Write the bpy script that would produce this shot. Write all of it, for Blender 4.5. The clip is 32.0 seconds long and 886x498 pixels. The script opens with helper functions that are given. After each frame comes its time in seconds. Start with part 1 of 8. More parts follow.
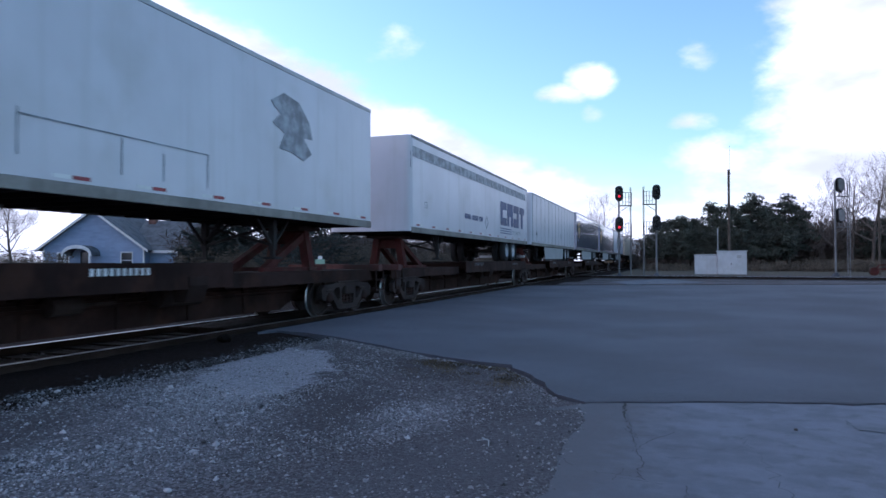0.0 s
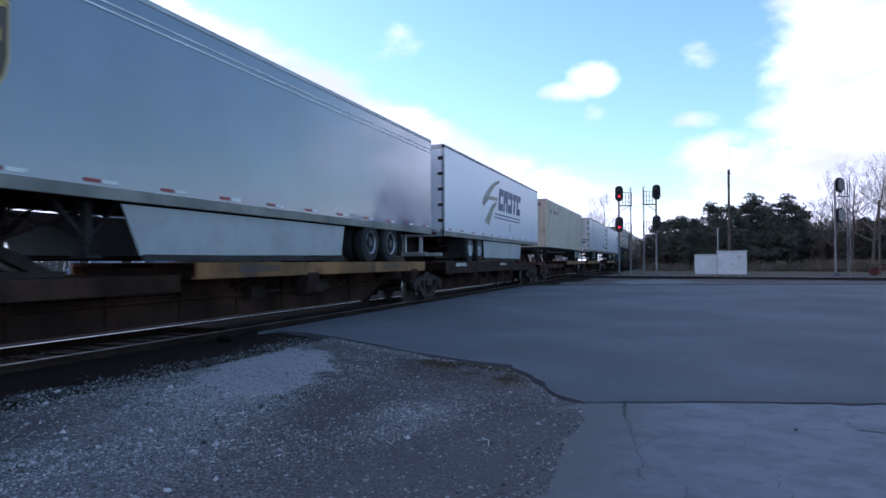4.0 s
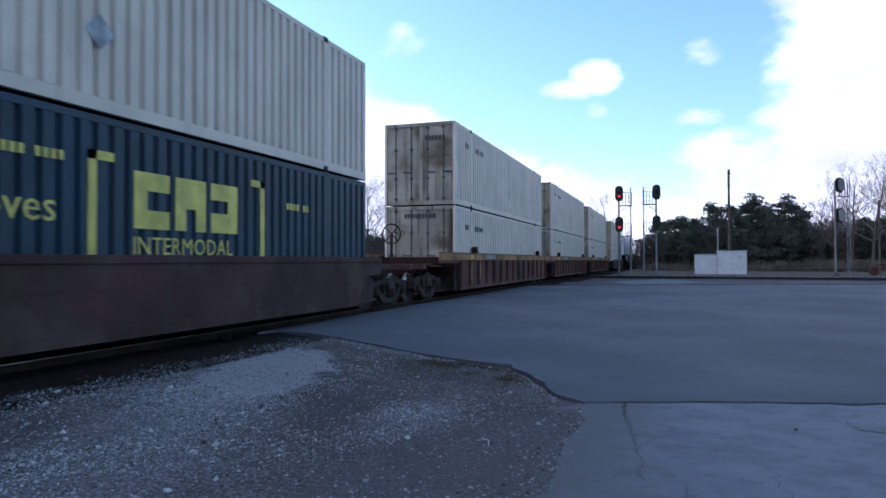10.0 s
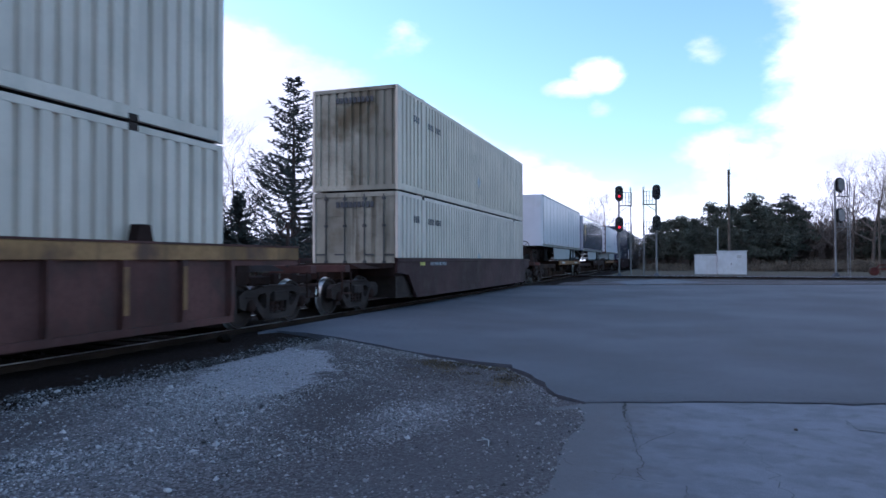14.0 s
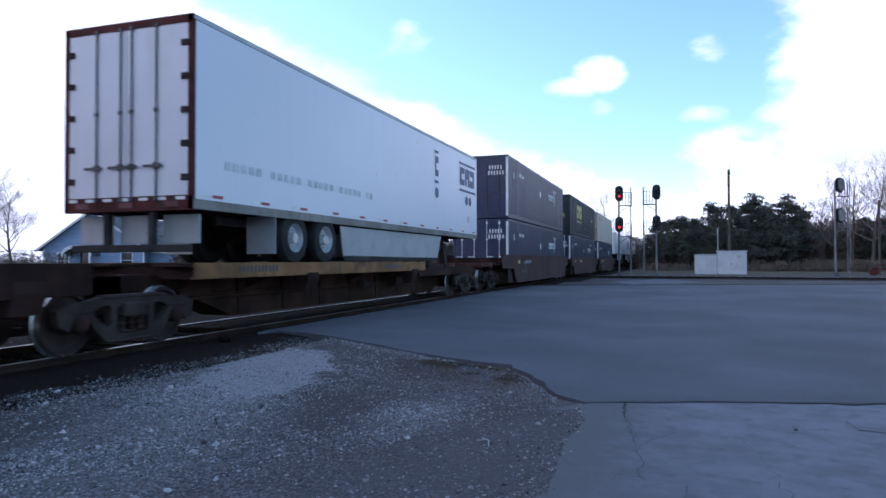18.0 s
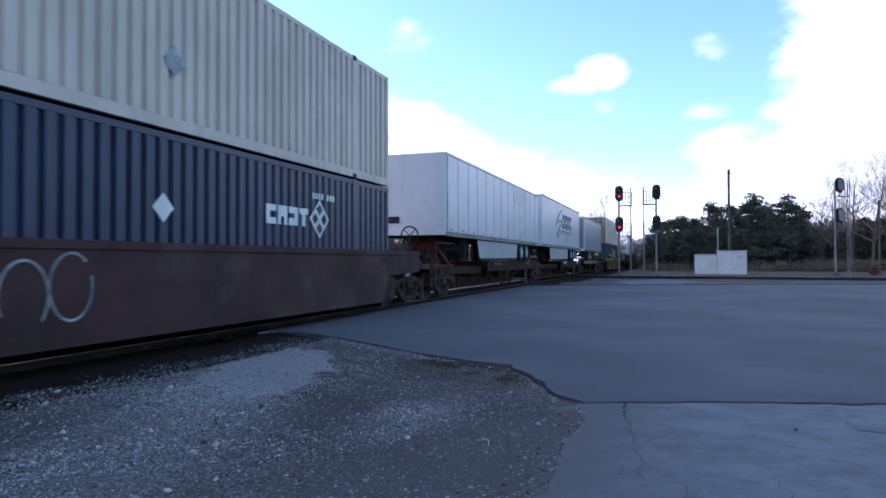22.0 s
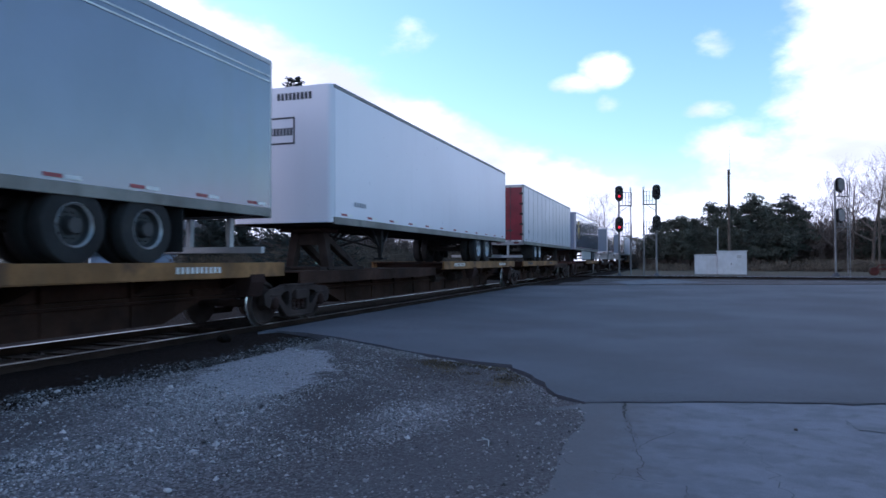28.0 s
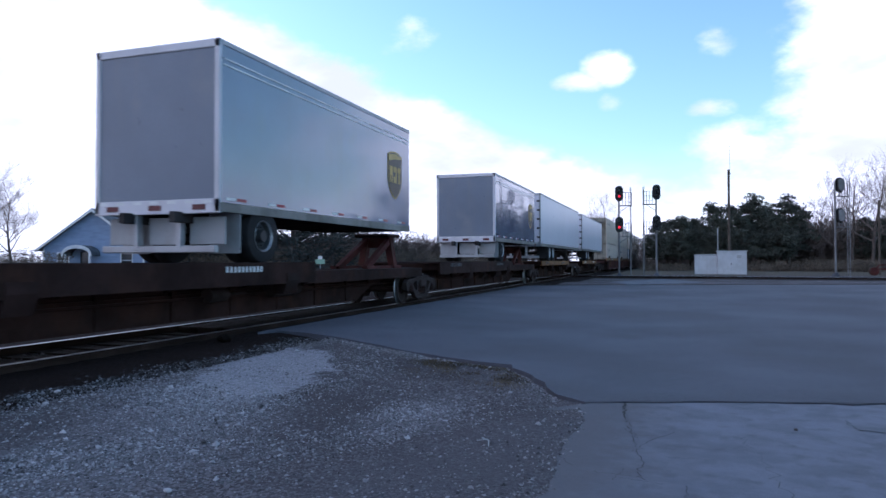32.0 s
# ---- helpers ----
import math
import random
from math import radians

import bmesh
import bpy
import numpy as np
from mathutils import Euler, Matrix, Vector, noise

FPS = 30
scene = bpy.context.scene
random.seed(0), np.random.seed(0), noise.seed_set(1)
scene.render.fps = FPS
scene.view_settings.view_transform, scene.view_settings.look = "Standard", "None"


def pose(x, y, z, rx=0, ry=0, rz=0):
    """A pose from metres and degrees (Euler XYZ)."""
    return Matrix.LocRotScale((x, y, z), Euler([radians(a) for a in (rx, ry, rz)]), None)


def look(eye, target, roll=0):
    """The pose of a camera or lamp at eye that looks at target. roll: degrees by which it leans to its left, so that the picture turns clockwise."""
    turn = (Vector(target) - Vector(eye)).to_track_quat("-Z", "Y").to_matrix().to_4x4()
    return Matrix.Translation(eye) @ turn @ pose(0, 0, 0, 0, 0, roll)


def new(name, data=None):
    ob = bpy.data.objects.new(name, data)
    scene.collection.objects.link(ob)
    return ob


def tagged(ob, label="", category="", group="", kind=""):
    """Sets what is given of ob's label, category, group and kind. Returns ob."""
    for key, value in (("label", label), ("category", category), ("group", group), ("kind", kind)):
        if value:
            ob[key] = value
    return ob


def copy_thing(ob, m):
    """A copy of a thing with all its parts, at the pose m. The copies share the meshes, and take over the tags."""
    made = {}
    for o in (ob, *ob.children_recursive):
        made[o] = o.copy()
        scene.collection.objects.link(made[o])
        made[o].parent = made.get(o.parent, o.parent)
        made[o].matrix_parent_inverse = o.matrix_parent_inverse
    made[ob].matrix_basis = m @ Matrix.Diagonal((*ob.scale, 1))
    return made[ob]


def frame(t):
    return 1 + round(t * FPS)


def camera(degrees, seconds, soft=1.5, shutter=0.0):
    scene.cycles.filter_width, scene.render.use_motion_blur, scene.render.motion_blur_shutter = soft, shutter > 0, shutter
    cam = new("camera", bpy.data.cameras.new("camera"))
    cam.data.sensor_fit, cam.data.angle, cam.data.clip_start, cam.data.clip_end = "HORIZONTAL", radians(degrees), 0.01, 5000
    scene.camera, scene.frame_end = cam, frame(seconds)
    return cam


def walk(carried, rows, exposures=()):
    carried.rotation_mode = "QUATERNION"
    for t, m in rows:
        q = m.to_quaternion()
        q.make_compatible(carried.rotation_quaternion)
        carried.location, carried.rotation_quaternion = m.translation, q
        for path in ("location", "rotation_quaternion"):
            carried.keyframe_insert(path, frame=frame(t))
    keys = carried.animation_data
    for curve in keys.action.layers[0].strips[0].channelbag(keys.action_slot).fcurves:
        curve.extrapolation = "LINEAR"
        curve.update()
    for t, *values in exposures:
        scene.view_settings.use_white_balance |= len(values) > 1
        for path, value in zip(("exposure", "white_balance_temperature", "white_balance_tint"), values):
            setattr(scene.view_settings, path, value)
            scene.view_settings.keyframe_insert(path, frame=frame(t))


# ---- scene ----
# The camera stands still beside a level crossing; world: +Y along the track, away from the camera, X to the right.
EYE = (0.0, 0.0, 1.23)
cam = camera(66.0, 32.0, soft=1.5, shutter=0.12)
# the exposure drifts a little as dark and pale loads pass
LIGHT = ((0, 0.48), (3, 0.54), (5.5, 0.58), (7, 0.7), (8, 0.57), (9, 0.57), (11, 0.67), (12, 0.73), (14, 0.67), (17, 0.66), (19, 0.74), (20, 0.84), (21, 0.87), (22, 0.76), (23, 0.64), (25, 0.56), (29, 0.56), (32, 0.54))
STAND = pose(*EYE, 90.998, 0.14, 18.66)
walk(cam, [(0.0, STAND), (32.0, STAND)], exposures=[(t, e, 5380, 25) for t, e in LIGHT])

TRACK_X = -8.34          # centre of the main track
SPEED, GAIN = 16.65, 0.0125


def run(t):
    """Metres that the train has gone by t seconds."""
    return SPEED * t + GAIN * t * t


# ---------------------------------------------------------------- light
SUN_EL, SUN_AZ = radians(24), radians(-80)      # behind the train, veiled by cloud
world = bpy.data.worlds.new("sky")
scene.world = world
world.use_nodes = True
wn = world.node_tree.nodes
sky = wn.new("ShaderNodeTexSky")
sky.sky_type = "NISHITA"
sky.sun_disc = False
sky.sun_elevation, sky.sun_rotation = SUN_EL, SUN_AZ
sky.air_density, sky.dust_density, sky.ozone_density = 1.15, 0.8, 0.9
hue = wn.new("ShaderNodeMix")            # a clear, slightly green winter blue
hue.data_type, hue.blend_type = "RGBA", "MULTIPLY"
hue.inputs["Factor"].default_value = 1.0
hue.inputs[7].default_value = (0.893, 1.078, 0.958, 1)
world.node_tree.links.new(sky.outputs[0], hue.inputs[6])
world.node_tree.links.new(hue.outputs[2], wn["Background"].inputs[0])
wn["Background"].inputs[1].default_value = 0.15

sun_data = bpy.data.lights.new("sun", "SUN")
sun_data.energy, sun_data.angle, sun_data.color = 0.6, radians(14), (1.0, 0.94, 0.86)
sun = new("sun", sun_data)
sun.matrix_world = look((math.sin(SUN_AZ) * 60, math.cos(SUN_AZ) * 60, math.tan(SUN_EL) * 60), (0, 0, 0))

# ---------------------------------------------------------------- mesh helpers


class Geo:
    """A growing list of vertices and faces."""

    def __init__(self):
        self.v, self.f = [], []

    def add(self, verts, faces):
        n = len(self.v)
        self.v += verts
        self.f += [tuple(i + n for i in q) for q in faces]
        return self

    def box(self, x0, x1, y0, y1, z0, z1, b=0.0):
        if b <= 0:
            vs = [(x, y, z) for x in (x0, x1) for y in (y0, y1) for z in (z0, z1)]
            return self.add(vs, [(0, 1, 3, 2), (4, 6, 7, 5), (0, 4, 5, 1), (2, 3, 7, 6), (0, 2, 6, 4), (1, 5, 7, 3)])
        vs, fs, ix = [], [], {}
        lo, hi = (x0, y0, z0), (x1, y1, z1)
        for c in range(8):
            s = [(c >> k) & 1 for k in range(3)]
            for k in range(3):
                q = []
                for j in range(3):
                    e = hi[j] if s[j] else lo[j]
                    q.append(e if j == k else e + (-b if s[j] else b))
                ix[c, k] = len(vs)
                vs.append(tuple(q))
        for k in range(3):
            a, d = [j for j in range(3) if j != k]
            for s in (0, 1):
                base = s << k
                fs.append(tuple(ix[base | (p << a) | (q << d), k] for p, q in ((0, 0), (1, 0), (1, 1), (0, 1))))
        for k in range(3):
            a, d = [j for j in range(3) if j != k]
            for p in (0, 1):
                for q in (0, 1):
                    c0 = (p << a) | (q << d)
                    c1 = c0 | (1 << k)
                    fs.append((ix[c0, a], ix[c1, a], ix[c1, d], ix[c0, d]))
        for c in range(8):
            fs.append((ix[c, 0], ix[c, 1], ix[c, 2]))
        return self.add(vs, fs)

    def tube(self, p0, p1, r0, r1=None, n=8, caps=True):
        r1 = r0 if r1 is None else r1
        p0, p1 = Vector(p0), Vector(p1)
        d = (p1 - p0)
        if d.length < 1e-6:
            return self
        d.normalize()
        a = d.orthogonal().normalized()
        c = d.cross(a)
        vs = []
        for p, r in ((p0, r0), (p1, r1)):
            for i in range(n):
                t = 2 * math.pi * i / n
                vs.append(tuple(p + (a * math.cos(t) + c * math.sin(t)) * r))
        fs = [(i, (i + 1) % n, n + (i + 1) % n, n + i) for i in range(n)]
        if caps:
            fs += [tuple(range(n - 1, -1, -1)), tuple(range(n, 2 * n))]
        return self.add(vs, fs)

    def lathe(self, axis, centre, profile, n=20):
        """profile: (distance along the axis, radius) pairs, closed at the axis where the radius is 0."""
        ax = Vector(axis).normalized()
        a = ax.orthogonal().normalized()
        c = ax.cross(a)
        vs = []
        for h, r in profile:
            for i in range(n):
                t = 2 * math.pi * i / n
                vs.append(tuple(Vector(centre) + ax * h + (a * math.cos(t) + c * math.sin(t)) * r))
        fs = []
        for k in range(len(profile) - 1):
            for i in range(n):
                j = (i + 1) % n
                fs.append((k * n + i, k * n + j, (k + 1) * n + j, (k + 1) * n + i))
        return self.add(vs, fs)

    def prism(self, pts, axis, lo, hi):
        """A flat outline pushed along an axis. For x the outline is (y, z), for y (x, z), for z (x, y)."""
        def place(p, h):
            return {"x": (h, p[0], p[1]), "y": (p[0], h, p[1]), "z": (p[0], p[1], h)}[axis]
        n = len(pts)
        vs = [place(p, lo) for p in pts] + [place(p, hi) for p in pts]
        fs = [tuple(range(n - 1, -1, -1)), tuple(range(n, 2 * n))]
        fs += [(i, (i + 1) % n, n + (i + 1) % n, n + i) for i in range(n)]
        return self.add(vs, fs)

    def beam(self, p0, p1, w, h=None):
        """A square bar between two points."""
        return self.tube(p0, p1, w * 0.7071, (h or w) * 0.7071, 4)

    def move(self, dx=0, dy=0, dz=0):
        self.v = [(x + dx, y + dy, z + dz) for x, y, z in self.v]
        return self

    def mesh(self, name, material, smooth=False):
        me = bpy.data.meshes.new(name)
        me.from_pydata(self.v, [], self.f)
        me.materials.append(material)
        bm = bmesh.new()
        bm.from_mesh(me)
        bmesh.ops.recalc_face_normals(bm, faces=bm.faces)
        bm.to_mesh(me)
        bm.free()
        if smooth:
            me.polygons.foreach_set("use_smooth", [True] * len(me.polygons))
            me.set_sharp_from_angle(angle=radians(40))
        return me


MESHES = {}


def shared(key, build):
    """The mesh of that key, built once."""
    if key not in MESHES:
        MESHES[key] = build()
    return MESHES[key]


def thing(name, label, category, group="", kind="", at=None):
    ob = tagged(new(name), label, category, group, kind)
    ob.empty_display_size = 0.3
    if at is not None:
        ob.matrix_world = at
    return ob


def part(name, me, parent, label="", at=None):
    ob = new(name, me)
    ob.parent = parent
    if label:
        tagged(ob, label)
    if at is not None:
        ob.matrix_basis = at
    return ob


def solid(name, me, label, category, group="", kind="", at=None):
    ob = tagged(new(name, me), label, category, group, kind)
    if at is not None:
        ob.matrix_world = at
    return ob


# ---------------------------------------------------------------- materials


def graph(name):
    m = bpy.data.materials.new(name)
    m.use_nodes = True
    return m, m.node_tree.nodes, m.node_tree.links, m.node_tree.nodes["Principled BSDF"]


def surf(name, col, rough=0.6, metal=0.0, vary=0.12, scale=1.5, fine=14.0, grime=None, grime_amount=0.4, streaks=0.0,
         streak_col=(0.10, 0.075, 0.05), bump=0.15, bump_scale=30.0, spec=0.5, coat=0.0, speckle=0.35):
    """A surface with large and small variation, dirt patches, downward streaks and fine relief, in metres."""
    m, n, l, out = graph(name)
    tc = n.new("ShaderNodeTexCoord")
    oi = n.new("ShaderNodeObjectInfo")
    off = n.new("ShaderNodeVectorMath")
    off.operation = "MULTIPLY_ADD"
    l.new(oi.outputs["Random"], off.inputs[0])
    off.inputs[1].default_value = (37.0, 53.0, 29.0)
    l.new(tc.outputs["Object"], off.inputs[2])

    def tex(s, detail=4.0, stretch=None):
        t = n.new("ShaderNodeTexNoise")
        t.inputs["Scale"].default_value, t.inputs["Detail"].default_value = s, detail
        if stretch:
            mp = n.new("ShaderNodeMapping")
            mp.inputs["Scale"].default_value = stretch
            l.new(off.outputs[0], mp.inputs[0])
            l.new(mp.outputs[0], t.inputs["Vector"])
        else:
            l.new(off.outputs[0], t.inputs["Vector"])
        return t.outputs["Fac"]

    def ramp(src, a, b):
        r = n.new("ShaderNodeMapRange")
        r.interpolation_type = "SMOOTHSTEP"
        r.inputs["From Min"].default_value, r.inputs["From Max"].default_value = a, b
        l.new(src, r.inputs["Value"])
        return r.outputs["Result"]

    def mix(f, a, b):
        x = n.new("ShaderNodeMix")
        x.data_type = "RGBA"
        if isinstance(f, (int, float)):
            x.inputs["Factor"].default_value = f
        else:
            l.new(f, x.inputs["Factor"])
        for s, v in ((x.inputs[6], a), (x.inputs[7], b)):
            if isinstance(v, tuple):
                s.default_value = (*v, 1)
            else:
                l.new(v, s)
        return x.outputs[2]

    def times(f, k):
        x = n.new("ShaderNodeMath")
        x.operation = "MULTIPLY"
        l.new(f, x.inputs[0])
        x.inputs[1].default_value = k
        return x.outputs[0]
    dark = tuple(c * (1 - 2 * vary) for c in col)
    lite = tuple(min(1, c * (1 + vary)) for c in col)
    c = mix(ramp(tex(scale), 0.3, 0.7), dark, lite)
    c = mix(times(ramp(tex(fine, 6.0), 0.35, 0.75), speckle), c, dark)
    if grime:
        c = mix(times(ramp(tex(scale * 1.7, 8.0), 0.5, 0.72), grime_amount), c, grime)
    if streaks:
        c = mix(times(ramp(tex(1.0, 5.0, (3.2, 3.2, 0.22)), 0.5, 0.75), streaks), c, streak_col)
    l.new(c, out.inputs["Base Color"])
    out.inputs["Metallic"].default_value = metal
    rr = n.new("ShaderNodeMapRange")
    rr.inputs["To Min"].default_value, rr.inputs["To Max"].default_value = rough * 0.8, min(1, rough * 1.2)
    l.new(tex(fine * 0.4), rr.inputs["Value"])
    l.new(rr.outputs["Result"], out.inputs["Roughness"])
    out.inputs["Specular IOR Level"].default_value = spec
    out.inputs["Coat Weight"].default_value = coat
    if bump:
        b = n.new("ShaderNodeBump")
        b.inputs["Strength"].default_value, b.inputs["Distance"].default_value = bump, 0.02
        l.new(tex(bump_scale, 8.0), b.inputs["Height"])
        l.new(b.outputs[0], out.inputs["Normal"])
    return m


def glow(name, col, strength):
    m, n, l, out = graph(name)
    out.inputs["Base Color"].default_value = (*col, 1)
    out.inputs["Emission Color"].default_value = (*col, 1)
    out.inputs["Emission Strength"].default_value = strength
    return m


GRIT = (0.16, 0.14, 0.12)
M_WHITE = surf("white trailer paint", (0.62, 0.60, 0.645), 0.32, vary=0.04, scale=0.5, grime=(0.42, 0.41, 0.39), grime_amount=0.3, streaks=0.22, streak_col=(0.36, 0.35, 0.33), bump=0.02, bump_scale=2, speckle=0.08)
M_PUREWHITE = surf("bright white trailer paint", (0.70, 0.685, 0.755), 0.3, vary=0.02, scale=0.25, streaks=0.07, streak_col=(0.45, 0.45, 0.45), bump=0, speckle=0.02)
M_GREY = surf("grey glossy trailer paint", (0.18, 0.198, 0.285), 0.13, vary=0.05, scale=0.5, grime=(0.20, 0.20, 0.20), grime_amount=0.25, streaks=0.12, streak_col=(0.17, 0.17, 0.17), bump=0.05, bump_scale=1.2, spec=0.7, coat=0.8, speckle=0.1)
M_PALEGREY = surf("pale grey trailer paint", (0.29, 0.315, 0.36), 0.35, vary=0.05, scale=0.5, grime=(0.30, 0.30, 0.29), grime_amount=0.35, streaks=0.3, streak_col=(0.28, 0.27, 0.26), bump=0.02, speckle=0.1)
M_RUSTRED = surf("rusted red frame", (0.085, 0.024, 0.022), 0.8, spec=0.15, vary=0.2, grime=(0.07, 0.045, 0.035), grime_amount=0.6, streaks=0.3)
M_GREYDOOR = surf("grey door paint", (0.15, 0.182, 0.24), 0.3, vary=0.06, scale=0.6, grime=(0.25, 0.25, 0.25), grime_amount=0.3, streaks=0.25, streak_col=(0.2, 0.2, 0.2))
M_SEAM = surf("dirty panel post", (0.40, 0.41, 0.43), 0.45, vary=0.2, scale=1.5, grime=(0.16, 0.16, 0.16), grime_amount=0.6, streaks=0.5, streak_col=(0.14, 0.14, 0.14))
M_ALU = surf("aluminium rail", (0.36, 0.37, 0.39), 0.45, 0.5, vary=0.08, grime=(0.3, 0.29, 0.28), grime_amount=0.4)
M_TOPDARK = surf("dark top rail", (0.16, 0.16, 0.17), 0.5, 0.3, vary=0.15)
M_CREAM = surf("cream container paint", (0.575, 0.475, 0.385), 0.5, vary=0.06, scale=0.7, grime=(0.33, 0.28, 0.21), grime_amount=0.4, streaks=0.35, streak_col=(0.28, 0.22, 0.15))
M_BOXWHITE = surf("white container paint", (0.60, 0.50, 0.43), 0.5, vary=0.06, scale=0.7, grime=(0.36, 0.33, 0.28), grime_amount=0.35, streaks=0.35, streak_col=(0.26, 0.22, 0.17))
M_DIRTYEND = surf("soiled container paint", (0.36, 0.325, 0.265), 0.65, vary=0.2, scale=0.55, grime=(0.10, 0.072, 0.04), grime_amount=0.95, streaks=0.95, streak_col=(0.055, 0.042, 0.027), spec=0.25)
M_BLUE = surf("blue container paint", (0.013, 0.036, 0.062), 0.5, spec=0.3, vary=0.15, scale=0.8, grime=(0.03, 0.045, 0.058), grime_amount=0.35, streaks=0.25, streak_col=(0.05, 0.055, 0.055))
M_NAVY = surf("navy container paint", (0.013, 0.022, 0.066), 0.40, vary=0.12, scale=0.8, grime=(0.024, 0.032, 0.066), grime_amount=0.3, streaks=0.15, streak_col=(0.05, 0.05, 0.05))
M_SLATE = surf("slate container paint", (0.019, 0.029, 0.040), 0.55, spec=0.3, vary=0.12, scale=0.8, grime=(0.04, 0.048, 0.055), grime_amount=0.3, streaks=0.2)
M_RED = surf("red door paint", (0.20, 0.012, 0.025), 0.4, vary=0.12, grime=(0.10, 0.015, 0.02), grime_amount=0.4, streaks=0.2, streak_col=(0.06, 0.02, 0.02))
M_MAROON = surf("maroon wagon paint", (0.060, 0.028, 0.029), 0.75, spec=0.22, vary=0.2, scale=0.7, grime=(0.085, 0.058, 0.05), grime_amount=0.6, streaks=0.4, streak_col=(0.05, 0.035, 0.03), bump=0.25)
M_BROWN = surf("brown wagon paint", (0.112, 0.048, 0.042), 0.8, spec=0.2, vary=0.22, scale=0.8, grime=(0.05, 0.04, 0.035), grime_amount=0.6, streaks=0.4, streak_col=(0.045, 0.035, 0.03), bump=0.25)
M_YELLOW = surf("faded yellow wagon paint", (0.25, 0.126, 0.050), 0.75, spec=0.2, vary=0.22, scale=0.9, grime=(0.075, 0.043, 0.028), grime_amount=0.9, streaks=0.5, streak_col=(0.07, 0.05, 0.035), bump=0.25)
M_DECK = surf("dark soiled wagon steel", (0.034, 0.017, 0.014), 0.85, spec=0.12, vary=0.25, scale=0.9, grime=(0.062, 0.028, 0.018), grime_amount=0.6, streaks=0.3, streak_col=(0.025, 0.018, 0.016), bump=0.3)
M_RUST = surf("rusty wagon steel", (0.040, 0.022, 0.019), 0.9, spec=0.08, vary=0.2, scale=1.0, grime=(0.03, 0.025, 0.022), grime_amount=0.6, bump=0.35)
M_IRON = surf("grimy black iron", (0.050, 0.036, 0.033), 0.9, 0.0, spec=0.1, vary=0.2, scale=2.0, grime=(0.05, 0.035, 0.028), grime_amount=0.5, bump=0.3)
M_TREAD = surf("polished steel", (0.60, 0.60, 0.60), 0.3, 1.0, vary=0.1, bump=0.03)
M_WHEELTREAD = surf("worn wheel tread", (0.55, 0.54, 0.53), 0.3, 0.9, vary=0.2)
M_TYRE = surf("tyre rubber", (0.032, 0.031, 0.032), 0.9, spec=0.15, vary=0.15, grime=(0.06, 0.055, 0.05), grime_amount=0.4)
M_DARKRIM = surf("dark wheel rim", (0.04, 0.04, 0.042), 0.6, 0.2, vary=0.2)
M_RIM = surf("wheel rim", (0.50, 0.50, 0.51), 0.4, 0.5, vary=0.15, grime=(0.2, 0.18, 0.16), grime_amount=0.5)
M_UNDER = surf("chassis black", (0.045, 0.041, 0.041), 0.85, spec=0.12, vary=0.2, grime=(0.05, 0.04, 0.034), grime_amount=0.4)
M_SKIRT = surf("white plastic skirt", (0.35, 0.355, 0.37), 0.5, vary=0.06, grime=(0.28, 0.26, 0.23), grime_amount=0.45, streaks=0.2, streak_col=(0.25, 0.23, 0.2))
M_REDTAPE = surf("red tape", (0.26, 0.012, 0.03), 0.3, vary=0.1)
M_REDLAMP = surf("dusty red lamp glass", (0.11, 0.015, 0.018), 0.5, vary=0.2, grime=(0.10, 0.07, 0.06), grime_amount=0.6)
M_WHITETAPE = surf("white tape", (0.72, 0.72, 0.72), 0.3, vary=0.1)
M_INK = surf("dark print", (0.03, 0.035, 0.05), 0.5, vary=0.15)
M_BLUEINK = surf("blue print", (0.02, 0.05, 0.16), 0.45, vary=0.1)
M_FADED = surf("faded grey print", (0.30, 0.32, 0.36), 0.5, vary=0.25, scale=4)
M_WING = surf("worn golden grey print", (0.30, 0.285, 0.245), 0.5, vary=0.25, scale=4)
M_BROWNINK = surf("brown print", (0.075, 0.045, 0.025), 0.45, vary=0.12)
M_GOLD = surf("golden print", (0.55, 0.36, 0.08), 0.45, vary=0.1)
M_YELLOWINK = surf("yellow print", (0.55, 0.47, 0.10), 0.5, vary=0.15, scale=3)
M_WHITEINK = surf("white print", (0.70, 0.70, 0.70), 0.5, vary=0.08)
M_STEEL = surf("galvanised steel", (0.42, 0.43, 0.44), 0.5, 0.6, vary=0.12)
M_BLACK = surf("black signal paint", (0.018, 0.018, 0.02), 0.55, vary=0.15)
M_REDLENS = glow("red signal lens", (1.0, 0.03, 0.05), 0.85)
M_DARKLENS = surf("dark lens", (0.03, 0.03, 0.035), 0.15, vary=0.05, bump=0)
M_RAILSIDE = surf("rail rust", (0.030, 0.019, 0.015), 0.9, spec=0.08, vary=0.2)
# Near-black timber: the shade under the train is put into this colour.
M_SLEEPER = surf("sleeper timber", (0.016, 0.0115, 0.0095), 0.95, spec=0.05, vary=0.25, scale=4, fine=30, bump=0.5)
M_SIDING = surf("blue clapboard paint", (0.26, 0.335, 0.49), 0.7, vary=0.06, scale=1.0, grime=(0.16, 0.22, 0.36), grime_amount=0.3)
M_TRIM = surf("white house trim", (0.72, 0.73, 0.75), 0.6, vary=0.05)
M_SHINGLE = surf("grey roof shingles", (0.13, 0.135, 0.15), 0.9, vary=0.18, scale=2, fine=22, bump=0.4)
M_GLASS = surf("dark window glass", (0.02, 0.025, 0.03), 0.06, vary=0.05, bump=0)
M_BRICK = surf("chimney brick", (0.20, 0.10, 0.08), 0.9, vary=0.2, fine=20)
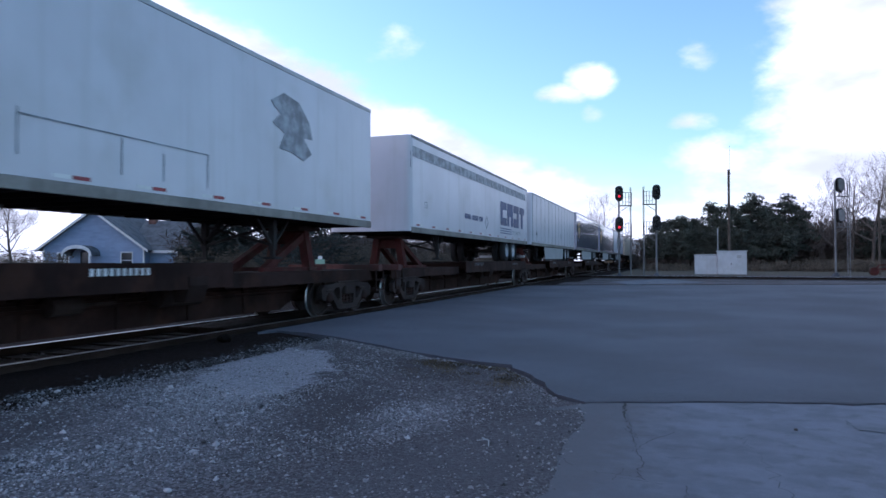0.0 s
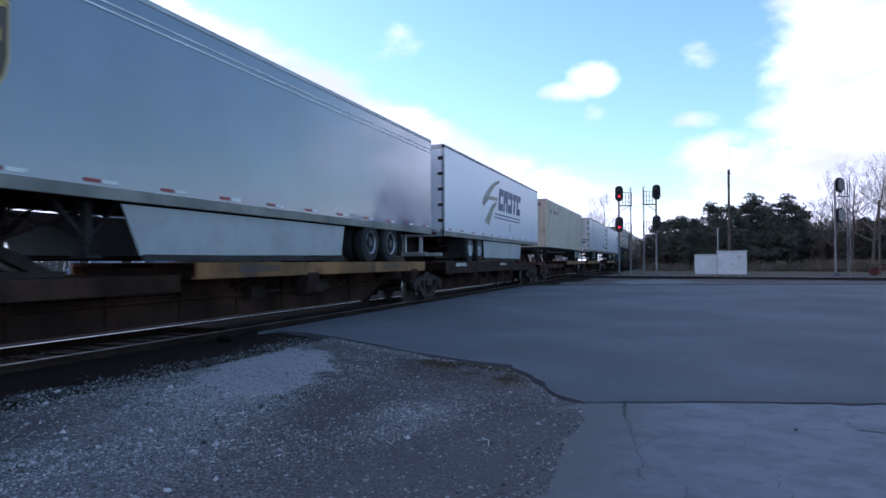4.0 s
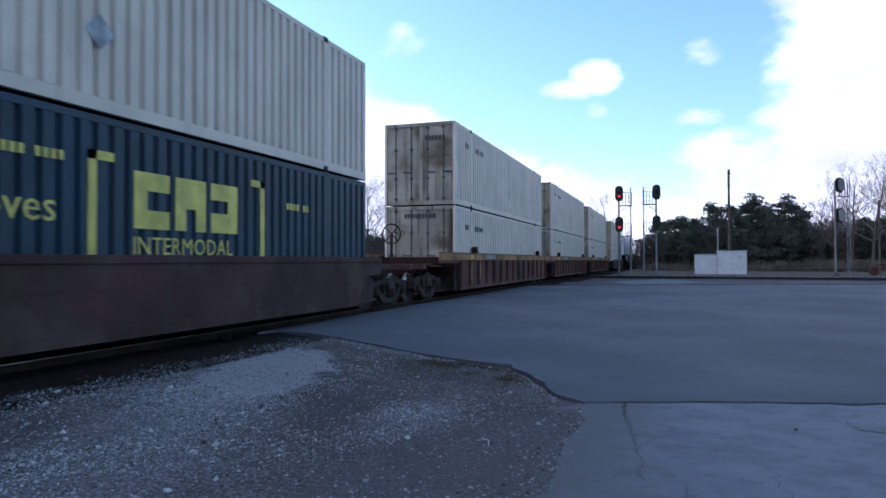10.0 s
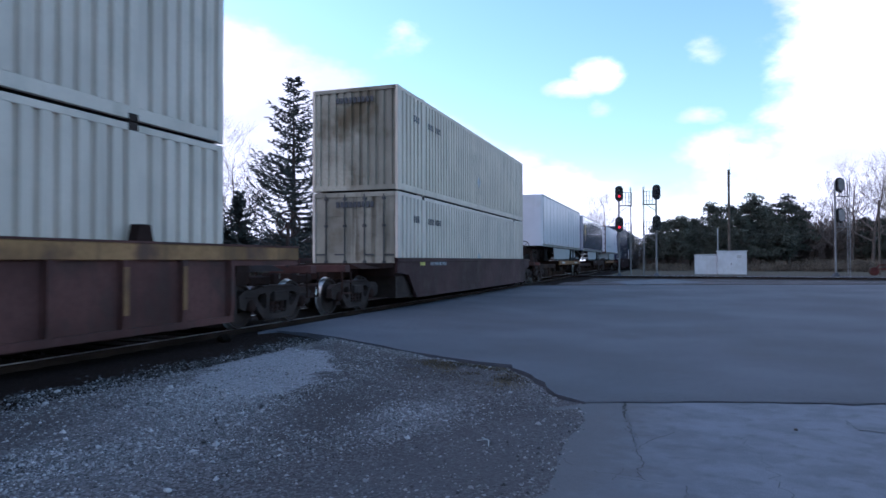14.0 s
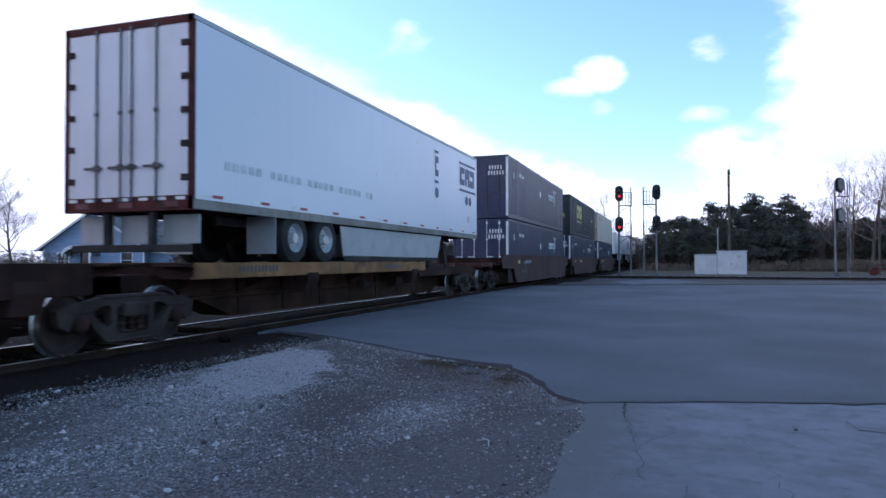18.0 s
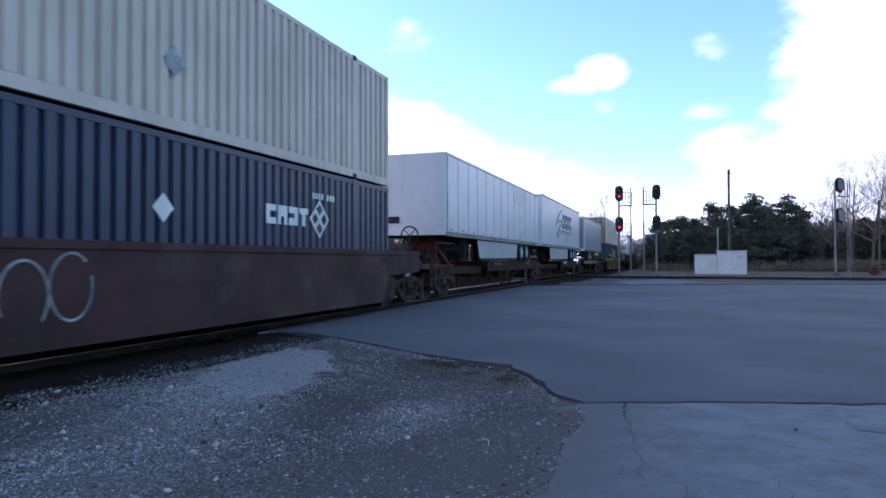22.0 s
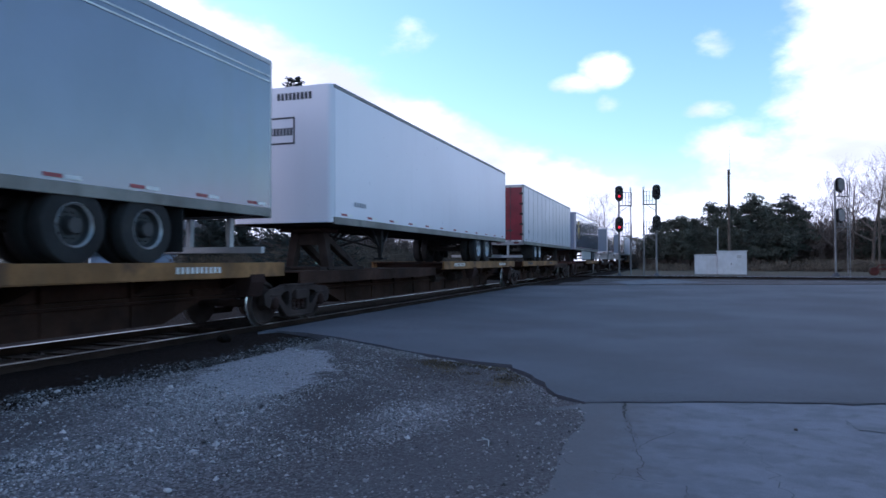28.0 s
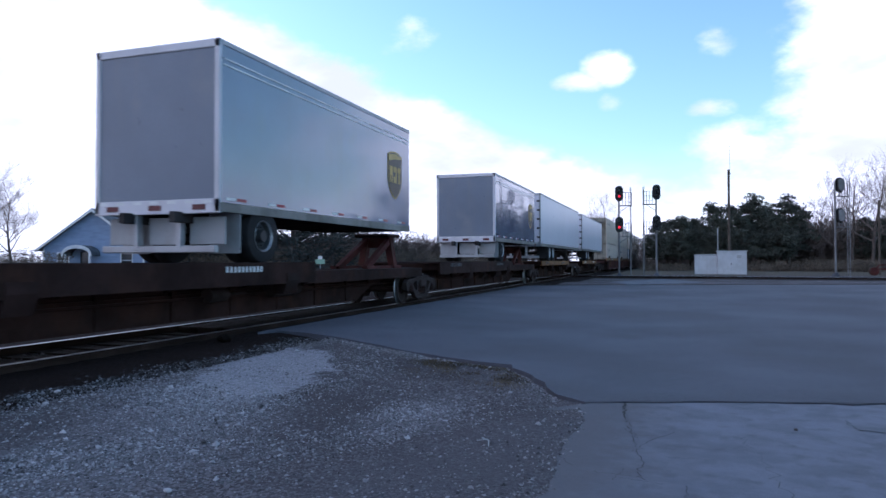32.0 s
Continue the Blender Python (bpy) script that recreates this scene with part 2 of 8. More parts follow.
M_HUT = surf("white hut paint", (0.54, 0.555, 0.59), 0.6, vary=0.06, grime=(0.45, 0.45, 0.44), grime_amount=0.4, streaks=0.25, streak_col=(0.35, 0.34, 0.32))
M_TIMBER = surf("weathered pole timber", (0.085, 0.065, 0.05), 0.9, vary=0.2, bump=0.4)
M_BARK = surf("grey brown bark", (0.085, 0.065, 0.055), 0.95, vary=0.25, scale=5, bump=0.5)
M_TWIG = surf("bare twigs", (0.155, 0.120, 0.102), 0.95, vary=0.2, scale=3)
M_NEEDLE = surf("dark conifer needles", (0.080, 0.090, 0.070), 0.9, vary=0.3, scale=0.8, fine=6, bump=0)
M_SPRUCE = surf("spruce needles", (0.046, 0.056, 0.052), 0.85, vary=0.3, scale=0.8, fine=6, bump=0)
M_CHORD = surf("chipped yellow chord paint", (0.30, 0.160, 0.072), 0.75, spec=0.2, vary=0.25, scale=0.7, grime=(0.095, 0.05, 0.04), grime_amount=0.95, streaks=0.5, streak_col=(0.08, 0.055, 0.04), bump=0.25)
M_SILL = surf("dirty aluminium sill", (0.25, 0.235, 0.215), 0.6, 0.15, vary=0.15, scale=0.8, grime=(0.11, 0.095, 0.08), grime_amount=0.6, streaks=0.4, streak_col=(0.10, 0.085, 0.07), spec=0.25)
M_SPINE = surf("patchy rust and yellow steel", (0.048, 0.025, 0.018), 0.85, spec=0.1, vary=0.3, scale=0.8, grime=(0.022, 0.013, 0.011), grime_amount=0.95, streaks=0.5, streak_col=(0.03, 0.018, 0.013), bump=0.3)
# Light falling on one trailer's landing legs, put into a paler, grimy leg colour.
M_LITLEG = surf("lit grey leg paint", (0.27, 0.275, 0.285), 0.6, vary=0.12, grime=(0.12, 0.10, 0.09), grime_amount=0.5)
M_ROD = surf("dark greasy door rod", (0.07, 0.072, 0.076), 0.55, 0.4, vary=0.2)
M_MAST = surf("weathered signal mast", (0.21, 0.205, 0.21), 0.65, 0.2, vary=0.18, grime=(0.12, 0.10, 0.09), grime_amount=0.4)
M_STRAW = surf("flattened straw", (0.125, 0.096, 0.062), 0.95, vary=0.3, scale=2.0, bump=0, spec=0.1)
M_BRUSH = surf("dry brush", (0.145, 0.115, 0.085), 0.95, vary=0.3, scale=1.0, bump=0)

# ---------------------------------------------------------------- clouds: a far shell that drifts


def cloud_material():
    m = bpy.data.materials.new("cloud")
    m.use_nodes = True
    n, l = m.node_tree.nodes, m.node_tree.links
    n.clear()
    out = n.new("ShaderNodeOutputMaterial")
    tc = n.new("ShaderNodeTexCoord")
    nrm = n.new("ShaderNodeVectorMath")
    nrm.operation = "NORMALIZE"
    l.new(tc.outputs["Object"], nrm.inputs[0])
    sep = n.new("ShaderNodeSeparateXYZ")
    l.new(nrm.outputs[0], sep.inputs[0])

    def op(kind, a, b=None, c=None):
        x = n.new("ShaderNodeMath")
        x.operation = kind
        for i, v in enumerate((a, b, c)):
            if v is None:
                continue
            if isinstance(v, (int, float)):
                x.inputs[i].default_value = v
            else:
                l.new(v, x.inputs[i])
        return x.outputs[0]
    el = op("MULTIPLY", op("ARCSINE", sep.outputs[2]), 57.2958)
    az = op("MULTIPLY", op("ARCTAN2", sep.outputs[0], sep.outputs[1]), 57.2958)

    def noise_at(s, detail, stretch=(1, 1, 1.8)):
        mp = n.new("ShaderNodeMapping")
        mp.inputs["Scale"].default_value = stretch
        l.new(nrm.outputs[0], mp.inputs[0])
        t = n.new("ShaderNodeTexNoise")
        t.inputs["Scale"].default_value, t.inputs["Detail"].default_value, t.inputs["Roughness"].default_value = s, detail, 0.55
        l.new(mp.outputs[0], t.inputs["Vector"])
        return op("SUBTRACT", t.outputs["Fac"], 0.5)

    def blob(a, e, ra, re, gain, off=0.0):
        da = op("DIVIDE", op("SUBTRACT", az, a), ra)
        de = op("DIVIDE", op("SUBTRACT", el, e), re)
        r2 = op("ADD", op("MULTIPLY", da, da), op("MULTIPLY", de, de))
        return op("SUBTRACT", op("MULTIPLY", op("SUBTRACT", 1.0, r2), gain), off)
    # a bank that climbs to the left, a tower on the right, small fair-weather puffs
    left = op("MULTIPLY", op("SUBTRACT", op("MULTIPLY_ADD", az, -0.44, 3.2), el), 0.30)
    right = op("MINIMUM", op("MULTIPLY", op("SUBTRACT", az, op("MULTIPLY_ADD", el, 0.20, 4.4)), 0.20), op("MULTIPLY", op("SUBTRACT", 28.0, az), 0.05))
    low = op("MULTIPLY", op("SUBTRACT", 5.2, el), 0.14)
    field = op("MAXIMUM", op("MAXIMUM", left, right), low)
    for b in ((-6.3, 14.5, 2.0, 1.35, 0.42), (-8.3, 13.6, 1.9, 0.75, 0.3), (1.7, 10.9, 1.7, 0.7, 0.28, 0.1), (-6.2, 11.9, 1.1, 0.7, 0.25, 0.1), (1.8, 16.2, 1.5, 1.6, 0.22, 0.31), (-22.5, 17.6, 3.0, 1.3, 0.22, 0.26), (4.5, 7.6, 4.0, 1.8, 0.2)):
        field = op("MAXIMUM", field, blob(*b))
    field = op("MINIMUM", op("MAXIMUM", field, -1.0), 0.7)
    rough = op("ADD", op("MULTIPLY", noise_at(9.0, 6.0), 1.4), op("MULTIPLY", noise_at(26.0, 5.0), 0.62))
    cover = n.new("ShaderNodeMapRange")
    cover.interpolation_type = "SMOOTHSTEP"
    cover.inputs["From Min"].default_value, cover.inputs["From Max"].default_value = -0.24, 0.46
    l.new(op("ADD", field, rough), cover.inputs["Value"])
    haze = n.new("ShaderNodeMapRange")
    haze.interpolation_type = "SMOOTHSTEP"
    haze.inputs["From Min"].default_value, haze.inputs["From Max"].default_value = 9.0, -1.0
    l.new(el, haze.inputs["Value"])
    dens = op("MAXIMUM", cover.outputs[0], op("MULTIPLY", haze.outputs[0], 0.85))
    shade = n.new("ShaderNodeMapRange")
    shade.interpolation_type = "SMOOTHSTEP"
    shade.inputs["From Min"].default_value, shade.inputs["From Max"].default_value = -0.16, 0.2
    shade.inputs["To Min"].default_value, shade.inputs["To Max"].default_value = 0.66, 1.15
    l.new(noise_at(5.0, 5.0, (1, 1, 2.6)), shade.inputs["Value"])
    em = n.new("ShaderNodeEmission")
    em.inputs["Color"].default_value = (0.97, 0.985, 1.0, 1)
    l.new(shade.outputs[0], em.inputs["Strength"])
    tr = n.new("ShaderNodeBsdfTransparent")
    mx = n.new("ShaderNodeMixShader")
    l.new(dens, mx.inputs[0])
    l.new(tr.outputs[0], mx.inputs[1])
    l.new(em.outputs[0], mx.inputs[2])
    l.new(mx.outputs[0], out.inputs[0])
    return m


def cloud_shell():
    g = Geo()
    na, ne, r = 72, 20, 2600.0
    for j in range(ne + 1):
        e = radians(-1.5 + 91.5 * j / ne)
        for i in range(na):
            a = 2 * math.pi * i / na
            g.v.append((r * math.cos(e) * math.sin(a), r * math.cos(e) * math.cos(a), r * math.sin(e)))
    for j in range(ne):
        for i in range(na):
            k = (i + 1) % na
            g.f.append((j * na + i, j * na + k, (j + 1) * na + k, (j + 1) * na + i))
    return solid("clouds", g.mesh("clouds", M_CLOUD, True), "broken white clouds drifting over a blue sky", "clouds", kind="structure", at=pose(0, 0, 0))


M_CLOUD = cloud_material()
clouds = cloud_shell()

from mathutils.geometry import delaunay_2d_cdt

# ---------------------------------------------------------------- ground, road, track


def step(a, b, x):
    t = min(1.0, max(0.0, (x - a) / (b - a)))
    return t * t * (3 - 2 * t)


def ground_z(x, y):
    """Height of the earth: level with the sleepers near the track, lower where the camera stands."""
    dip = step(-6.2, -3.2, x) * (1 - step(14.0, 34.0, y))
    return -0.06 - 0.12 * dip


ROAD_EDGE = [(-7.0, 11.1), (-6.29, 10.88), (-4.91, 10.33), (-3.71, 9.79), (-2.77, 9.37), (-2.14, 9.06), (-1.67, 8.33), (-1.36, 7.62), (-1.14, 7.21), (-0.87, 6.94), (0.4, 7.36), (1.95, 7.75)]


def road_edge(x):
    """Where the asphalt begins, as a distance along the track."""
    return float(np.interp(x, [p[0] for p in ROAD_EDGE], [p[1] for p in ROAD_EDGE]))


def ground_noise(x, y):
    """Small swells of the gravel; smooth where the apron lies."""
    if not (-14 < x < 6 and -2 < y < 24):
        return 0.0
    n = 0.018 * noise.noise(Vector((x * 0.9, y * 0.9, 0))) + 0.012 * noise.noise(Vector((x * 3, y * 3, 5))) + 0.008 * noise.noise(Vector((x * 9, y * 9, 2)))
    k = step(-0.9, -0.45, x) * (1 - step(6.7, 7.05, y))
    # earth lies low under the asphalt, with a worn gutter along its edge, and is trodden over the border of the apron
    s = y - road_edge(x) if x > -7.3 else -1.0
    under = step(0.05, 0.4, s)
    gutter = step(-0.35, -0.03, s) * (1 - under) * step(-4.2, -2.6, x) * (1 - step(-1.2, -0.9, x))
    spill = step(-2.2, -1.2, x) * (1 - step(6.3, 6.9, y))
    return (n * (1 - k) + 0.036 * spill * (1 - k) - 0.04 * k) * (1 - under) - 0.022 * gutter - 0.04 * under


def pale_zones(n, l, sep, big, tone, colour):
    """Crushed limestone spread on the dirt: a compacted patch and a thin swathe along the track, with ragged edges."""
    for cx, cy, rx, ry, tilt, amount, lift, soft in ((-4.1, 4.4, 1.0, 2.5, 0.22, 0.42, 1.4, 0.6), (-4.88, 7.55, 0.80, 1.8, 0.24, 0.97, 3.3, 0.16), (-2.3, 5.9, 0.5, 1.0, 0.0, 0.4, 1.3, 0.6), (-1.25, 4.7, 0.85, 2.0, -0.35, 0.65, 0, 0.7)):
        def op(kind, a, b):
            x = n.new("ShaderNodeMath")
            x.operation = kind
            for i, v in enumerate((a, b)):
                if isinstance(v, (int, float)):
                    x.inputs[i].default_value = v
                else:
                    l.new(v, x.inputs[i])
            return x.outputs[0]
        dy = op("SUBTRACT", sep.outputs[1], cy)
        dx = op("ADD", op("SUBTRACT", sep.outputs[0], cx), op("MULTIPLY", dy, tilt))
        ex, ey = op("DIVIDE", dx, rx), op("DIVIDE", dy, ry)
        r = op("SQRT", op("ADD", op("MULTIPLY", ex, ex), op("MULTIPLY", ey, ey)), 0.0)
        jag = n.new("ShaderNodeTexNoise")
        jag.inputs["Scale"].default_value, jag.inputs["Detail"].default_value = 2.3, 9.0
        jag.inputs["Roughness"].default_value = 0.72
        l.new(sep.inputs[0].links[0].from_socket, jag.inputs["Vector"])
        k = op("SUBTRACT", op("ADD", r, op("MULTIPLY", op("SUBTRACT", jag.outputs["Fac"], 0.5), 1.7)), 0.0)
        fade = n.new("ShaderNodeMapRange")
        fade.interpolation_type = "SMOOTHSTEP"
        fade.inputs["From Min"].default_value, fade.inputs["From Max"].default_value = 1.0 + soft / 2, 1.0 - soft
        fade.inputs["To Max"].default_value = amount
        l.new(k, fade.inputs["Value"])
        bright = n.new("ShaderNodeMix")
        bright.data_type, bright.blend_type = "RGBA", "ADD"
        bright.inputs["Factor"].default_value = 1.0
        l.new(tone.outputs[0], bright.inputs[6])
        bright.inputs[7].default_value = (0.055 * lift, 0.056 * lift, 0.062 * lift, 1)
        mix = n.new("ShaderNodeMix")
        mix.data_type = "RGBA"
        l.new(fade.outputs[0], mix.inputs["Factor"])
        l.new(colour, mix.inputs[6])
        if lift:
            l.new(bright.outputs[2], mix.inputs[7])
        else:
            mix.inputs[7].default_value = (0.126, 0.117, 0.126, 1)      # fine trodden dirt
        colour = mix.outputs[2]
    return colour


def stony(name, a, b, c, cell, bump, rough=0.95, patch=0.5, field=False):
    """Crushed stone: cells of three tints with dirt between, in metres."""
    m, n, l, out = graph(name)
    tc = n.new("ShaderNodeTexCoord")
    vor = n.new("ShaderNodeTexVoronoi")
    vor.inputs["Scale"].default_value = 1 / cell
    l.new(tc.outputs["Object"], vor.inputs["Vector"])
    big = n.new("ShaderNodeTexNoise")
    big.inputs["Scale"].default_value, big.inputs["Detail"].default_value = 0.42, 8.0
    l.new(tc.outputs["Object"], big.inputs["Vector"])
    fine = n.new("ShaderNodeTexNoise")
    fine.inputs["Scale"].default_value, fine.inputs["Detail"].default_value = 2.2 / cell, 4.0
    l.new(tc.outputs["Object"], fine.inputs["Vector"])
    tone = n.new("ShaderNodeValToRGB")
    e = tone.color_ramp.elements
    e[0].position, e[0].color = 0.15, (*a, 1)
    e[1].position, e[1].color = 0.85, (*c, 1)
    k = e.new(0.5)
    k.color = (*b, 1)
    l.new(vor.outputs["Color"], tone.inputs[0])
    r = n.new("ShaderNodeMapRange")
    r.inputs["From Min"].default_value, r.inputs["From Max"].default_value = 0.38, 0.62
    r.inputs["To Max"].default_value = patch
    l.new(big.outputs["Fac"], r.inputs["Value"])
    mx = n.new("ShaderNodeMix")
    mx.data_type = "RGBA"
    l.new(r.outputs[0], mx.inputs["Factor"])
    l.new(tone.outputs[0], mx.inputs[6])
    mx.inputs[7].default_value = (*a, 1)
    colour = mx.outputs[2]
    if field:
        # dry winter grass begins some way from the track and the road
        sep = n.new("ShaderNodeSeparateXYZ")
        l.new(tc.outputs["Object"], sep.inputs[0])
        edge = n.new("ShaderNodeMath")
        edge.operation = "MULTIPLY_ADD"
        l.new(big.outputs["Fac"], edge.inputs[0])
        edge.inputs[1].default_value = 12.0
        l.new(sep.outputs[1], edge.inputs[2])
        far = n.new("ShaderNodeMapRange")
        far.inputs["From Min"].default_value, far.inputs["From Max"].default_value = 66.0, 72.0
        l.new(edge.outputs[0], far.inputs["Value"])
        west = n.new("ShaderNodeMapRange")
        west.inputs["From Min"].default_value, west.inputs["From Max"].default_value = -22.0, -27.0
        l.new(sep.outputs[0], west.inputs["Value"])
        either = n.new("ShaderNodeMath")
        either.operation = "MAXIMUM"
        l.new(far.outputs[0], either.inputs[0])
        l.new(west.outputs[0], either.inputs[1])
        gr = n.new("ShaderNodeMix")
        gr.data_type = "RGBA"
        l.new(either.outputs[0], gr.inputs["Factor"])
        l.new(colour, gr.inputs[6])
        gr.inputs[7].default_value = (0.125, 0.105, 0.082, 1)
        colour = gr.outputs[2]
        colour = pale_zones(n, l, sep, big, tone, colour)
    l.new(colour, out.inputs["Base Color"])
    out.inputs["Roughness"].default_value = rough
    out.inputs["Specular IOR Level"].default_value = 0.08
    ad = n.new("ShaderNodeMath")
    ad.operation = "SUBTRACT"
    l.new(fine.outputs["Fac"], ad.inputs[0])
    l.new(vor.outputs["Distance"], ad.inputs[1])
    bp = n.new("ShaderNodeBump")
    bp.inputs["Strength"].default_value, bp.inputs["Distance"].default_value = bump, cell
    l.new(ad.outputs[0], bp.inputs["Height"])
    l.new(bp.outputs[0], out.inputs["Normal"])
    return m


M_EARTH = stony("dark gravel and dirt", (0.082, 0.071, 0.073), (0.138, 0.123, 0.130), (0.245, 0.225, 0.242), 0.019, 0.9, patch=0.7, field=True)
# Oily stone, with the shade of the train put into its tints.
M_BALLAST = stony("oily ballast darkened for train shade", (0.016, 0.0095, 0.0085), (0.021, 0.0130, 0.0115), (0.028, 0.0185, 0.0165), 0.03, 0.8)
M_ASPHALT = surf("worn asphalt", (0.087, 0.090, 0.114), 0.85, vary=0.16, scale=0.3, fine=55, grime=(0.066, 0.066, 0.079), grime_amount=0.75, bump=0.35, bump_scale=90)
M_CONCRETE = surf("worn concrete apron", (0.129, 0.136, 0.164), 0.9, vary=0.2, scale=1.1, fine=40, grime=(0.066, 0.067, 0.070), grime_amount=0.6, bump=0.35, bump_scale=70)


def trodden_dirt(m):
    """Dirt carried from the gravel on to the apron: thick by its broken border, gone a metre in."""
    n, l = m.node_tree.nodes, m.node_tree.links
    out = n["Principled BSDF"]
    clean = out.inputs["Base Color"].links[0].from_socket
    tc = n.new("ShaderNodeTexCoord")
    sep = n.new("ShaderNodeSeparateXYZ")
    l.new(tc.outputs["Object"], sep.inputs[0])
    jag = n.new("ShaderNodeTexNoise")
    jag.inputs["Scale"].default_value, jag.inputs["Detail"].default_value, jag.inputs["Roughness"].default_value = 3.0, 9.0, 0.75
    l.new(tc.outputs["Object"], jag.inputs["Vector"])
    edge = n.new("ShaderNodeMath")
    edge.operation = "MULTIPLY_ADD"
    l.new(jag.outputs["Fac"], edge.inputs[0])
    edge.inputs[1].default_value = 1.6
    l.new(sep.outputs[0], edge.inputs[2])
    fade = n.new("ShaderNodeMapRange")
    fade.interpolation_type = "SMOOTHSTEP"
    fade.inputs["From Min"].default_value, fade.inputs["From Max"].default_value = 1.15, 0.1
    fade.inputs["To Max"].default_value = 0.9
    l.new(edge.outputs[0], fade.inputs["Value"])
    mix = n.new("ShaderNodeMix")
    mix.data_type = "RGBA"
    l.new(fade.outputs[0], mix.inputs["Factor"])
    l.new(clean, mix.inputs[6])
    mix.inputs[7].default_value = (0.120, 0.114, 0.124, 1)
    l.new(mix.outputs[2], out.inputs["Base Color"])
    return m


M_APRON = trodden_dirt(surf("worn concrete apron slab", (0.172, 0.178, 0.212), 0.9, spec=0.2, vary=0.10, scale=3.4, fine=60, grime=(0.095, 0.098, 0.110), grime_amount=0.5, bump=0.35, bump_scale=70))
M_TAR = surf("tar joint", (0.02, 0.02, 0.022), 0.8, vary=0.2)


def ground_sheet():
    g = Geo()

    def steps(lo, hi, fine_lo, fine_hi, d):
        a = list(np.arange(fine_lo, fine_hi + d / 2, d))
        w, x = d, fine_hi
        while x < hi:
            w *= 1.5
            x += w
            a.append(min(x, hi))
        w, x = d, fine_lo
        while x > lo:
            w *= 1.5
            x -= w
            a.insert(0, max(x, lo))
        return a
    xs, ys = steps(-2500, 2500, -9, 4, 0.11), steps(-2500, 2500, 1, 13, 0.11)
    for y in ys:
        for x in xs:
            z = ground_z(x, y)
            # the track bed is dug in
            trench = 0.32 * step(-18.6, -17.2, x) * (1 - step(-6.0, -5.6, x))
            g.v.append((x, y, z - 0.03 + ground_noise(x, y) - trench))
    w = len(xs)
    g.f = [(j * w + i, j * w + i + 1, (j + 1) * w + i + 1, (j + 1) * w + i) for j in range(len(ys) - 1) for i in range(w - 1)]
    solid("ground", g.mesh("ground", M_EARTH, True), "dark gravel and dirt beside the railway", "ground", kind="structure")


def sheet(name, outline, material, label, category, lift, thick=0.06, ragged=0.0, cell=0.5, seed=3, hug=False):
    """A thin slab with a ragged edge that follows the ground."""
    pts = []
    for i, (x0, y0) in enumerate(outline):
        x1, y1 = outline[(i + 1) % len(outline)]
        d = math.hypot(x1 - x0, y1 - y0)
        k = max(1, min(60, int(d / cell)))
        for j in range(k):
            t = j / k
            x, y = x0 + (x1 - x0) * t, y0 + (y1 - y0) * t
            w = ragged if d < 40 else 0
            pts.append((x + w * noise.noise(Vector((x * 2.1, y * 2.1, seed))), y + w * noise.noise(Vector((x * 2.1, y * 2.1, seed + 9)))))
    n = len(pts)
    inner = []
    for x in np.arange(-10, 4.1, 0.12 if hug else 0.5):
        for y in np.arange(5.5, 9.5, 0.12) if hug else np.arange(0.25, 36, 1.0):
            hits = 0
            for (x0, y0), (x1, y1) in zip(pts, pts[1:] + pts[:1]):
                if (y0 > y) != (y1 > y) and x < x0 + (x1 - x0) * (y - y0) / (y1 - y0):
                    hits += 1
            if hits % 2 and min((x - p[0]) ** 2 + (y - p[1]) ** 2 for p in pts) > 0.01:
                inner.append((x, y))
    flat, _, tris, _, _, _ = delaunay_2d_cdt([Vector(p) for p in pts + inner], [], [list(range(n))], 1, 1e-4)
    bm = bmesh.new()
    vs = [bm.verts.new((p[0], p[1], 0)) for p in flat]
    for f in tris:
        bm.faces.new([vs[i] for i in f])
    rim = [e for e in bm.edges if e.is_boundary]
    side = bmesh.ops.extrude_edge_only(bm, edges=rim)["geom"]
    down = {v for v in side if isinstance(v, bmesh.types.BMVert)}
    for v in bm.verts:
        v.co.z = ground_z(v.co.x, v.co.y) + lift - (thick if v in down else 0) + (ground_noise(v.co.x, v.co.y) if hug else 0)
    bmesh.ops.recalc_face_normals(bm, faces=bm.faces[:])
    me = bpy.data.meshes.new(name)
    bm.to_mesh(me)
    bm.free()
    me.materials.append(material)
    return solid(name, me, label, category, kind="structure")


ground_sheet()
sheet("road", [(-7.22, 35.0), (-7.22, 10.7), *ROAD_EDGE, (40, 18.4), (70, 60), (11, 41.0), (-6, 35.4)], M_ASPHALT, "worn grey asphalt of the level crossing", "road", 0.0, 0.1, 0.10, 0.22)
sheet("pavement", [(-0.83, 6.93), (-1.15, 6.6), (-1.2, 5.6), (-1.2, 4.2), (-1.2, 2.5), (-1.3, -1), (-1.4, -14), (40, -14), (40, 18.35), (1.95, 7.72), (0.4, 7.33)], M_APRON,
      "worn pale concrete apron with cracks", "pavement", -0.010, 0.1, 0.12, 0.25)
sheet("far_verge", [(-6, 36.5), (-2, 38.2), (11, 42.4), (12.5, 46.0), (-1, 43.5), (-6.2, 41.5)], M_EARTH, "dark gravel verge beyond the road", "gravel", -0.006, 0.05, 0.3, 0.6)

sheet("pavement", [(-3.54, 42.16), (-0.73, 49.21), (1.8, 42.23), (-2.34, 37.62)], M_CONCRETE, "pale worn concrete pad beside the far rails", "pavement", 0.012, 0.05, 0.25, 0.6, 12)


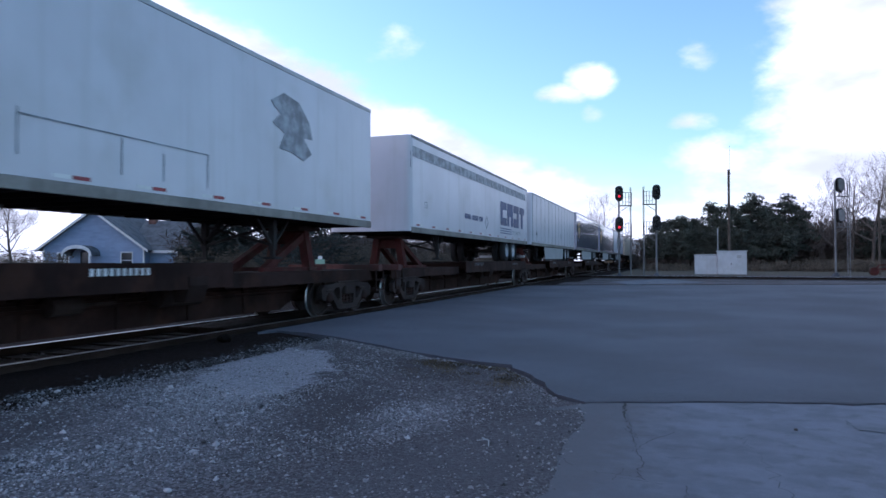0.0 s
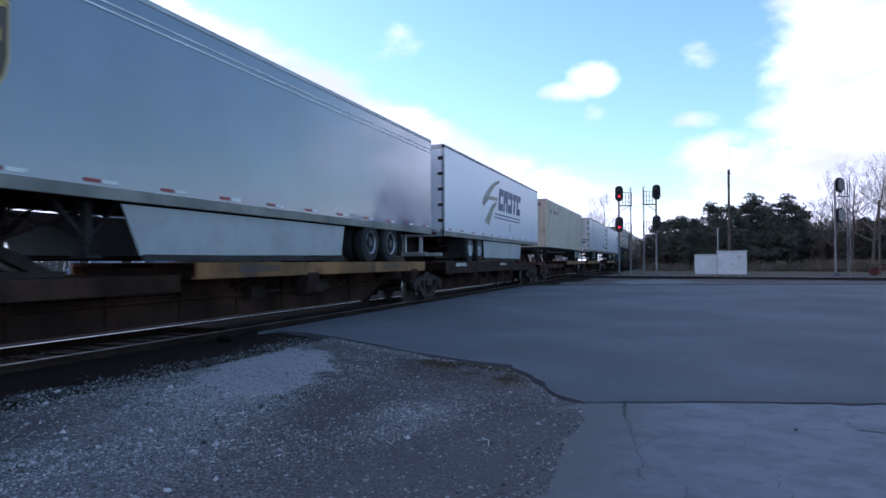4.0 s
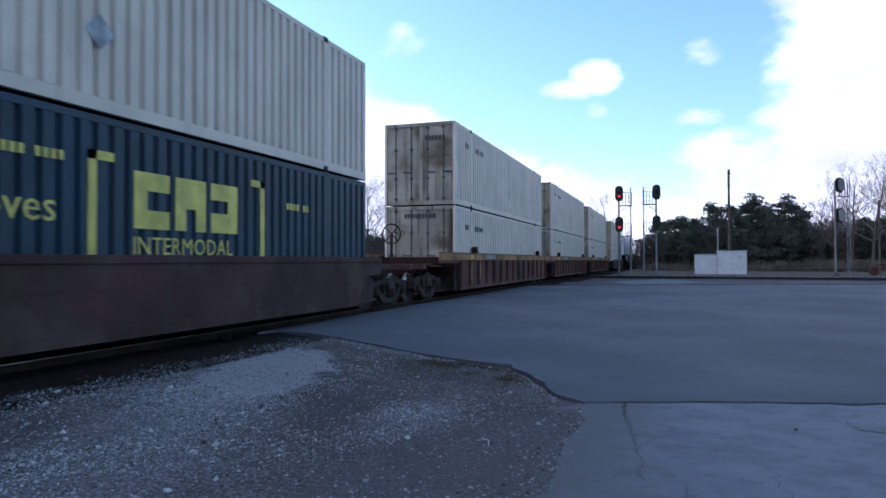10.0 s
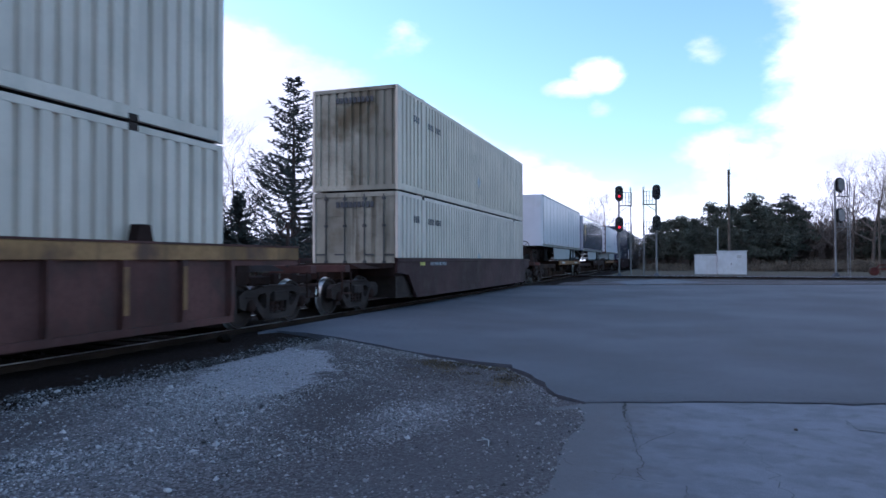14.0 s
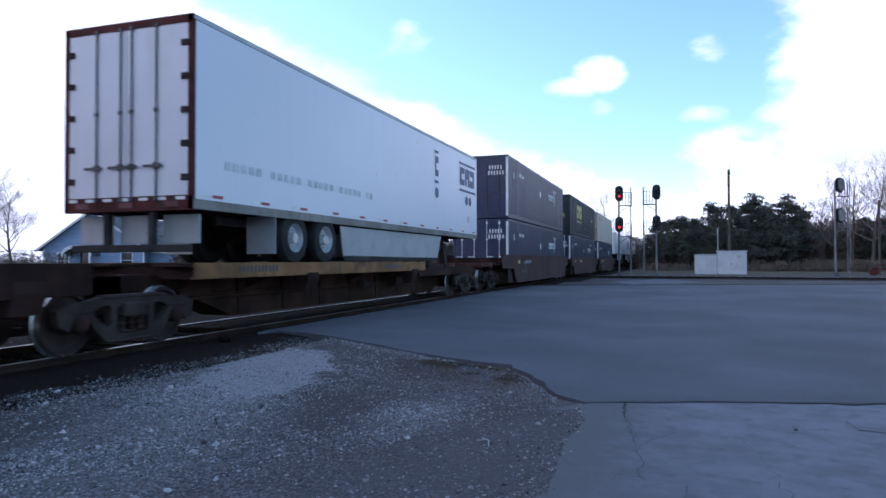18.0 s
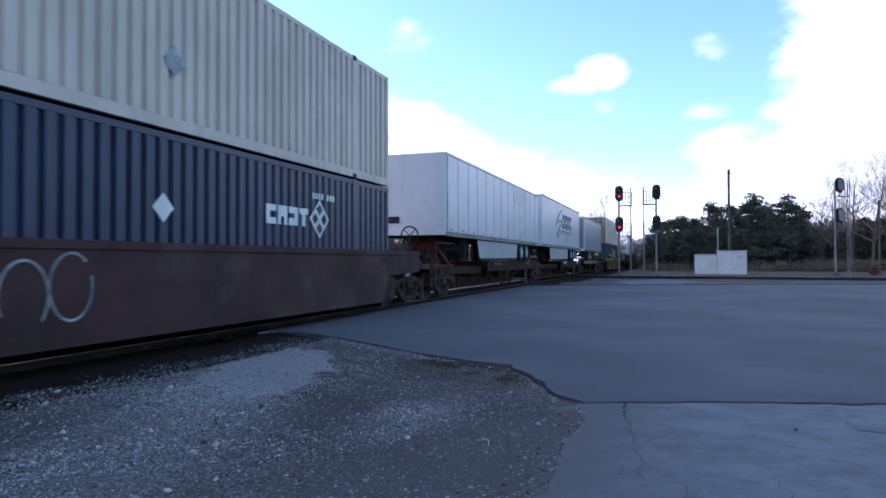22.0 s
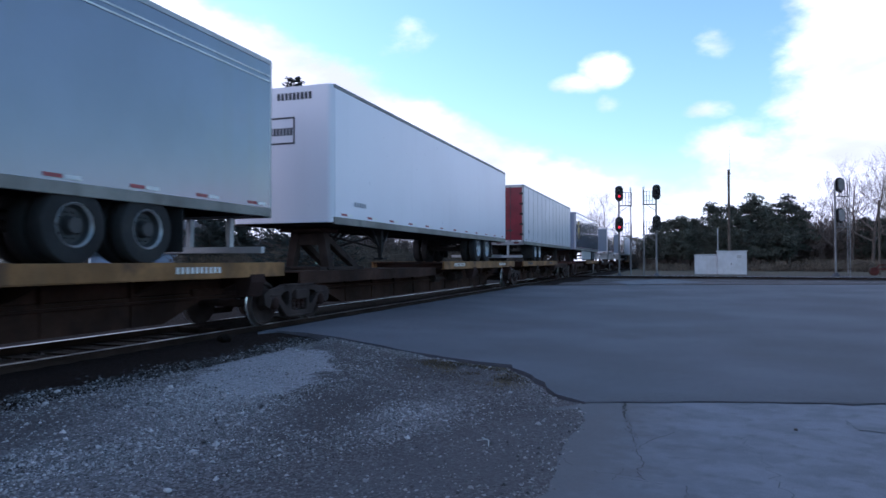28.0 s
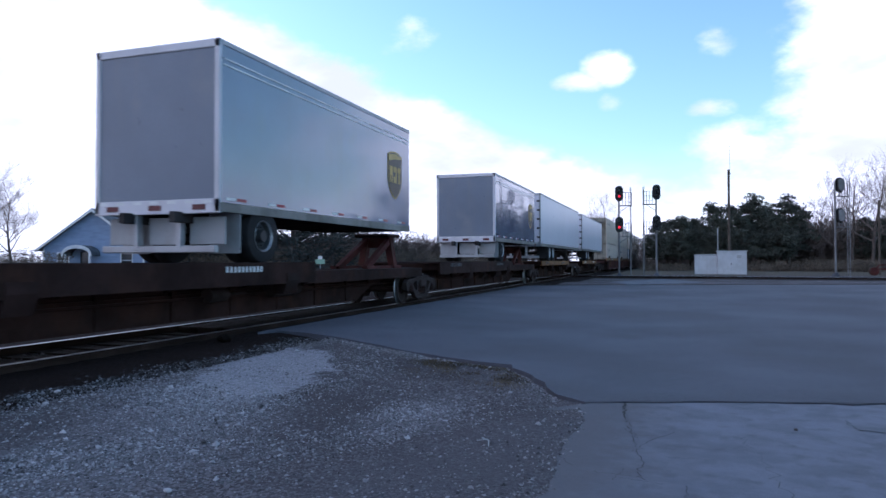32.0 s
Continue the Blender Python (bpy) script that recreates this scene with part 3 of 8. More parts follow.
def cracks():
    """The tarred joint of the apron and the cracks in it."""
    rnd = random.Random(5)

    def line(pts, w, name, label):
        g = Geo()
        z = -0.005
        prev = None
        for i, (x, y) in enumerate(pts):
            ww = w * rnd.uniform(0.5, 1.4)
            a, b = pts[max(0, i - 1)], pts[min(len(pts) - 1, i + 1)]
            dx, dy = b[0] - a[0], b[1] - a[1]
            k = math.hypot(dx, dy)
            nx, ny = -dy / k * ww, dx / k * ww
            g.v += [(x + nx, y + ny, ground_z(x, y) + z), (x - nx, y - ny, ground_z(x, y) + z)]
            if i:
                g.f.append((2 * i - 2, 2 * i - 1, 2 * i + 1, 2 * i))
        solid(name, g.mesh(name, M_TAR), label, "crack", kind="structure", at=pose(0, 0, 0.011 if name == "tar_joint" else 0))

    def wander(p, q, amp, n):
        return [(p[0] + (q[0] - p[0]) * i / n + rnd.uniform(-amp, amp), p[1] + (q[1] - p[1]) * i / n + rnd.uniform(-amp, amp)) for i in range(n + 1)]
    line(wander((-0.83, 6.945), (0.4, 7.345), 0.010, 40), 0.005, "tar_joint", "black tar joint along the edge of the apron")
    line(wander((0.4, 7.345), (1.95, 7.735), 0.014, 40), 0.008, "tar_joint", "black tar joint along the edge of the apron")
    line(wander((1.95, 7.735), (14, 10.95), 0.02, 60), 0.012, "tar_joint", "black tar joint along the edge of the apron")
    line(wander((-0.465, 7.0), (-0.42, 6.38), 0.022, 16), 0.011, "crack", "short dark crack across the apron")
    line(wander((-0.42, 6.38), (-0.25, 5.35), 0.03, 24), 0.003, "crack", "thin crack across the apron")
    line(wander((-0.25, 5.35), (-0.21, 4.6), 0.03, 20), 0.003, "crack", "thin crack across the apron")
    line(wander((1.42, 6.85), (1.46, 6.5), 0.03, 10), 0.004, "crack", "thin crack across the apron")
    line(wander((1.46, 6.5), (2.6, 6.2), 0.03, 24), 0.009, "crack", "thin crack across the apron")
    line(wander((0.5, 6.0), (0.7, 4.2), 0.05, 20), 0.0018, "crack", "thin crack across the apron")
    # a web of fine cracks where the apron breaks up
    for _ in range(16):
        x, y = rnd.uniform(-0.75, 0.1), rnd.uniform(3.6, 5.9)
        a = rnd.choice((0.2, 1.5, 1.9, 2.8)) + rnd.uniform(-0.4, 0.4)
        d = rnd.uniform(0.2, 0.55)
        line(wander((x, y), (x + d * math.cos(a), y + d * math.sin(a)), 0.018, 9), 0.0018, "crack", "fine crack in the crumbling apron")


cracks()


def rail_mesh(length, key):
    def build():
        prof = [(-0.068, -0.17), (0.068, -0.17), (0.068, -0.155), (0.010, -0.14), (0.010, -0.045), (0.037, -0.035), (0.037, -0.006), (-0.037, -0.006), (-0.037, -0.035), (-0.010, -0.045), (-0.010, -0.14), (-0.068, -0.155)]
        return Geo().prism(prof, "y", 0, length).mesh("rail", M_RAILSIDE)
    return shared(("rail", key), build)


def head_mesh(length, key):
    return shared(("head", key), lambda: Geo().box(-0.028, 0.028, 0, length, -0.006, 0.0, 0.002).mesh("rail_head", M_TREAD))


def railway(name, label, at, length, spacing, sleepers_from, sleepers_to, lift=0.0, wide=2.7):
    tr = thing(name, label, "railway track", kind="structure", at=at)
    bed = Geo()
    prof = [(-wide, -0.16), (-2.6, -0.12), (-1.75, -0.10), (-0.95, -0.095), (-0.55, -0.13), (0.55, -0.13), (0.95, -0.095), (1.4, -0.10), (1.9, -0.13), (2.72, -0.18)]
    ny = int(length / 0.5) if length < 90 else 160
    for j in range(ny + 1):
        y = length * j / ny
        for x, z in prof:
            bed.v.append((x, y, z + 0.02 * noise.noise(Vector((x * 3, y * 2.2, lift)))))
    k = len(prof)
    bed.f = [(j * k + i, j * k + i + 1, (j + 1) * k + i + 1, (j + 1) * k + i) for j in range(ny) for i in range(k - 1)]
    part("ballast_bed", bed.mesh("ballast_bed", M_BALLAST), tr, "oily ballast with train shade put into its colour")
    for s in (-0.752, 0.752):
        r = part("rail", rail_mesh(length, name), tr, at=pose(s, 0, 0))
        part("rail_head", head_mesh(length, name), r, "polished running surface")
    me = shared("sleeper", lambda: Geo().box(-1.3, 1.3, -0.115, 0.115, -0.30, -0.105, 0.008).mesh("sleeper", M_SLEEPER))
    plate = shared("tie_plate", lambda: Geo().box(-0.09, 0.09, -0.10, 0.10, -0.105, -0.155 + 0.055, 0.004).mesh("tie_plate", M_RAILSIDE))
    y = sleepers_from
    while y < sleepers_to:
        q = part("sleeper", me, tr, at=pose(random.uniform(-0.03, 0.03), y, 0, 0, 0, random.uniform(-0.8, 0.8)))
        y += spacing
    return tr


# The bed runs wide past the far rail, its colour carrying the train's shade.
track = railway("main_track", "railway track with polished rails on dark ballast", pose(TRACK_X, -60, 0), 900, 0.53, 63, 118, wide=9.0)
for j in range(10):
    for x in (-0.46, 0.0, 0.46):
        part("crossing_plank", shared("crossing_plank", lambda: Geo().box(-0.215, 0.215, 0, 2.38, -0.13, -0.02, 0.012).mesh("crossing_plank", M_SLEEPER)), track, at=pose(x, 60 + 10.8 + 2.4 * j, 0))
railway("crossing_track", "railway track crossing beyond the road", pose(-60, 60.5, 0.06, 0, 0, -97), 200, 0.53, 50, 100)

# ---------------------------------------------------------------- the train
MOVERS = []          # (thing, place of its origin along the track at 0 s, turned end for end)
WHEELSETS = []
NEAR = 1.295
R_WHEEL = 0.42


def corr(y0, y1, z0, z1, pitch, depth, x, out=1):
    """A corrugated sheet in the plane x, ribs upright; out: the side towards which the ribs stand."""
    g = Geo()
    n = max(1, round((y1 - y0) / pitch))
    p = (y1 - y0) / n
    pts = []
    for i in range(n):
        a = y0 + i * p
        pts += [(a, 0), (a + 0.56 * p, 0), (a + 0.64 * p, -depth), (a + 0.90 * p, -depth)]
    pts.append((y1, 0))
    for y, d in pts:
        g.v += [(x + out * d, y, z0), (x + out * d, y, z1)]
    g.f = [(2 * i, 2 * i + 2, 2 * i + 3, 2 * i + 1) for i in range(len(pts) - 1)]
    return g


def corr_end(x0, x1, z0, z1, pitch, depth, y, out):
    g = corr(x0, x1, z0, z1, pitch, depth, 0, out)
    g.v = [(yy, y + xx, z) for xx, yy, z in g.v]
    return g


# ---- running gear


def plate_with_holes(outline, holes):
    """A flat outline with openings, as triangles over the points."""
    pts, loops = [], []
    for loop in [outline, *holes]:
        turn = sum(a[0] * b[1] - b[0] * a[1] for a, b in zip(loop, loop[1:] + loop[:1]))
        loop = loop if turn > 0 else loop[::-1]
        loops.append(list(range(len(pts), len(pts) + len(loop))))
        pts += loop
    flat, _, tris, _, _, came = delaunay_2d_cdt([Vector(p) for p in pts], [], loops, 1, 1e-5)
    keep = [f for f, o in zip(tris, came) if all(i == 0 for i in o)]
    return [(p[0], p[1]) for p in flat], keep, loops


def cast_plate(g, outline, holes, x0, x1):
    """Pushes such a plate from x0 to x1; the outline is (y, z)."""
    flat, keep, loops = plate_with_holes(outline, holes)
    for x in (x0, x1):
        g.add([(x, y, z) for y, z in flat], keep)
    for loop in [outline, *holes]:
        n = len(loop)
        g.add([(x0, y, z) for y, z in loop] + [(x1, y, z) for y, z in loop], [(i, (i + 1) % n, n + (i + 1) % n, n + i) for i in range(n)])


def truck_frame():
    def build():
        g = Geo()
        outline = [(-1.24, 0.40), (-1.27, 0.60), (-1.10, 0.70), (-0.80, 0.70), (-0.52, 0.76), (0.52, 0.76), (0.80, 0.70), (1.10, 0.70), (1.27, 0.60), (1.24, 0.40),
                   (1.08, 0.33), (1.00, 0.50), (0.78, 0.50), (0.70, 0.34), (0.48, 0.14), (-0.48, 0.14), (-0.70, 0.34), (-0.78, 0.50), (-1.00, 0.50), (-1.08, 0.33)]
        eye = [(0.40, 0.60), (0.44, 0.64), (0.60, 0.62), (0.70, 0.56), (0.68, 0.50), (0.52, 0.36), (0.45, 0.34), (0.40, 0.38)]
        middle = [(-0.27, 0.24), (0.27, 0.24), (0.30, 0.30), (0.30, 0.58), (0.26, 0.62), (-0.26, 0.62), (-0.30, 0.58), (-0.30, 0.30)]
        for s in (-1, 1):
            x = s * 0.99
            cast_plate(g, outline, [eye, [(-y, z) for y, z in eye[::-1]], middle], x - 0.065, x + 0.065)
            # flanges round the top and bottom chords
            g.box(x - 0.09, x + 0.09, -0.54, 0.54, 0.73, 0.775, 0.01)
            g.box(x - 0.09, x + 0.09, -0.46, 0.46, 0.12, 0.16, 0.01)
            for c in (-0.89, 0.89):
                g.box(x - 0.08, x + 0.08, c - 0.17, c + 0.17, 0.55, 0.60, 0.01)
        g.box(-1.12, 1.12, -0.22, 0.22, 0.46, 0.66, 0.02)
        g.box(-0.12, 0.12, -0.50, 0.50, 0.30, 0.40, 0.01)
        return g.mesh("truck", M_IRON)
    return shared("truck", build)


def spring():
    def build():
        g = Geo()
        g.lathe((0, 0, 1), (0, 0, 0.27), [(0, 0.0), (0, 0.07), (0.05, 0.055), (0.08, 0.07), (0.13, 0.055), (0.16, 0.07), (0.19, 0.07), (0.19, 0.0)], 8)
        return g.mesh("spring", M_RUST)
    return shared("spring", build)


def bearing():
    return shared("bearing", lambda: Geo().lathe((1, 0, 0), (0, 0, 0), [(-0.09, 0.0), (-0.09, 0.115), (0.05, 0.125), (0.09, 0.10), (0.11, 0.05), (0.11, 0.0)], 12).mesh("bearing_cap", M_RUST, True))


def wheelset():
    def build():
        g = Geo()
        g.tube((-1.06, 0, 0), (1.06, 0, 0), 0.075, n=10)
        for s in (-1, 1):
            g.lathe((s, 0, 0), (0, 0, 0), [(0.70, 0.0), (0.70, 0.13), (0.72, 0.30), (0.69, 0.38), (0.66, 0.448), (0.685, 0.450), (0.70, 0.424), (0.80, R_WHEEL), (0.81, 0.37), (0.76, 0.34), (0.75, 0.16), (0.80, 0.12), (0.80, 0.0)], 28)
        # casting marks that show the wheel turning
        for a in range(3):
            t = 2 * math.pi * a / 3
            for s in (-1, 1):
                g.box(s * 0.745 - 0.012, s * 0.745 + 0.012, -0.03 + 0.25 * math.cos(t), 0.03 + 0.25 * math.cos(t), -0.03 + 0.25 * math.sin(t), 0.03 + 0.25 * math.sin(t))
        me = g.mesh("wheelset", M_IRON, True)
        me.materials.append(M_WHEELTREAD)
        for f in me.polygons:
            c = f.center
            if abs(c.x) > 0.69 and math.hypot(c.y, c.z) > 0.412:
                f.material_index = 1
        return me
    return shared("wheelset", build)


def truck(car, y):
    t = part("truck", truck_frame(), car, "grimy cast iron truck", pose(0, y, 0))
    for s in (-1, 1):
        for c in (-0.17, 0.0, 0.17):
            part("spring", spring(), t, at=pose(s * 0.99, c, 0))
        for c in (-0.89, 0.89):
            part("bearing_cap", bearing(), t, at=pose(s * 1.0, c, R_WHEEL, 0, 0, 0 if s > 0 else 180))
    for c in (-0.42, 0.42):
        part("brake_beam", shared("brake_beam", lambda: Geo().box(-0.85, 0.85, -0.05, 0.05, 0.30, 0.38, 0.012).mesh("brake_beam", M_RUST)), t, at=pose(0, c, 0))
    for c in (-0.89, 0.89):
        w = part("wheelset", wheelset(), t, "steel wheels worn bright on the tread", pose(0, c, R_WHEEL))
        WHEELSETS.append((w, c))
    return t


def coupler(car, y, out):
    g = shared(("coupler", out), lambda: Geo().box(-0.10, 0.10, min(0, out * 1.0), max(0, out * 1.0), 0.72, 0.92, 0.03).box(-0.16, 0.16, out * 0.9 - 0.13, out * 0.9 + 0.13, 0.66, 0.98, 0.04).mesh("coupler", M_RUST))
    part("coupler", g, car, at=pose(0, y, 0))


def strip(parent, name, pieces, material, label="", key=None):
    """Flat marks of small thickness, one mesh; pieces: boxes."""
    g = Geo()
    for b in pieces:
        g.box(*b)
    ob = part(name, g.mesh(name, material), parent, label)
    if len(pieces) > 1:
        tagged(ob, label, kind="stuff")
    return ob


# ---- wagons


def spine_platform(S, length, wheel_end, first=False, last=False, hitch_at=None, tone=0):
    """One platform of an articulated spine wagon. y runs from its leading end. wheel_end: the end that carries the trailer's wheels ("F" or "B")."""
    car = thing("spine_wagon", ("rust-stained yellow" if tone == 0 else "dark brown") + " spine wagon platform carrying a trailer", "railway wagon", "spine wagons")
    deck_mat = M_YELLOW if tone == 0 else M_DECK

    def spine():
        g = Geo()
        g.box(-0.32, 0.32, -0.5, length + 0.5, 0.66, 1.02, 0.02)
        g.prism([(1.9, 0.66), (3.2, 0.20), (length - 3.2, 0.20), (length - 1.9, 0.66)], "x", -0.36, 0.36)
        for y in np.arange(1.5, length - 1, 2.2):
            g.prism([(-0.95, 0.96), (-0.32, 0.70), (0.32, 0.70), (0.95, 0.96), (0.95, 1.02), (-0.95, 1.02)], "y", y - 0.05, y + 0.05)
        # stiffeners, jacking pads and the brake pipe along the beam
        for y in np.arange(3.4, length - 3.2, 1.6):
            g.box(-0.385, 0.385, y - 0.03, y + 0.03, 0.22, 1.0)
        g.tube((0.41, 0.8, 0.58), (0.41, length - 0.8, 0.58), 0.028, n=6)
        g.box(-0.40, 0.40, 1.7, 2.5, 0.62, 0.74, 0.01).box(-0.40, 0.40, length - 2.5, length - 1.7, 0.62, 0.74, 0.01)
        return g.mesh("spine_beam", M_SPINE if tone == 0 else M_DECK)
    part("spine_beam", shared(("spine", round(length, 2), tone), spine), car, "rusty centre beam")
    part("brake_cylinder", shared("brake_cylinder", lambda: Geo().tube((0.48, -0.25, 0), (0.48, 0.25, 0), 0.13, n=12).tube((0.48, 0.25, 0), (0.48, 0.9, 0), 0.025, n=6).mesh("brake_cylinder", M_IRON)), car, at=pose(0, length * 0.5, 0.62))
    part("air_tank", shared("air_tank", lambda: Geo().tube((0.52, -0.5, 0), (0.52, 0.5, 0), 0.17, n=12).mesh("air_tank", M_IRON)), car, at=pose(0, length * 0.5 + 2.2, 0.66))
    span = min(10.4, length * 0.6)
    a, b = (1.0, 1.0 + span) if wheel_end == "F" else (length - 1.0 - span, length - 1.0)

    def deck():
        g = Geo()
        for s in (-1, 1):
            g.box(min(s * 0.42, s * 1.22), max(s * 0.42, s * 1.22), a, b, 1.14, 1.19, 0.01)
        for y in np.arange(a + 0.3, b, 1.15):
            g.box(-1.2, 1.2, y - 0.06, y + 0.06, 0.94, 1.14)
        return g.mesh("deck", M_RUST)
    part("deck", shared(("deck", round(a, 2), round(b, 2)), deck), car, "dark steel wheel tread plates")

    def sill(s):
        def build():
            g = Geo()
            x = s * 1.26
            g.box(x - 0.03, x + 0.03, a, b, 0.96 if tone == 0 else 0.80, 1.21, 0.008)
            g.box(x - s * 0.03 - 0.05, x - s * 0.03 + 0.05, a, b, 0.95, 0.98)
            return g.mesh("side_sill", deck_mat)
        return shared(("sill", s, round(a, 2), round(b, 2), tone), build)
    for s in (-1, 1):
        q = part("side_sill", sill(s), car)
        if s > 0:
            # reporting marks
            rr = random.Random(int(S))
            marks = [(1.2925, 1.296, y, y + 0.06, 1.04, 1.16) for y in np.arange(a + 1.1, a + 2.3, 0.115)]
            more = [(1.2925, 1.296, y, y + 0.06, 1.04, 1.14) for y in np.arange(b - 3.0, b - 2.0, 0.11)]
            ink = M_WHITETAPE if rr.random() < 0.5 else M_INK
            strip(q, "lettering", marks, ink)
            strip(q, "lettering", more, ink)

    def bracket():
        g = Geo()
        g.prism([(0.95, 1.0), (1.30, 1.0), (1.31, 0.86), (1.22, 0.60), (1.02, 0.60)], "y", -0.22, 0.22)
        return g.mesh("jacking_bracket", M_RUST)
    for y in (a + span * 0.35, b - 0.9):
        part("jacking_bracket", shared("jack", bracket), car, at=pose(0, y, 0))
        part("jacking_bracket", shared("jack", bracket), car, at=pose(0, y, 0, 0, 0, 180))
    # hitch that holds the trailer's nose
    hy = hitch_at if hitch_at is not None else (length - 2.2 if wheel_end == "F" else 2.2)
    d = 1 if wheel_end == "F" else -1

    def hitch():
        g = Geo()
        # two raking legs joined by a web high up
        for s in (-1, 1):
            g.prism([(s * 0.60, 0.0), (s * 0.40, 0.0), (s * 0.24, 0.92), (s * 0.44, 0.92)], "y", -0.11, 0.11)
        g.prism([(-0.34, 0.60), (0.34, 0.60), (0.30, 0.92), (-0.30, 0.92)], "y", -0.05, 0.05)
        g.box(-0.62, 0.62, -0.16, 0.16, 0.0, 0.08, 0.015)
        return g.mesh("hitch_stand", M_IRON if tone == 0 else M_RUSTRED)
    h = part("hitch_stand", shared(("hitch", d, tone), hitch), car, "", pose(0, hy, 1.02))
    for s in (-1, 1):
        part("hitch_strut", shared(("strut", s, d, tone), lambda: Geo().beam((s * 0.42, -1.75 * d, 0.0), (s * 0.36, 0, 0.82), 0.15).mesh("hitch_strut", M_IRON if tone == 0 else M_RUSTRED)), h)
        part("hitch_skid", shared(("skid", s, d, tone), lambda: Geo().beam((s * 0.5, -1.9 * d, 0.02), (s * 0.5, 0.5 * d, 0.02), 0.12).mesh("hitch_skid", M_IRON if tone == 0 else M_RUSTRED)), h)
    part("hitch_plate", shared("hitchplate", lambda: Geo().box(-0.55, 0.55, -0.45, 0.45, 0.90, 1.00, 0.03).mesh("hitch_plate", M_RUST)), h)

    lo, hi = (b + 0.1, length) if wheel_end == "F" else (0.0, a - 0.1)

    def walkway(s):
        return Geo().box(min(s * 0.99, s * 1.05), max(s * 0.99, s * 1.05), lo, hi, 0.76, 0.85).prism([(s * 0.34, 0.99), (s * 1.0, 0.99), (s * 1.0, 0.84), (s * 1.04, 0.84), (s * 1.04, 1.02), (s * 0.34, 1.02)], "y", lo, hi).mesh("walkway", M_SPINE if tone == 0 else M_DECK)
    for s in (-1, 1):
        part("walkway", shared(("walk", s, tone, wheel_end, round(length, 2), round(a, 2)), lambda: walkway(s)), car, "brown steel walkway beside the centre beam")
    if first:
        truck(car, 1.35)
        coupler(car, -0.4, -1)
        end_gear(car, 0.0)
    else:
        truck(car, -0.05)
    if last:
        truck(car, length - 1.35)
        coupler(car, length + 0.4, 1)
        end_gear(car, length)
    MOVERS.append((car, S, False))
    return car


def end_gear(car, y):
    """Cross platform, step irons and grab rail at a wagon's end."""
    for s in (-1, 1):
        q = part("end_platform", shared(("endgear", s), lambda: Geo().box(min(s * 0.3, s * 1.3), max(s * 0.3, s * 1.3), -0.12, 0.12, 0.98, 1.14, 0.01).mesh("end_platform", M_BROWN)), car, "brown end platform", pose(0, y, 0))
        for c in (-0.22, 0.22):
            part("step_hanger", shared("step_hanger", lambda: Geo().beam((0, 0, 0.48), (0, 0, 1.0), 0.035).mesh("step_hanger", M_DECK)), q, at=pose(s * 1.27, c, 0))
        for z in (0.50, 0.76):
            part("step_iron", shared("step_iron", lambda: Geo().beam((0, -0.22, 0), (0, 0.22, 0), 0.035).mesh("step_iron", M_DECK)), q, at=pose(s * 1.27, 0, z))


def graffiti(q, y, z, n, w, h, seed):
    """Looping spray paint that spells nothing."""
    rr = random.Random(seed)
    for i in range(n):
        ring_mark(q, y + i * w * 0.85, z + rr.uniform(-0.06, 0.06), h * 0.46, h * 0.5, M_FADED, squash=w / h * rr.uniform(0.8, 1.2), name="graffiti_loop", x=1.494, n=20, arc=rr.uniform(0.6, 1.0), start=rr.uniform(0, 6))


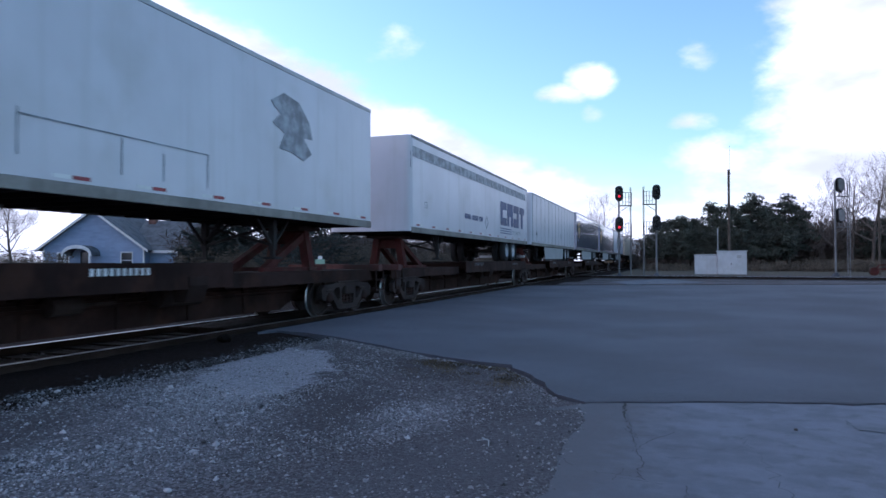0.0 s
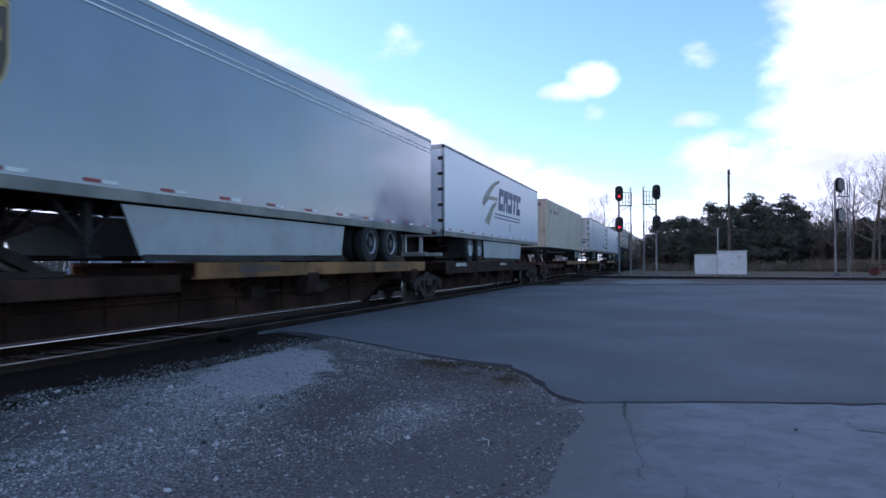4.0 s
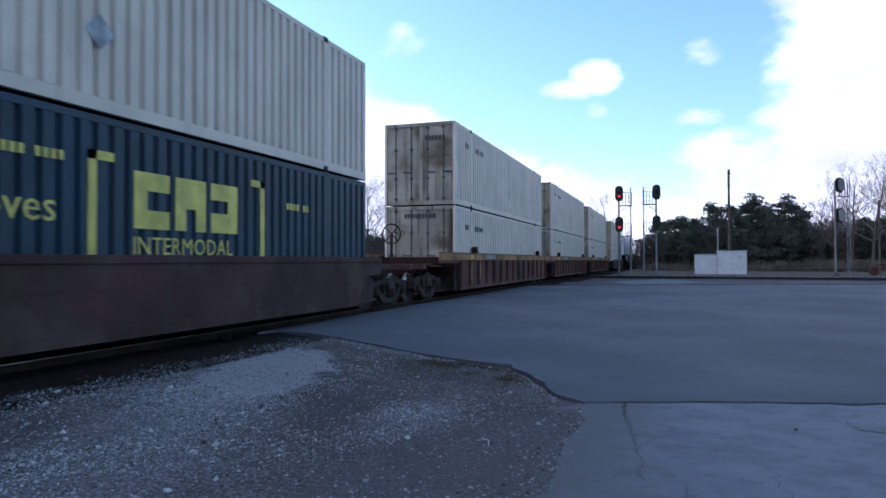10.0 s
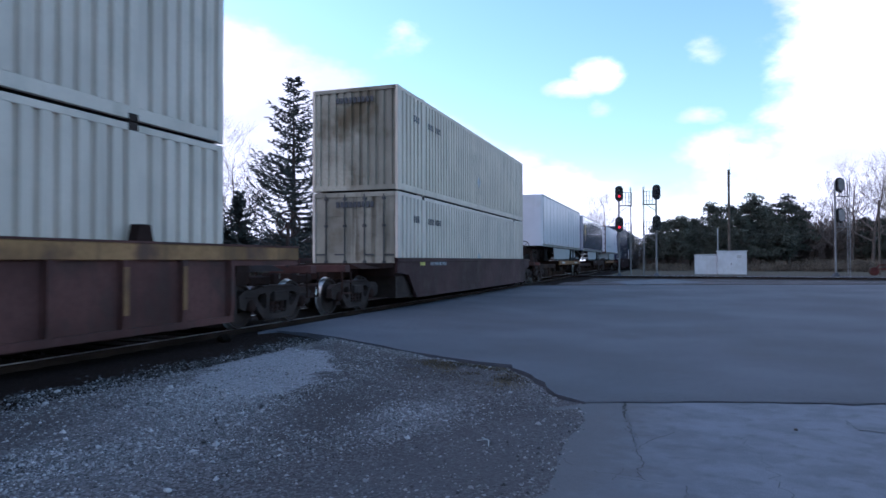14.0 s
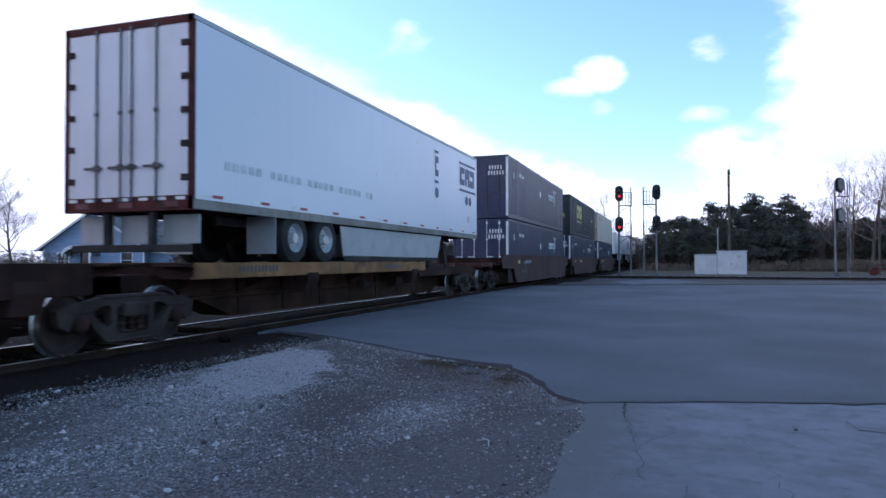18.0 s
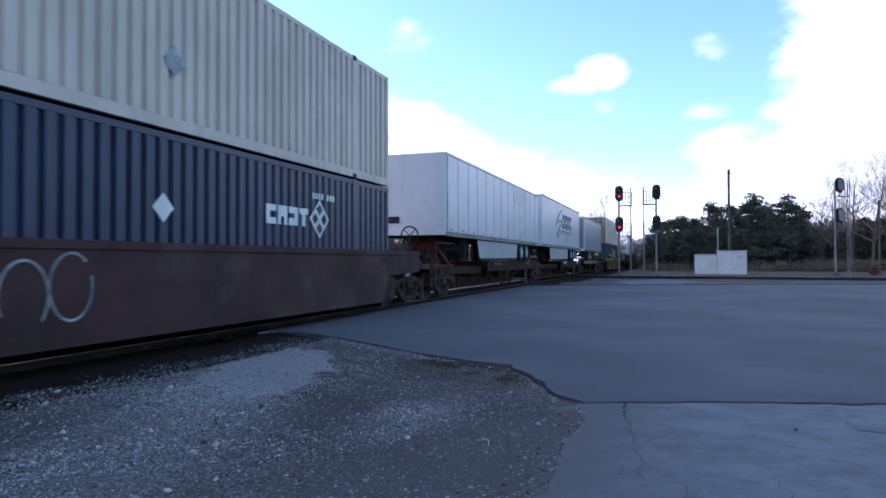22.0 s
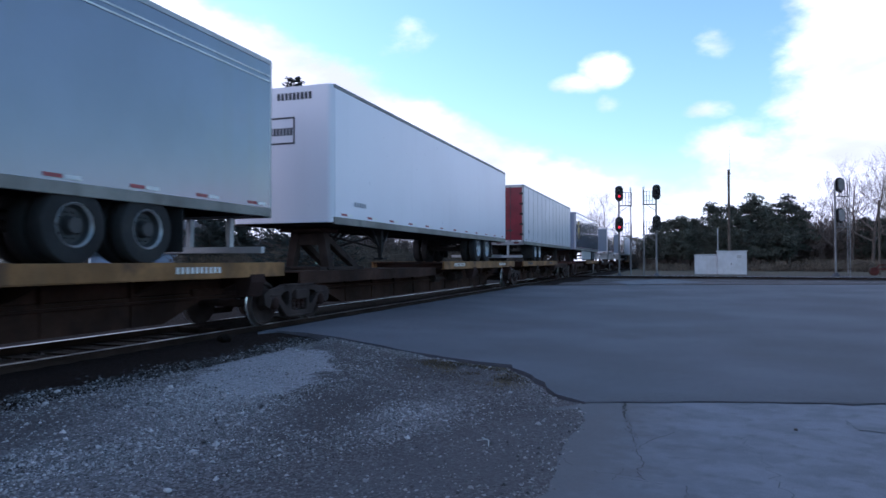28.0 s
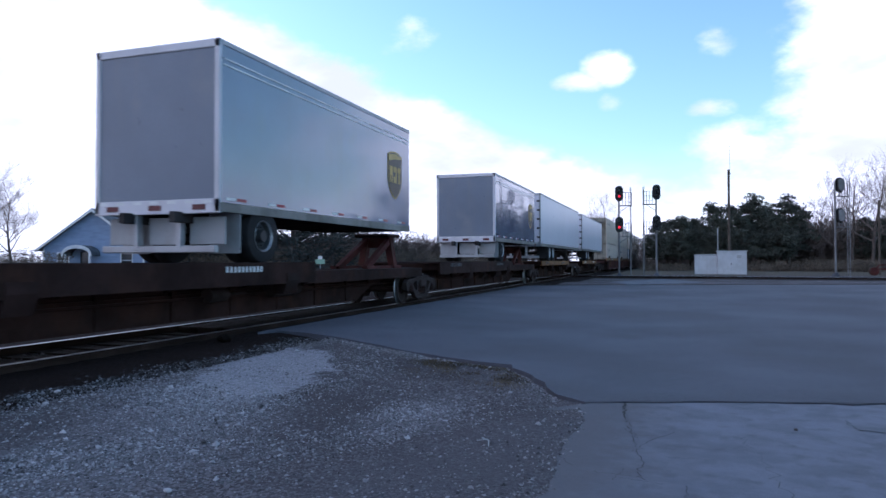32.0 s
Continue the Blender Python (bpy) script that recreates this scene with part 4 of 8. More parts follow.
def well_wagon(S, length, style, first=True, last=True, tag=None, long_sides=False):
    """A well wagon that sinks two containers between its sides. y = 0: the leading end of the containers."""
    tones = {"maroon": ("dull maroon", M_MAROON), "brown": ("brown", M_BROWN), "tan": ("faded yellow", M_YELLOW)}
    word, mat = tones[style]
    car = thing("well_wagon", word + (" smooth-sided" if style == "maroon" else " ribbed") + " well wagon under stacked containers", "railway wagon", "well wagons")
    top, low = (1.32 if style == "maroon" and not long_sides else 1.50), 0.24
    front, back = (2.05 if first else 1.5), (2.05 if last else 1.5)

    def side(s):
        def build():
            g = Geo()
            x = s * 1.46
            if style == "maroon":
                e0, e1 = ((1.8 if first else 0.65), (1.8 if last else 0.65)) if long_sides else (0.5, 0.5)
                pr = [(-e0, top - 0.02), (length + e1, top - 0.02), (length + e1, 0.92), (length - 0.3, 0.86), (length - 0.9, low), (0.9, low), (0.3, 0.86), (-e0, 0.92)]
                g.prism(pr, "x", x - 0.03, x + 0.03)
                g.box(x - 0.06, x + 0.06, -e0, length + e1, top - 0.12, top, 0.01)
                g.prism([(0.9, low - 0.03), (length - 0.9, low - 0.03), (length - 0.75, low + 0.13), (0.75, low + 0.13)], "x", x - 0.05, x + 0.055)
                g.box(x - 0.035, x + 0.038, 0.4, length - 0.4, 0.86, 0.90)
            else:
                g.prism([(0.0, top - 0.02), (length, top - 0.02), (length, low), (0.0, low)], "x", x - 0.05, x - 0.02)
                g.box(x - 0.07, x + 0.06, -front, length + back, top - 0.02, top + 0.01)
                g.box(x - 0.06, x + 0.02, -front, 0.0, top - 0.34, top - 0.25)
                g.box(x - 0.06, x + 0.02, length, length + back, top - 0.34, top - 0.25)
                for y in np.arange(0.05, length + 0.02, (length - 0.1) / 14):
                    g.prism([(x - 0.02 * s, top - 0.25), (x + 0.075 * s, top - 0.25), (x + 0.075 * s, low + 0.25), (x + 0.03 * s, low), (x - 0.02 * s, low)], "y", y - 0.045, y + 0.045)
                g.box(min(x - 0.03 * s, x + 0.05 * s), max(x - 0.03 * s, x + 0.05 * s), 0, length, low, low + 0.10)
            return g.mesh("well_side", M_MAROON if style == "maroon" else (M_BROWN if style == "brown" else M_YELLOW))
        return shared(("wellside", style, s, round(length, 2), first, last, long_sides), build)
    for s in (-1, 1):
        q = part("well_side", side(s), car)
        if style != "maroon":
            band = shared(("wellband", s, style, round(length, 2), first, last), lambda: Geo().box(s * 1.46 - 0.05, s * 1.46 + 0.05, -front, length + back, top - 0.25, top - 0.02, 0.01).mesh("top_chord", M_CHORD))
            part("top_chord", band, q, "worn yellow and brown top chord")
            pitch = (length - 0.1) / 14
            for k in (1, 2, 12, 13):
                patch = shared(("rib_paint", s), lambda: Geo().box(min(s * 1.530, s * 1.540), max(s * 1.530, s * 1.540), -0.047, 0.047, low + 0.28, low + 0.92).mesh("rib_paint", M_CHORD))
                part("rib_paint", patch, q, "old yellow paint on a rib", pose(0, 0.05 + k * pitch, 0))
            for y in (1.98, length - 1.98):
                part("container_guide", shared(("guide", s), lambda: Geo().prism([(-0.16, 0), (0.16, 0), (0.10, 0.24), (-0.10, 0.24)], "x", s * 1.44 - 0.09, s * 1.44 + 0.07).mesh("container_guide", M_RUST)), q, "dark steel container guide", pose(0, y, top))
        if s > 0:
            rr = random.Random(int(S) + 7)
            x = 1.492 if style == "maroon" else 1.512
            zz = 1.10 if style == "maroon" else 1.30
            y0 = rr.uniform(2.0, 4.0)
            strip(q, "lettering", [(x, x + 0.003, y, y + 0.09, zz, zz + 0.16) for y in np.arange(y0, y0 + 1.5, 0.14)], M_FADED)
            if tag:
                graffiti(q, *tag)
            strip(q, "panel_mark", [(x, x + 0.003, 1.2, 1.6, zz, zz + 0.14)], M_YELLOWINK if style == "maroon" else M_GOLD)

    beam = shared("wellbeam", lambda: Geo().box(-1.42, 1.42, -0.12, 0.12, low - 0.03, low).mesh("crossmember", M_RUST))
    for y in np.arange(0.6, length, 1.45):
        part("crossmember", beam, car, at=pose(0, y, 0))
    for y0 in (-0.3, length - 1.2):
        for s in (-1, 1):
            part("well_liner", shared(("liner", s, top), lambda: Geo().box(s * 1.345 - 0.012, s * 1.345 + 0.012, 0, 1.5, low, top - 0.08).mesh("well_liner", M_IRON)), car, "dark inner plate", pose(0, y0, 0))
        part("end_bulkhead", shared(("bulkhead", top), lambda: Geo().box(-1.33, 1.33, 0, 0.03, low, top - 0.14).mesh("end_bulkhead", M_IRON)), car, "dark end bulkhead", pose(0, -0.12 if y0 < 0 else length + 0.09, 0))

    def bolster(out):
        def build():
            g = Geo()
            g.prism([(-1.40, 0.82), (1.40, 0.82), (1.45, 1.05), (1.45, top - 0.14), (-1.45, top - 0.14), (-1.45, 1.05)], "y", min(0, out * 0.35), max(0, out * 0.35))
            g.box(-0.34, 0.34, min(0, out * 2.0), max(0, out * 2.0), 0.78, 1.10, 0.02)
            g.prism([(-1.2, 1.04), (1.2, 1.04), (0.9, 1.16), (-0.9, 1.16)], "y", min(out * 0.3, out * 1.9), max(out * 0.3, out * 1.9))
            for s in (-1, 1):
                g.beam((s * 1.35, out * 0.3, 1.12), (s * 0.5, out * 1.8, 1.08), 0.12)
            return g.mesh("end_bolster", M_DECK)
        return shared(("bolster", out, top), build)
    part("end_bolster", bolster(-1), car, at=pose(0, -0.15, 0))
    part("end_bolster", bolster(1), car, at=pose(0, length + 0.15, 0))
    if first:
        truck(car, -2.05)
        coupler(car, -2.5, -1)
        end_gear(car, -3.0)
    else:
        truck(car, -1.65)
    if last:
        truck(car, length + 2.05)
        coupler(car, length + 2.5, 1)
        end_gear(car, length + 3.0)
        brake = Geo()
        brake.lathe((0, 1, 0), (0, 0, 0), [(-0.02, 0.27), (0.0, 0.30), (0.02, 0.27), (0.0, 0.255), (-0.02, 0.27)], 20)
        for k in range(4):
            t = math.pi / 4 * (2 * k + 1)
            brake.beam((0, 0, 0), (0.27 * math.cos(t), 0, 0.27 * math.sin(t)), 0.025)
        brake.beam((0, 0, -0.9), (0, 0, 0), 0.06)
        part("brake_wheel", shared("brake", lambda: brake.mesh("brake_wheel", M_IRON)), car, at=pose(0.75, length + 2.9, 2.0))
    MOVERS.append((car, S, False))
    return car


# ---- boxes on the wagons
CL = 16.154
COLOURS = {"white": (M_BOXWHITE, "white"), "cream": (M_CREAM, "cream"), "blue": (M_BLUE, "blue"), "navy": (M_NAVY, "navy blue"), "slate": (M_SLATE, "dark slate")}


def container(S, z, colour, front="doors", soiled=True, logo=None, on_chassis=False, length=CL):
    """A 53-foot corrugated container. y = 0: the end that leads."""
    mat, word = COLOURS[colour]
    endmat = M_DIRTYEND if (soiled and colour in ("white", "cream")) else mat
    H, hw = 2.86, NEAR
    state = " with soiled doors" if (front == "doors" and soiled) else ""
    box = thing("container", word + " corrugated container" + state + (" on a road chassis" if on_chassis else " in a well wagon"), "container", "containers")

    def side(s):
        def build():
            g = Geo()
            cuts = [(0.13, 1.90), (2.06, length - 2.06), (length - 1.90, length - 0.13)]
            for a, b in cuts:
                g2 = corr(a, b, 0.20, H - 0.10, 0.275, 0.065, s * hw, s)
                g.add(g2.v, g2.f)
            return g.mesh("side_panel", mat)
        return shared(("cside", colour, s, length), build)

    def rail_bar(s, z0, z1):
        x = s * hw
        return shared(("crail", colour, length, s, z0), lambda: Geo().box(min(x, x - s * 0.08), max(x, x - s * 0.08), 0.1, length - 0.1, z0, z1, 0.006).mesh("rail", mat))

    def post(y0, y1):
        return shared(("cpost", colour, y0, y1), lambda: Geo().box(-0.075, 0.006, y0, y1, 0.0, H, 0.006).mesh("post", mat))
    for s in (-1, 1):
        part("side_panel", side(s), box)
    for s in (-1, 1):
        part("bottom_rail", rail_bar(s, 0.02, 0.20), box)
        part("top_rail", rail_bar(s, H - 0.10, H), box)
    for s in (-1, 1):
        for y0 in (0.0, length - 0.14, 1.90, length - 2.06):
            wide = 0.14 if y0 in (0.0, length - 0.14) else 0.16
            pm = post(0, wide)
            if s > 0:
                part("post", pm, box, at=pose(hw, y0, 0))
            else:
                part("post", pm, box, at=pose(-hw, y0 + wide, 0, 0, 0, 180))
    cast = shared(("casting", colour), lambda: Geo().box(-0.17, 0.012, 0, 0.18, 0, 0.12, 0.012).mesh("corner_casting", M_IRON if soiled else mat))
    for y0 in (1.89, length - 2.07):
        for zz in (-0.012, H - 0.10):
            part("corner_casting", cast, box, at=pose(hw, y0, zz))
    part("roof", shared(("croof", colour, length), lambda: Geo().box(-hw + 0.05, hw - 0.05, 0.06, length - 0.06, H - 0.06, H - 0.015).mesh("roof", mat)), box)
    part("floor", shared(("cfloor", length), lambda: Geo().box(-hw + 0.09, hw - 0.09, 0.06, length - 0.06, 0.05, 0.16).mesh("floor", M_UNDER)), box)

    def end_wall(doors):
        def build():
            if doors:
                return None
            g = corr_end(-hw + 0.08, hw - 0.08, 0.16, H - 0.10, 0.25, 0.045, 0.03, -1)
            g.box(-hw + 0.06, hw - 0.06, 0.0, 0.08, 0.02, 0.16)
            g.box(-hw + 0.06, hw - 0.06, 0.0, 0.08, H - 0.10, H)
            return g.mesh("end_wall", endmat)
        return shared(("cend", colour, soiled, doors), build)

    def door():
        def build():
            g = Geo()
            w = hw - 0.09
            g.box(0.01, w, 0.035, 0.08, 0.14, H - 0.12)
            # shallow pressed panels and the rubber seal
            for zz in (0.20, 0.70, 1.20, 1.70, 2.20):
                g.box(0.05, hw - 0.12, 0.027, 0.037, zz, zz + 0.44, 0.008)
            g.box(0.0, 0.03, 0.028, 0.05, 0.14, H - 0.12)
            return g.mesh("door", endmat)
        return shared(("cdoor", colour, soiled), build)

    def rod():
        def build():
            g = Geo()
            g.tube((0, 0, 0.10), (0, 0, H - 0.05), 0.017, n=6)
            for zz in (0.18, 0.9, 1.9, 2.65):
                g.box(-0.05, 0.05, -0.012, 0.03, zz, zz + 0.07)
            g.box(0.0, 0.30, -0.02, 0.0, 1.12, 1.16)
            return g.mesh("lock_rod", M_WHITEINK if colour == "navy" and z < 1 else M_ROD)
        return shared(("rod", colour, z < 1), build)
    for lead in (True, False):
        is_door = (front == "doors") == lead
        at = pose(0, 0, 0) if lead else pose(0, length, 0, 0, 0, 180)
        if not is_door:
            part("end_wall", end_wall(False), box, "soiled corrugated end wall" if soiled else "", at)
        else:
            part("door_header", shared(("chead", colour, soiled), lambda: Geo().box(-hw + 0.07, hw - 0.07, 0, 0.09, H - 0.12, H).mesh("door_header", endmat)), box, "", at)
            part("door_sill", shared(("csill", colour, soiled), lambda: Geo().box(-hw + 0.07, hw - 0.07, 0, 0.09, 0.01, 0.14).mesh("door_sill", endmat)), box, "", at)
            for s in (1, -1):
                dm = part("door", door(), box, "rust-streaked container door" if soiled else "", at @ (pose(0, 0, 0) if s > 0 else Matrix.Diagonal((-1, 1, 1, 1))))
                for rx in (0.30, 0.88):
                    part("lock_rod", rod(), dm, "", pose(rx, 0.0, 0))
            if colour == "navy":
                strip(box, "corner_stripe", [(hw - 0.10, hw + 0.008, -0.006, 0.0, 0.1, H - 0.1)], M_WHITEINK, "white edge stripe") if lead else None
    if logo:
        logo(box, H, length)
    MOVERS.append((box, S, z))
    return box


XS = NEAR + 0.010


def bars(box, y0, z0, count, w, h, material, gap=0.35, label="", x=None):
    """Small print as a row of narrow bars."""
    x = XS if x is None else x
    p = w * (1 + gap)
    strip(box, "lettering", [(x, x + 0.004, y0 + i * p, y0 + i * p + 0.62 * p, z0, z0 + h) for i in range(count) if i % 5 != 4], material, label)


def diamond(box, y, z, r, material, name="placard", x=None):
    x = XS if x is None else x
    ring_mark(box, y, z, r * 0.02, r, material, name=name, x=x, n=4)


def ring_mark(box, y, z, r0, r1, material, squash=1.0, name="logo_ring", x=None, n=24, arc=1.0, start=0.0):
    x = XS if x is None else x
    g = Geo()
    for i in range(n + 1):
        t = start + 2 * math.pi * arc * i / n
        for r in (r0, r1):
            g.v.append((x + 0.004, y + r * math.cos(t) * squash, z + r * math.sin(t)))
    g.f = [(2 * i, 2 * i + 1, 2 * i + 3, 2 * i + 2) for i in range(n)]
    part(name, g.mesh(name, material), box)


def logo_rail(box, H, L):
    """Square-cornered logo between brackets, in yellow, and the words beside it."""
    y = 7.9
    for s, yy in ((1, y), (-1, y + 3.95)):
        lo, hi = min(yy, yy + s * 0.14), max(yy, yy + s * 0.14)
        strip(box, "logo_bracket", [(XS, XS + 0.004, lo, hi, 0.9, 2.4), (XS, XS + 0.004, min(yy, yy + s * 0.42), max(yy, yy + s * 0.42), 0.9, 1.02), (XS, XS + 0.004, min(yy, yy + s * 0.42), max(yy, yy + s * 0.42), 2.28, 2.4)], M_YELLOWINK)
    blocks(box, y + 0.78, 1.42, 3, 0.70, 0.8, M_YELLOWINK)
    d = Side(box, 1, L, H)
    d.words("INTERMODAL", y + 0.75, 1.06, 0.36, M_YELLOWINK)
    d.words("moves", 6.0, 1.45, 0.55, M_YELLOWINK)
    bars(box, 3.2, 1.5, 14, 0.14, 0.26, M_YELLOWINK)
    bars(box, 6.6, 2.2, 10, 0.08, 0.12, M_YELLOWINK)
    bars(box, 12.6, 1.95, 7, 0.09, 0.13, M_YELLOWINK)
    for i in range(3):
        x = -0.95 + 0.5 * i
        strip(box, "logo_block", [(x, x + 0.4, -0.012, 0.02, 1.55, 1.68), (x, x + 0.4, -0.012, 0.02, 1.92, 2.05), (x, x + 0.13, -0.012, 0.02, 1.68, 1.92), (x + 0.27, x + 0.4, -0.012, 0.02, 1.68, 1.92)], M_YELLOWINK)


NOTCHED = (((0, 0), (1, 0), (1, 0.33), (0.36, 0.33), (0.36, 0.67), (1, 0.67), (1, 1), (0, 1)),
           ((0, 0), (0.34, 0), (0.34, 0.42), (0.66, 0.42), (0.66, 0), (1, 0), (1, 1), (0, 1)),
           ((0, 0), (1, 0), (1, 1), (0, 1), (0, 0.66), (0.62, 0.66), (0.62, 0.40), (0, 0.40)),
           ((0.30, 0), (0.70, 0), (0.70, 0.68), (1, 0.68), (1, 1), (0, 1), (0, 0.68), (0.30, 0.68)))


def slab(i, a, z, w, h, slant=0.0):
    """The outline of a heavy notched slab; i picks the notch."""
    return [(a + p * w + slant * q * h, z + q * h) for p, q in NOTCHED[i % 4]]


def blocks(box, y, z, count, w, h, material, slant=0.0, x=None, name="logo_block"):
    """Heavy notched slabs in a row."""
    x = XS if x is None else x
    for i in range(count):
        a = y + i * w * 1.18
        g = Geo().prism(slab(i, a, z, w, h, slant), "x", x, x + 0.004)
        part(name, g.mesh(name, material), box)


def logo_knot(box, H, L):
    """White word mark of blocks with a knotted diamond."""
    y = 10.5
    blocks(box, y, 1.66, 4, 0.33, 0.36, M_WHITEINK)
    for k in range(4):
        t = math.pi / 2 * k
        ring_mark(box, y + 1.98 + 0.2 * math.cos(t), 1.84 + 0.2 * math.sin(t), 0.13, 0.21, M_WHITEINK, n=4, start=0)
    bars(box, y + 1.7, 2.25, 8, 0.09, 0.13, M_WHITEINK)
    bars(box, 2.3, 2.1, 8, 0.10, 0.17, M_WHITEINK)
    bars(box, 1.1, 1.9, 2, 0.10, 0.3, M_WHITEINK)
    diamond(box, 7.85, 1.75, 0.22, M_WHITETAPE)
    strip(box, "end_mark", [(0.42 + 0.13 * i, 0.48 + 0.13 * i, -0.012, 0.02, 2.22, 2.40) for i in range(5)] + [(0.38 + 0.13 * i, 0.44 + 0.13 * i, -0.012, 0.02, 1.97, 2.15) for i in range(6)]
          + [(-1.05 + 0.13 * i, -0.98 + 0.13 * i, -0.012, 0.02, 2.0, 2.16) for i in range(5)] + [(-0.38, -0.20, -0.012, 0.02, 1.98, 2.18)], M_WHITEINK)


def logo_slate(box, H, L):
    blocks(box, 3.6, 1.35, 3, 0.85, 1.0, M_YELLOWINK)
    bars(box, 3.7, 1.0, 10, 0.22, 0.2, M_YELLOWINK)
    strip(box, "logo_block", [(0.3, 0.9, -0.012, 0.02, 1.2, 1.5)], M_YELLOWINK)
    diamond(box, L - 2.6, 1.6, 0.2, M_YELLOWINK)


def logo_ids(box, H, L):
    bars(box, 1.25, H - 0.75, 3, 0.11, 0.20, M_INK)
    bars(box, 2.5, H - 0.75, 10, 0.10, 0.18, M_INK)
    diamond(box, L * 0.5, 1.05, 0.24, M_FADED)
    Side(box, 1, L, H).words("53", 0.55, 0.5, 0.30, M_FADED)
    strip(box, "end_mark", [(0.2 + 0.13 * i, 0.29 + 0.13 * i, -0.014, 0.0, 2.25, 2.4) for i in range(6)], M_INK)


def logo_plain(box, H, L):
    bars(box, 1.2, H - 0.80, 3, 0.12, 0.20, M_INK)
    bars(box, 2.4, H - 0.80, 9, 0.10, 0.18, M_INK)
    diamond(box, L * 0.5, 1.05, 0.24, M_FADED)
    strip(box, "end_mark", [(-0.55 + 0.13 * i, -0.46 + 0.13 * i, -0.016, 0.0, 2.45, 2.6) for i in range(9)], M_INK)

# ---- road trailers
PAINT = {"pale": (M_PALEGREY, "pale grey"), "white": (M_WHITE, "white"), "bright": (M_PUREWHITE, "bright white"), "grey": (M_GREY, "glossy grey")}


def tyre():
    def build():
        r, w = 0.50, 0.135
        return Geo().lathe((1, 0, 0), (0, 0, 0), [(-w, 0.29), (-w, 0.42), (-w * 0.85, r - 0.02), (-w * 0.5, r), (w * 0.5, r), (w * 0.85, r - 0.02), (w, 0.42), (w, 0.29), (-w, 0.29)], 28).mesh("tyre", M_TYRE, True)
    return shared("tyre", build)


def rim(dark):
    def build():
        g = Geo().lathe((1, 0, 0), (0, 0, 0), [(0.12, 0.295), (0.135, 0.28), (0.10, 0.26), (0.02, 0.23), (0.02, 0.13), (0.09, 0.11), (0.13, 0.10), (0.13, 0.0)], 24)
        for k in range(10):
            t = 2 * math.pi * k / 10
            g.tube((0.02, 0.17 * math.cos(t), 0.17 * math.sin(t)), (0.055, 0.17 * math.cos(t), 0.17 * math.sin(t)), 0.016, n=6)
        me = g.mesh("rim", M_DARKRIM if dark else M_RIM, True)
        me.materials.append(M_RIM)
        for f in me.polygons:
            if math.hypot(f.center.y, f.center.z) > 0.262 and f.center.x > 0.1:
                f.material_index = 1
        return me
    return shared(("rim", dark), build)


def road_wheel(parent, x, y, z, s, dark=False):
    w = part("wheel", tyre(), parent, "dusty black tyre", pose(x, y, z, 0, 0, 0 if s > 0 else 180))
    part("rim", rim(dark), w, "dark wheel rim" if dark else "pale steel wheel rim")


def bogie(box, y0, axles, deck, dark=False, pale=False):
    """Axles, springs, wheels and mudflaps at y0 and behind it."""
    def frame_mesh():
        g = Geo()
        for s in (-1, 1):
            g.box(s * 0.52 - 0.06, s * 0.52 + 0.06, y0 - 0.9, y0 + 1.25 * axles + 0.3, 1.88, 2.06, 0.01)
        for k in range(axles):
            g.tube((-0.95, y0 + 1.25 * k, deck + 0.5), (0.95, y0 + 1.25 * k, deck + 0.5), 0.075, n=10)
            for s in (-1, 1):
                g.box(s * 0.52 - 0.05, s * 0.52 + 0.05, y0 + 1.25 * k - 0.4, y0 + 1.25 * k + 0.4, deck + 0.55, deck + 0.65, 0.01)
        return g.mesh("bogie_frame", M_UNDER)
    b = part("bogie", frame_mesh(), box, "black sliding bogie frame")
    for k in range(axles):
        for s in (-1, 1):
            road_wheel(b, s * 1.13, y0 + 1.25 * k, deck + 0.5, s, dark)
            w = part("inner_wheel", tyre(), b, at=pose(s * 0.80, y0 + 1.25 * k, deck + 0.5))
    for s in (-1, 1):
        part("mudflap", shared(("flap", pale), lambda: Geo().box(-0.32, 0.32, -0.008, 0.008, 0, 0.75, 0.003).mesh("mudflap", M_SKIRT if pale else M_TYRE)), b, at=pose(s * 0.95, y0 + 1.25 * (axles - 1) + 0.72, deck + 0.18))


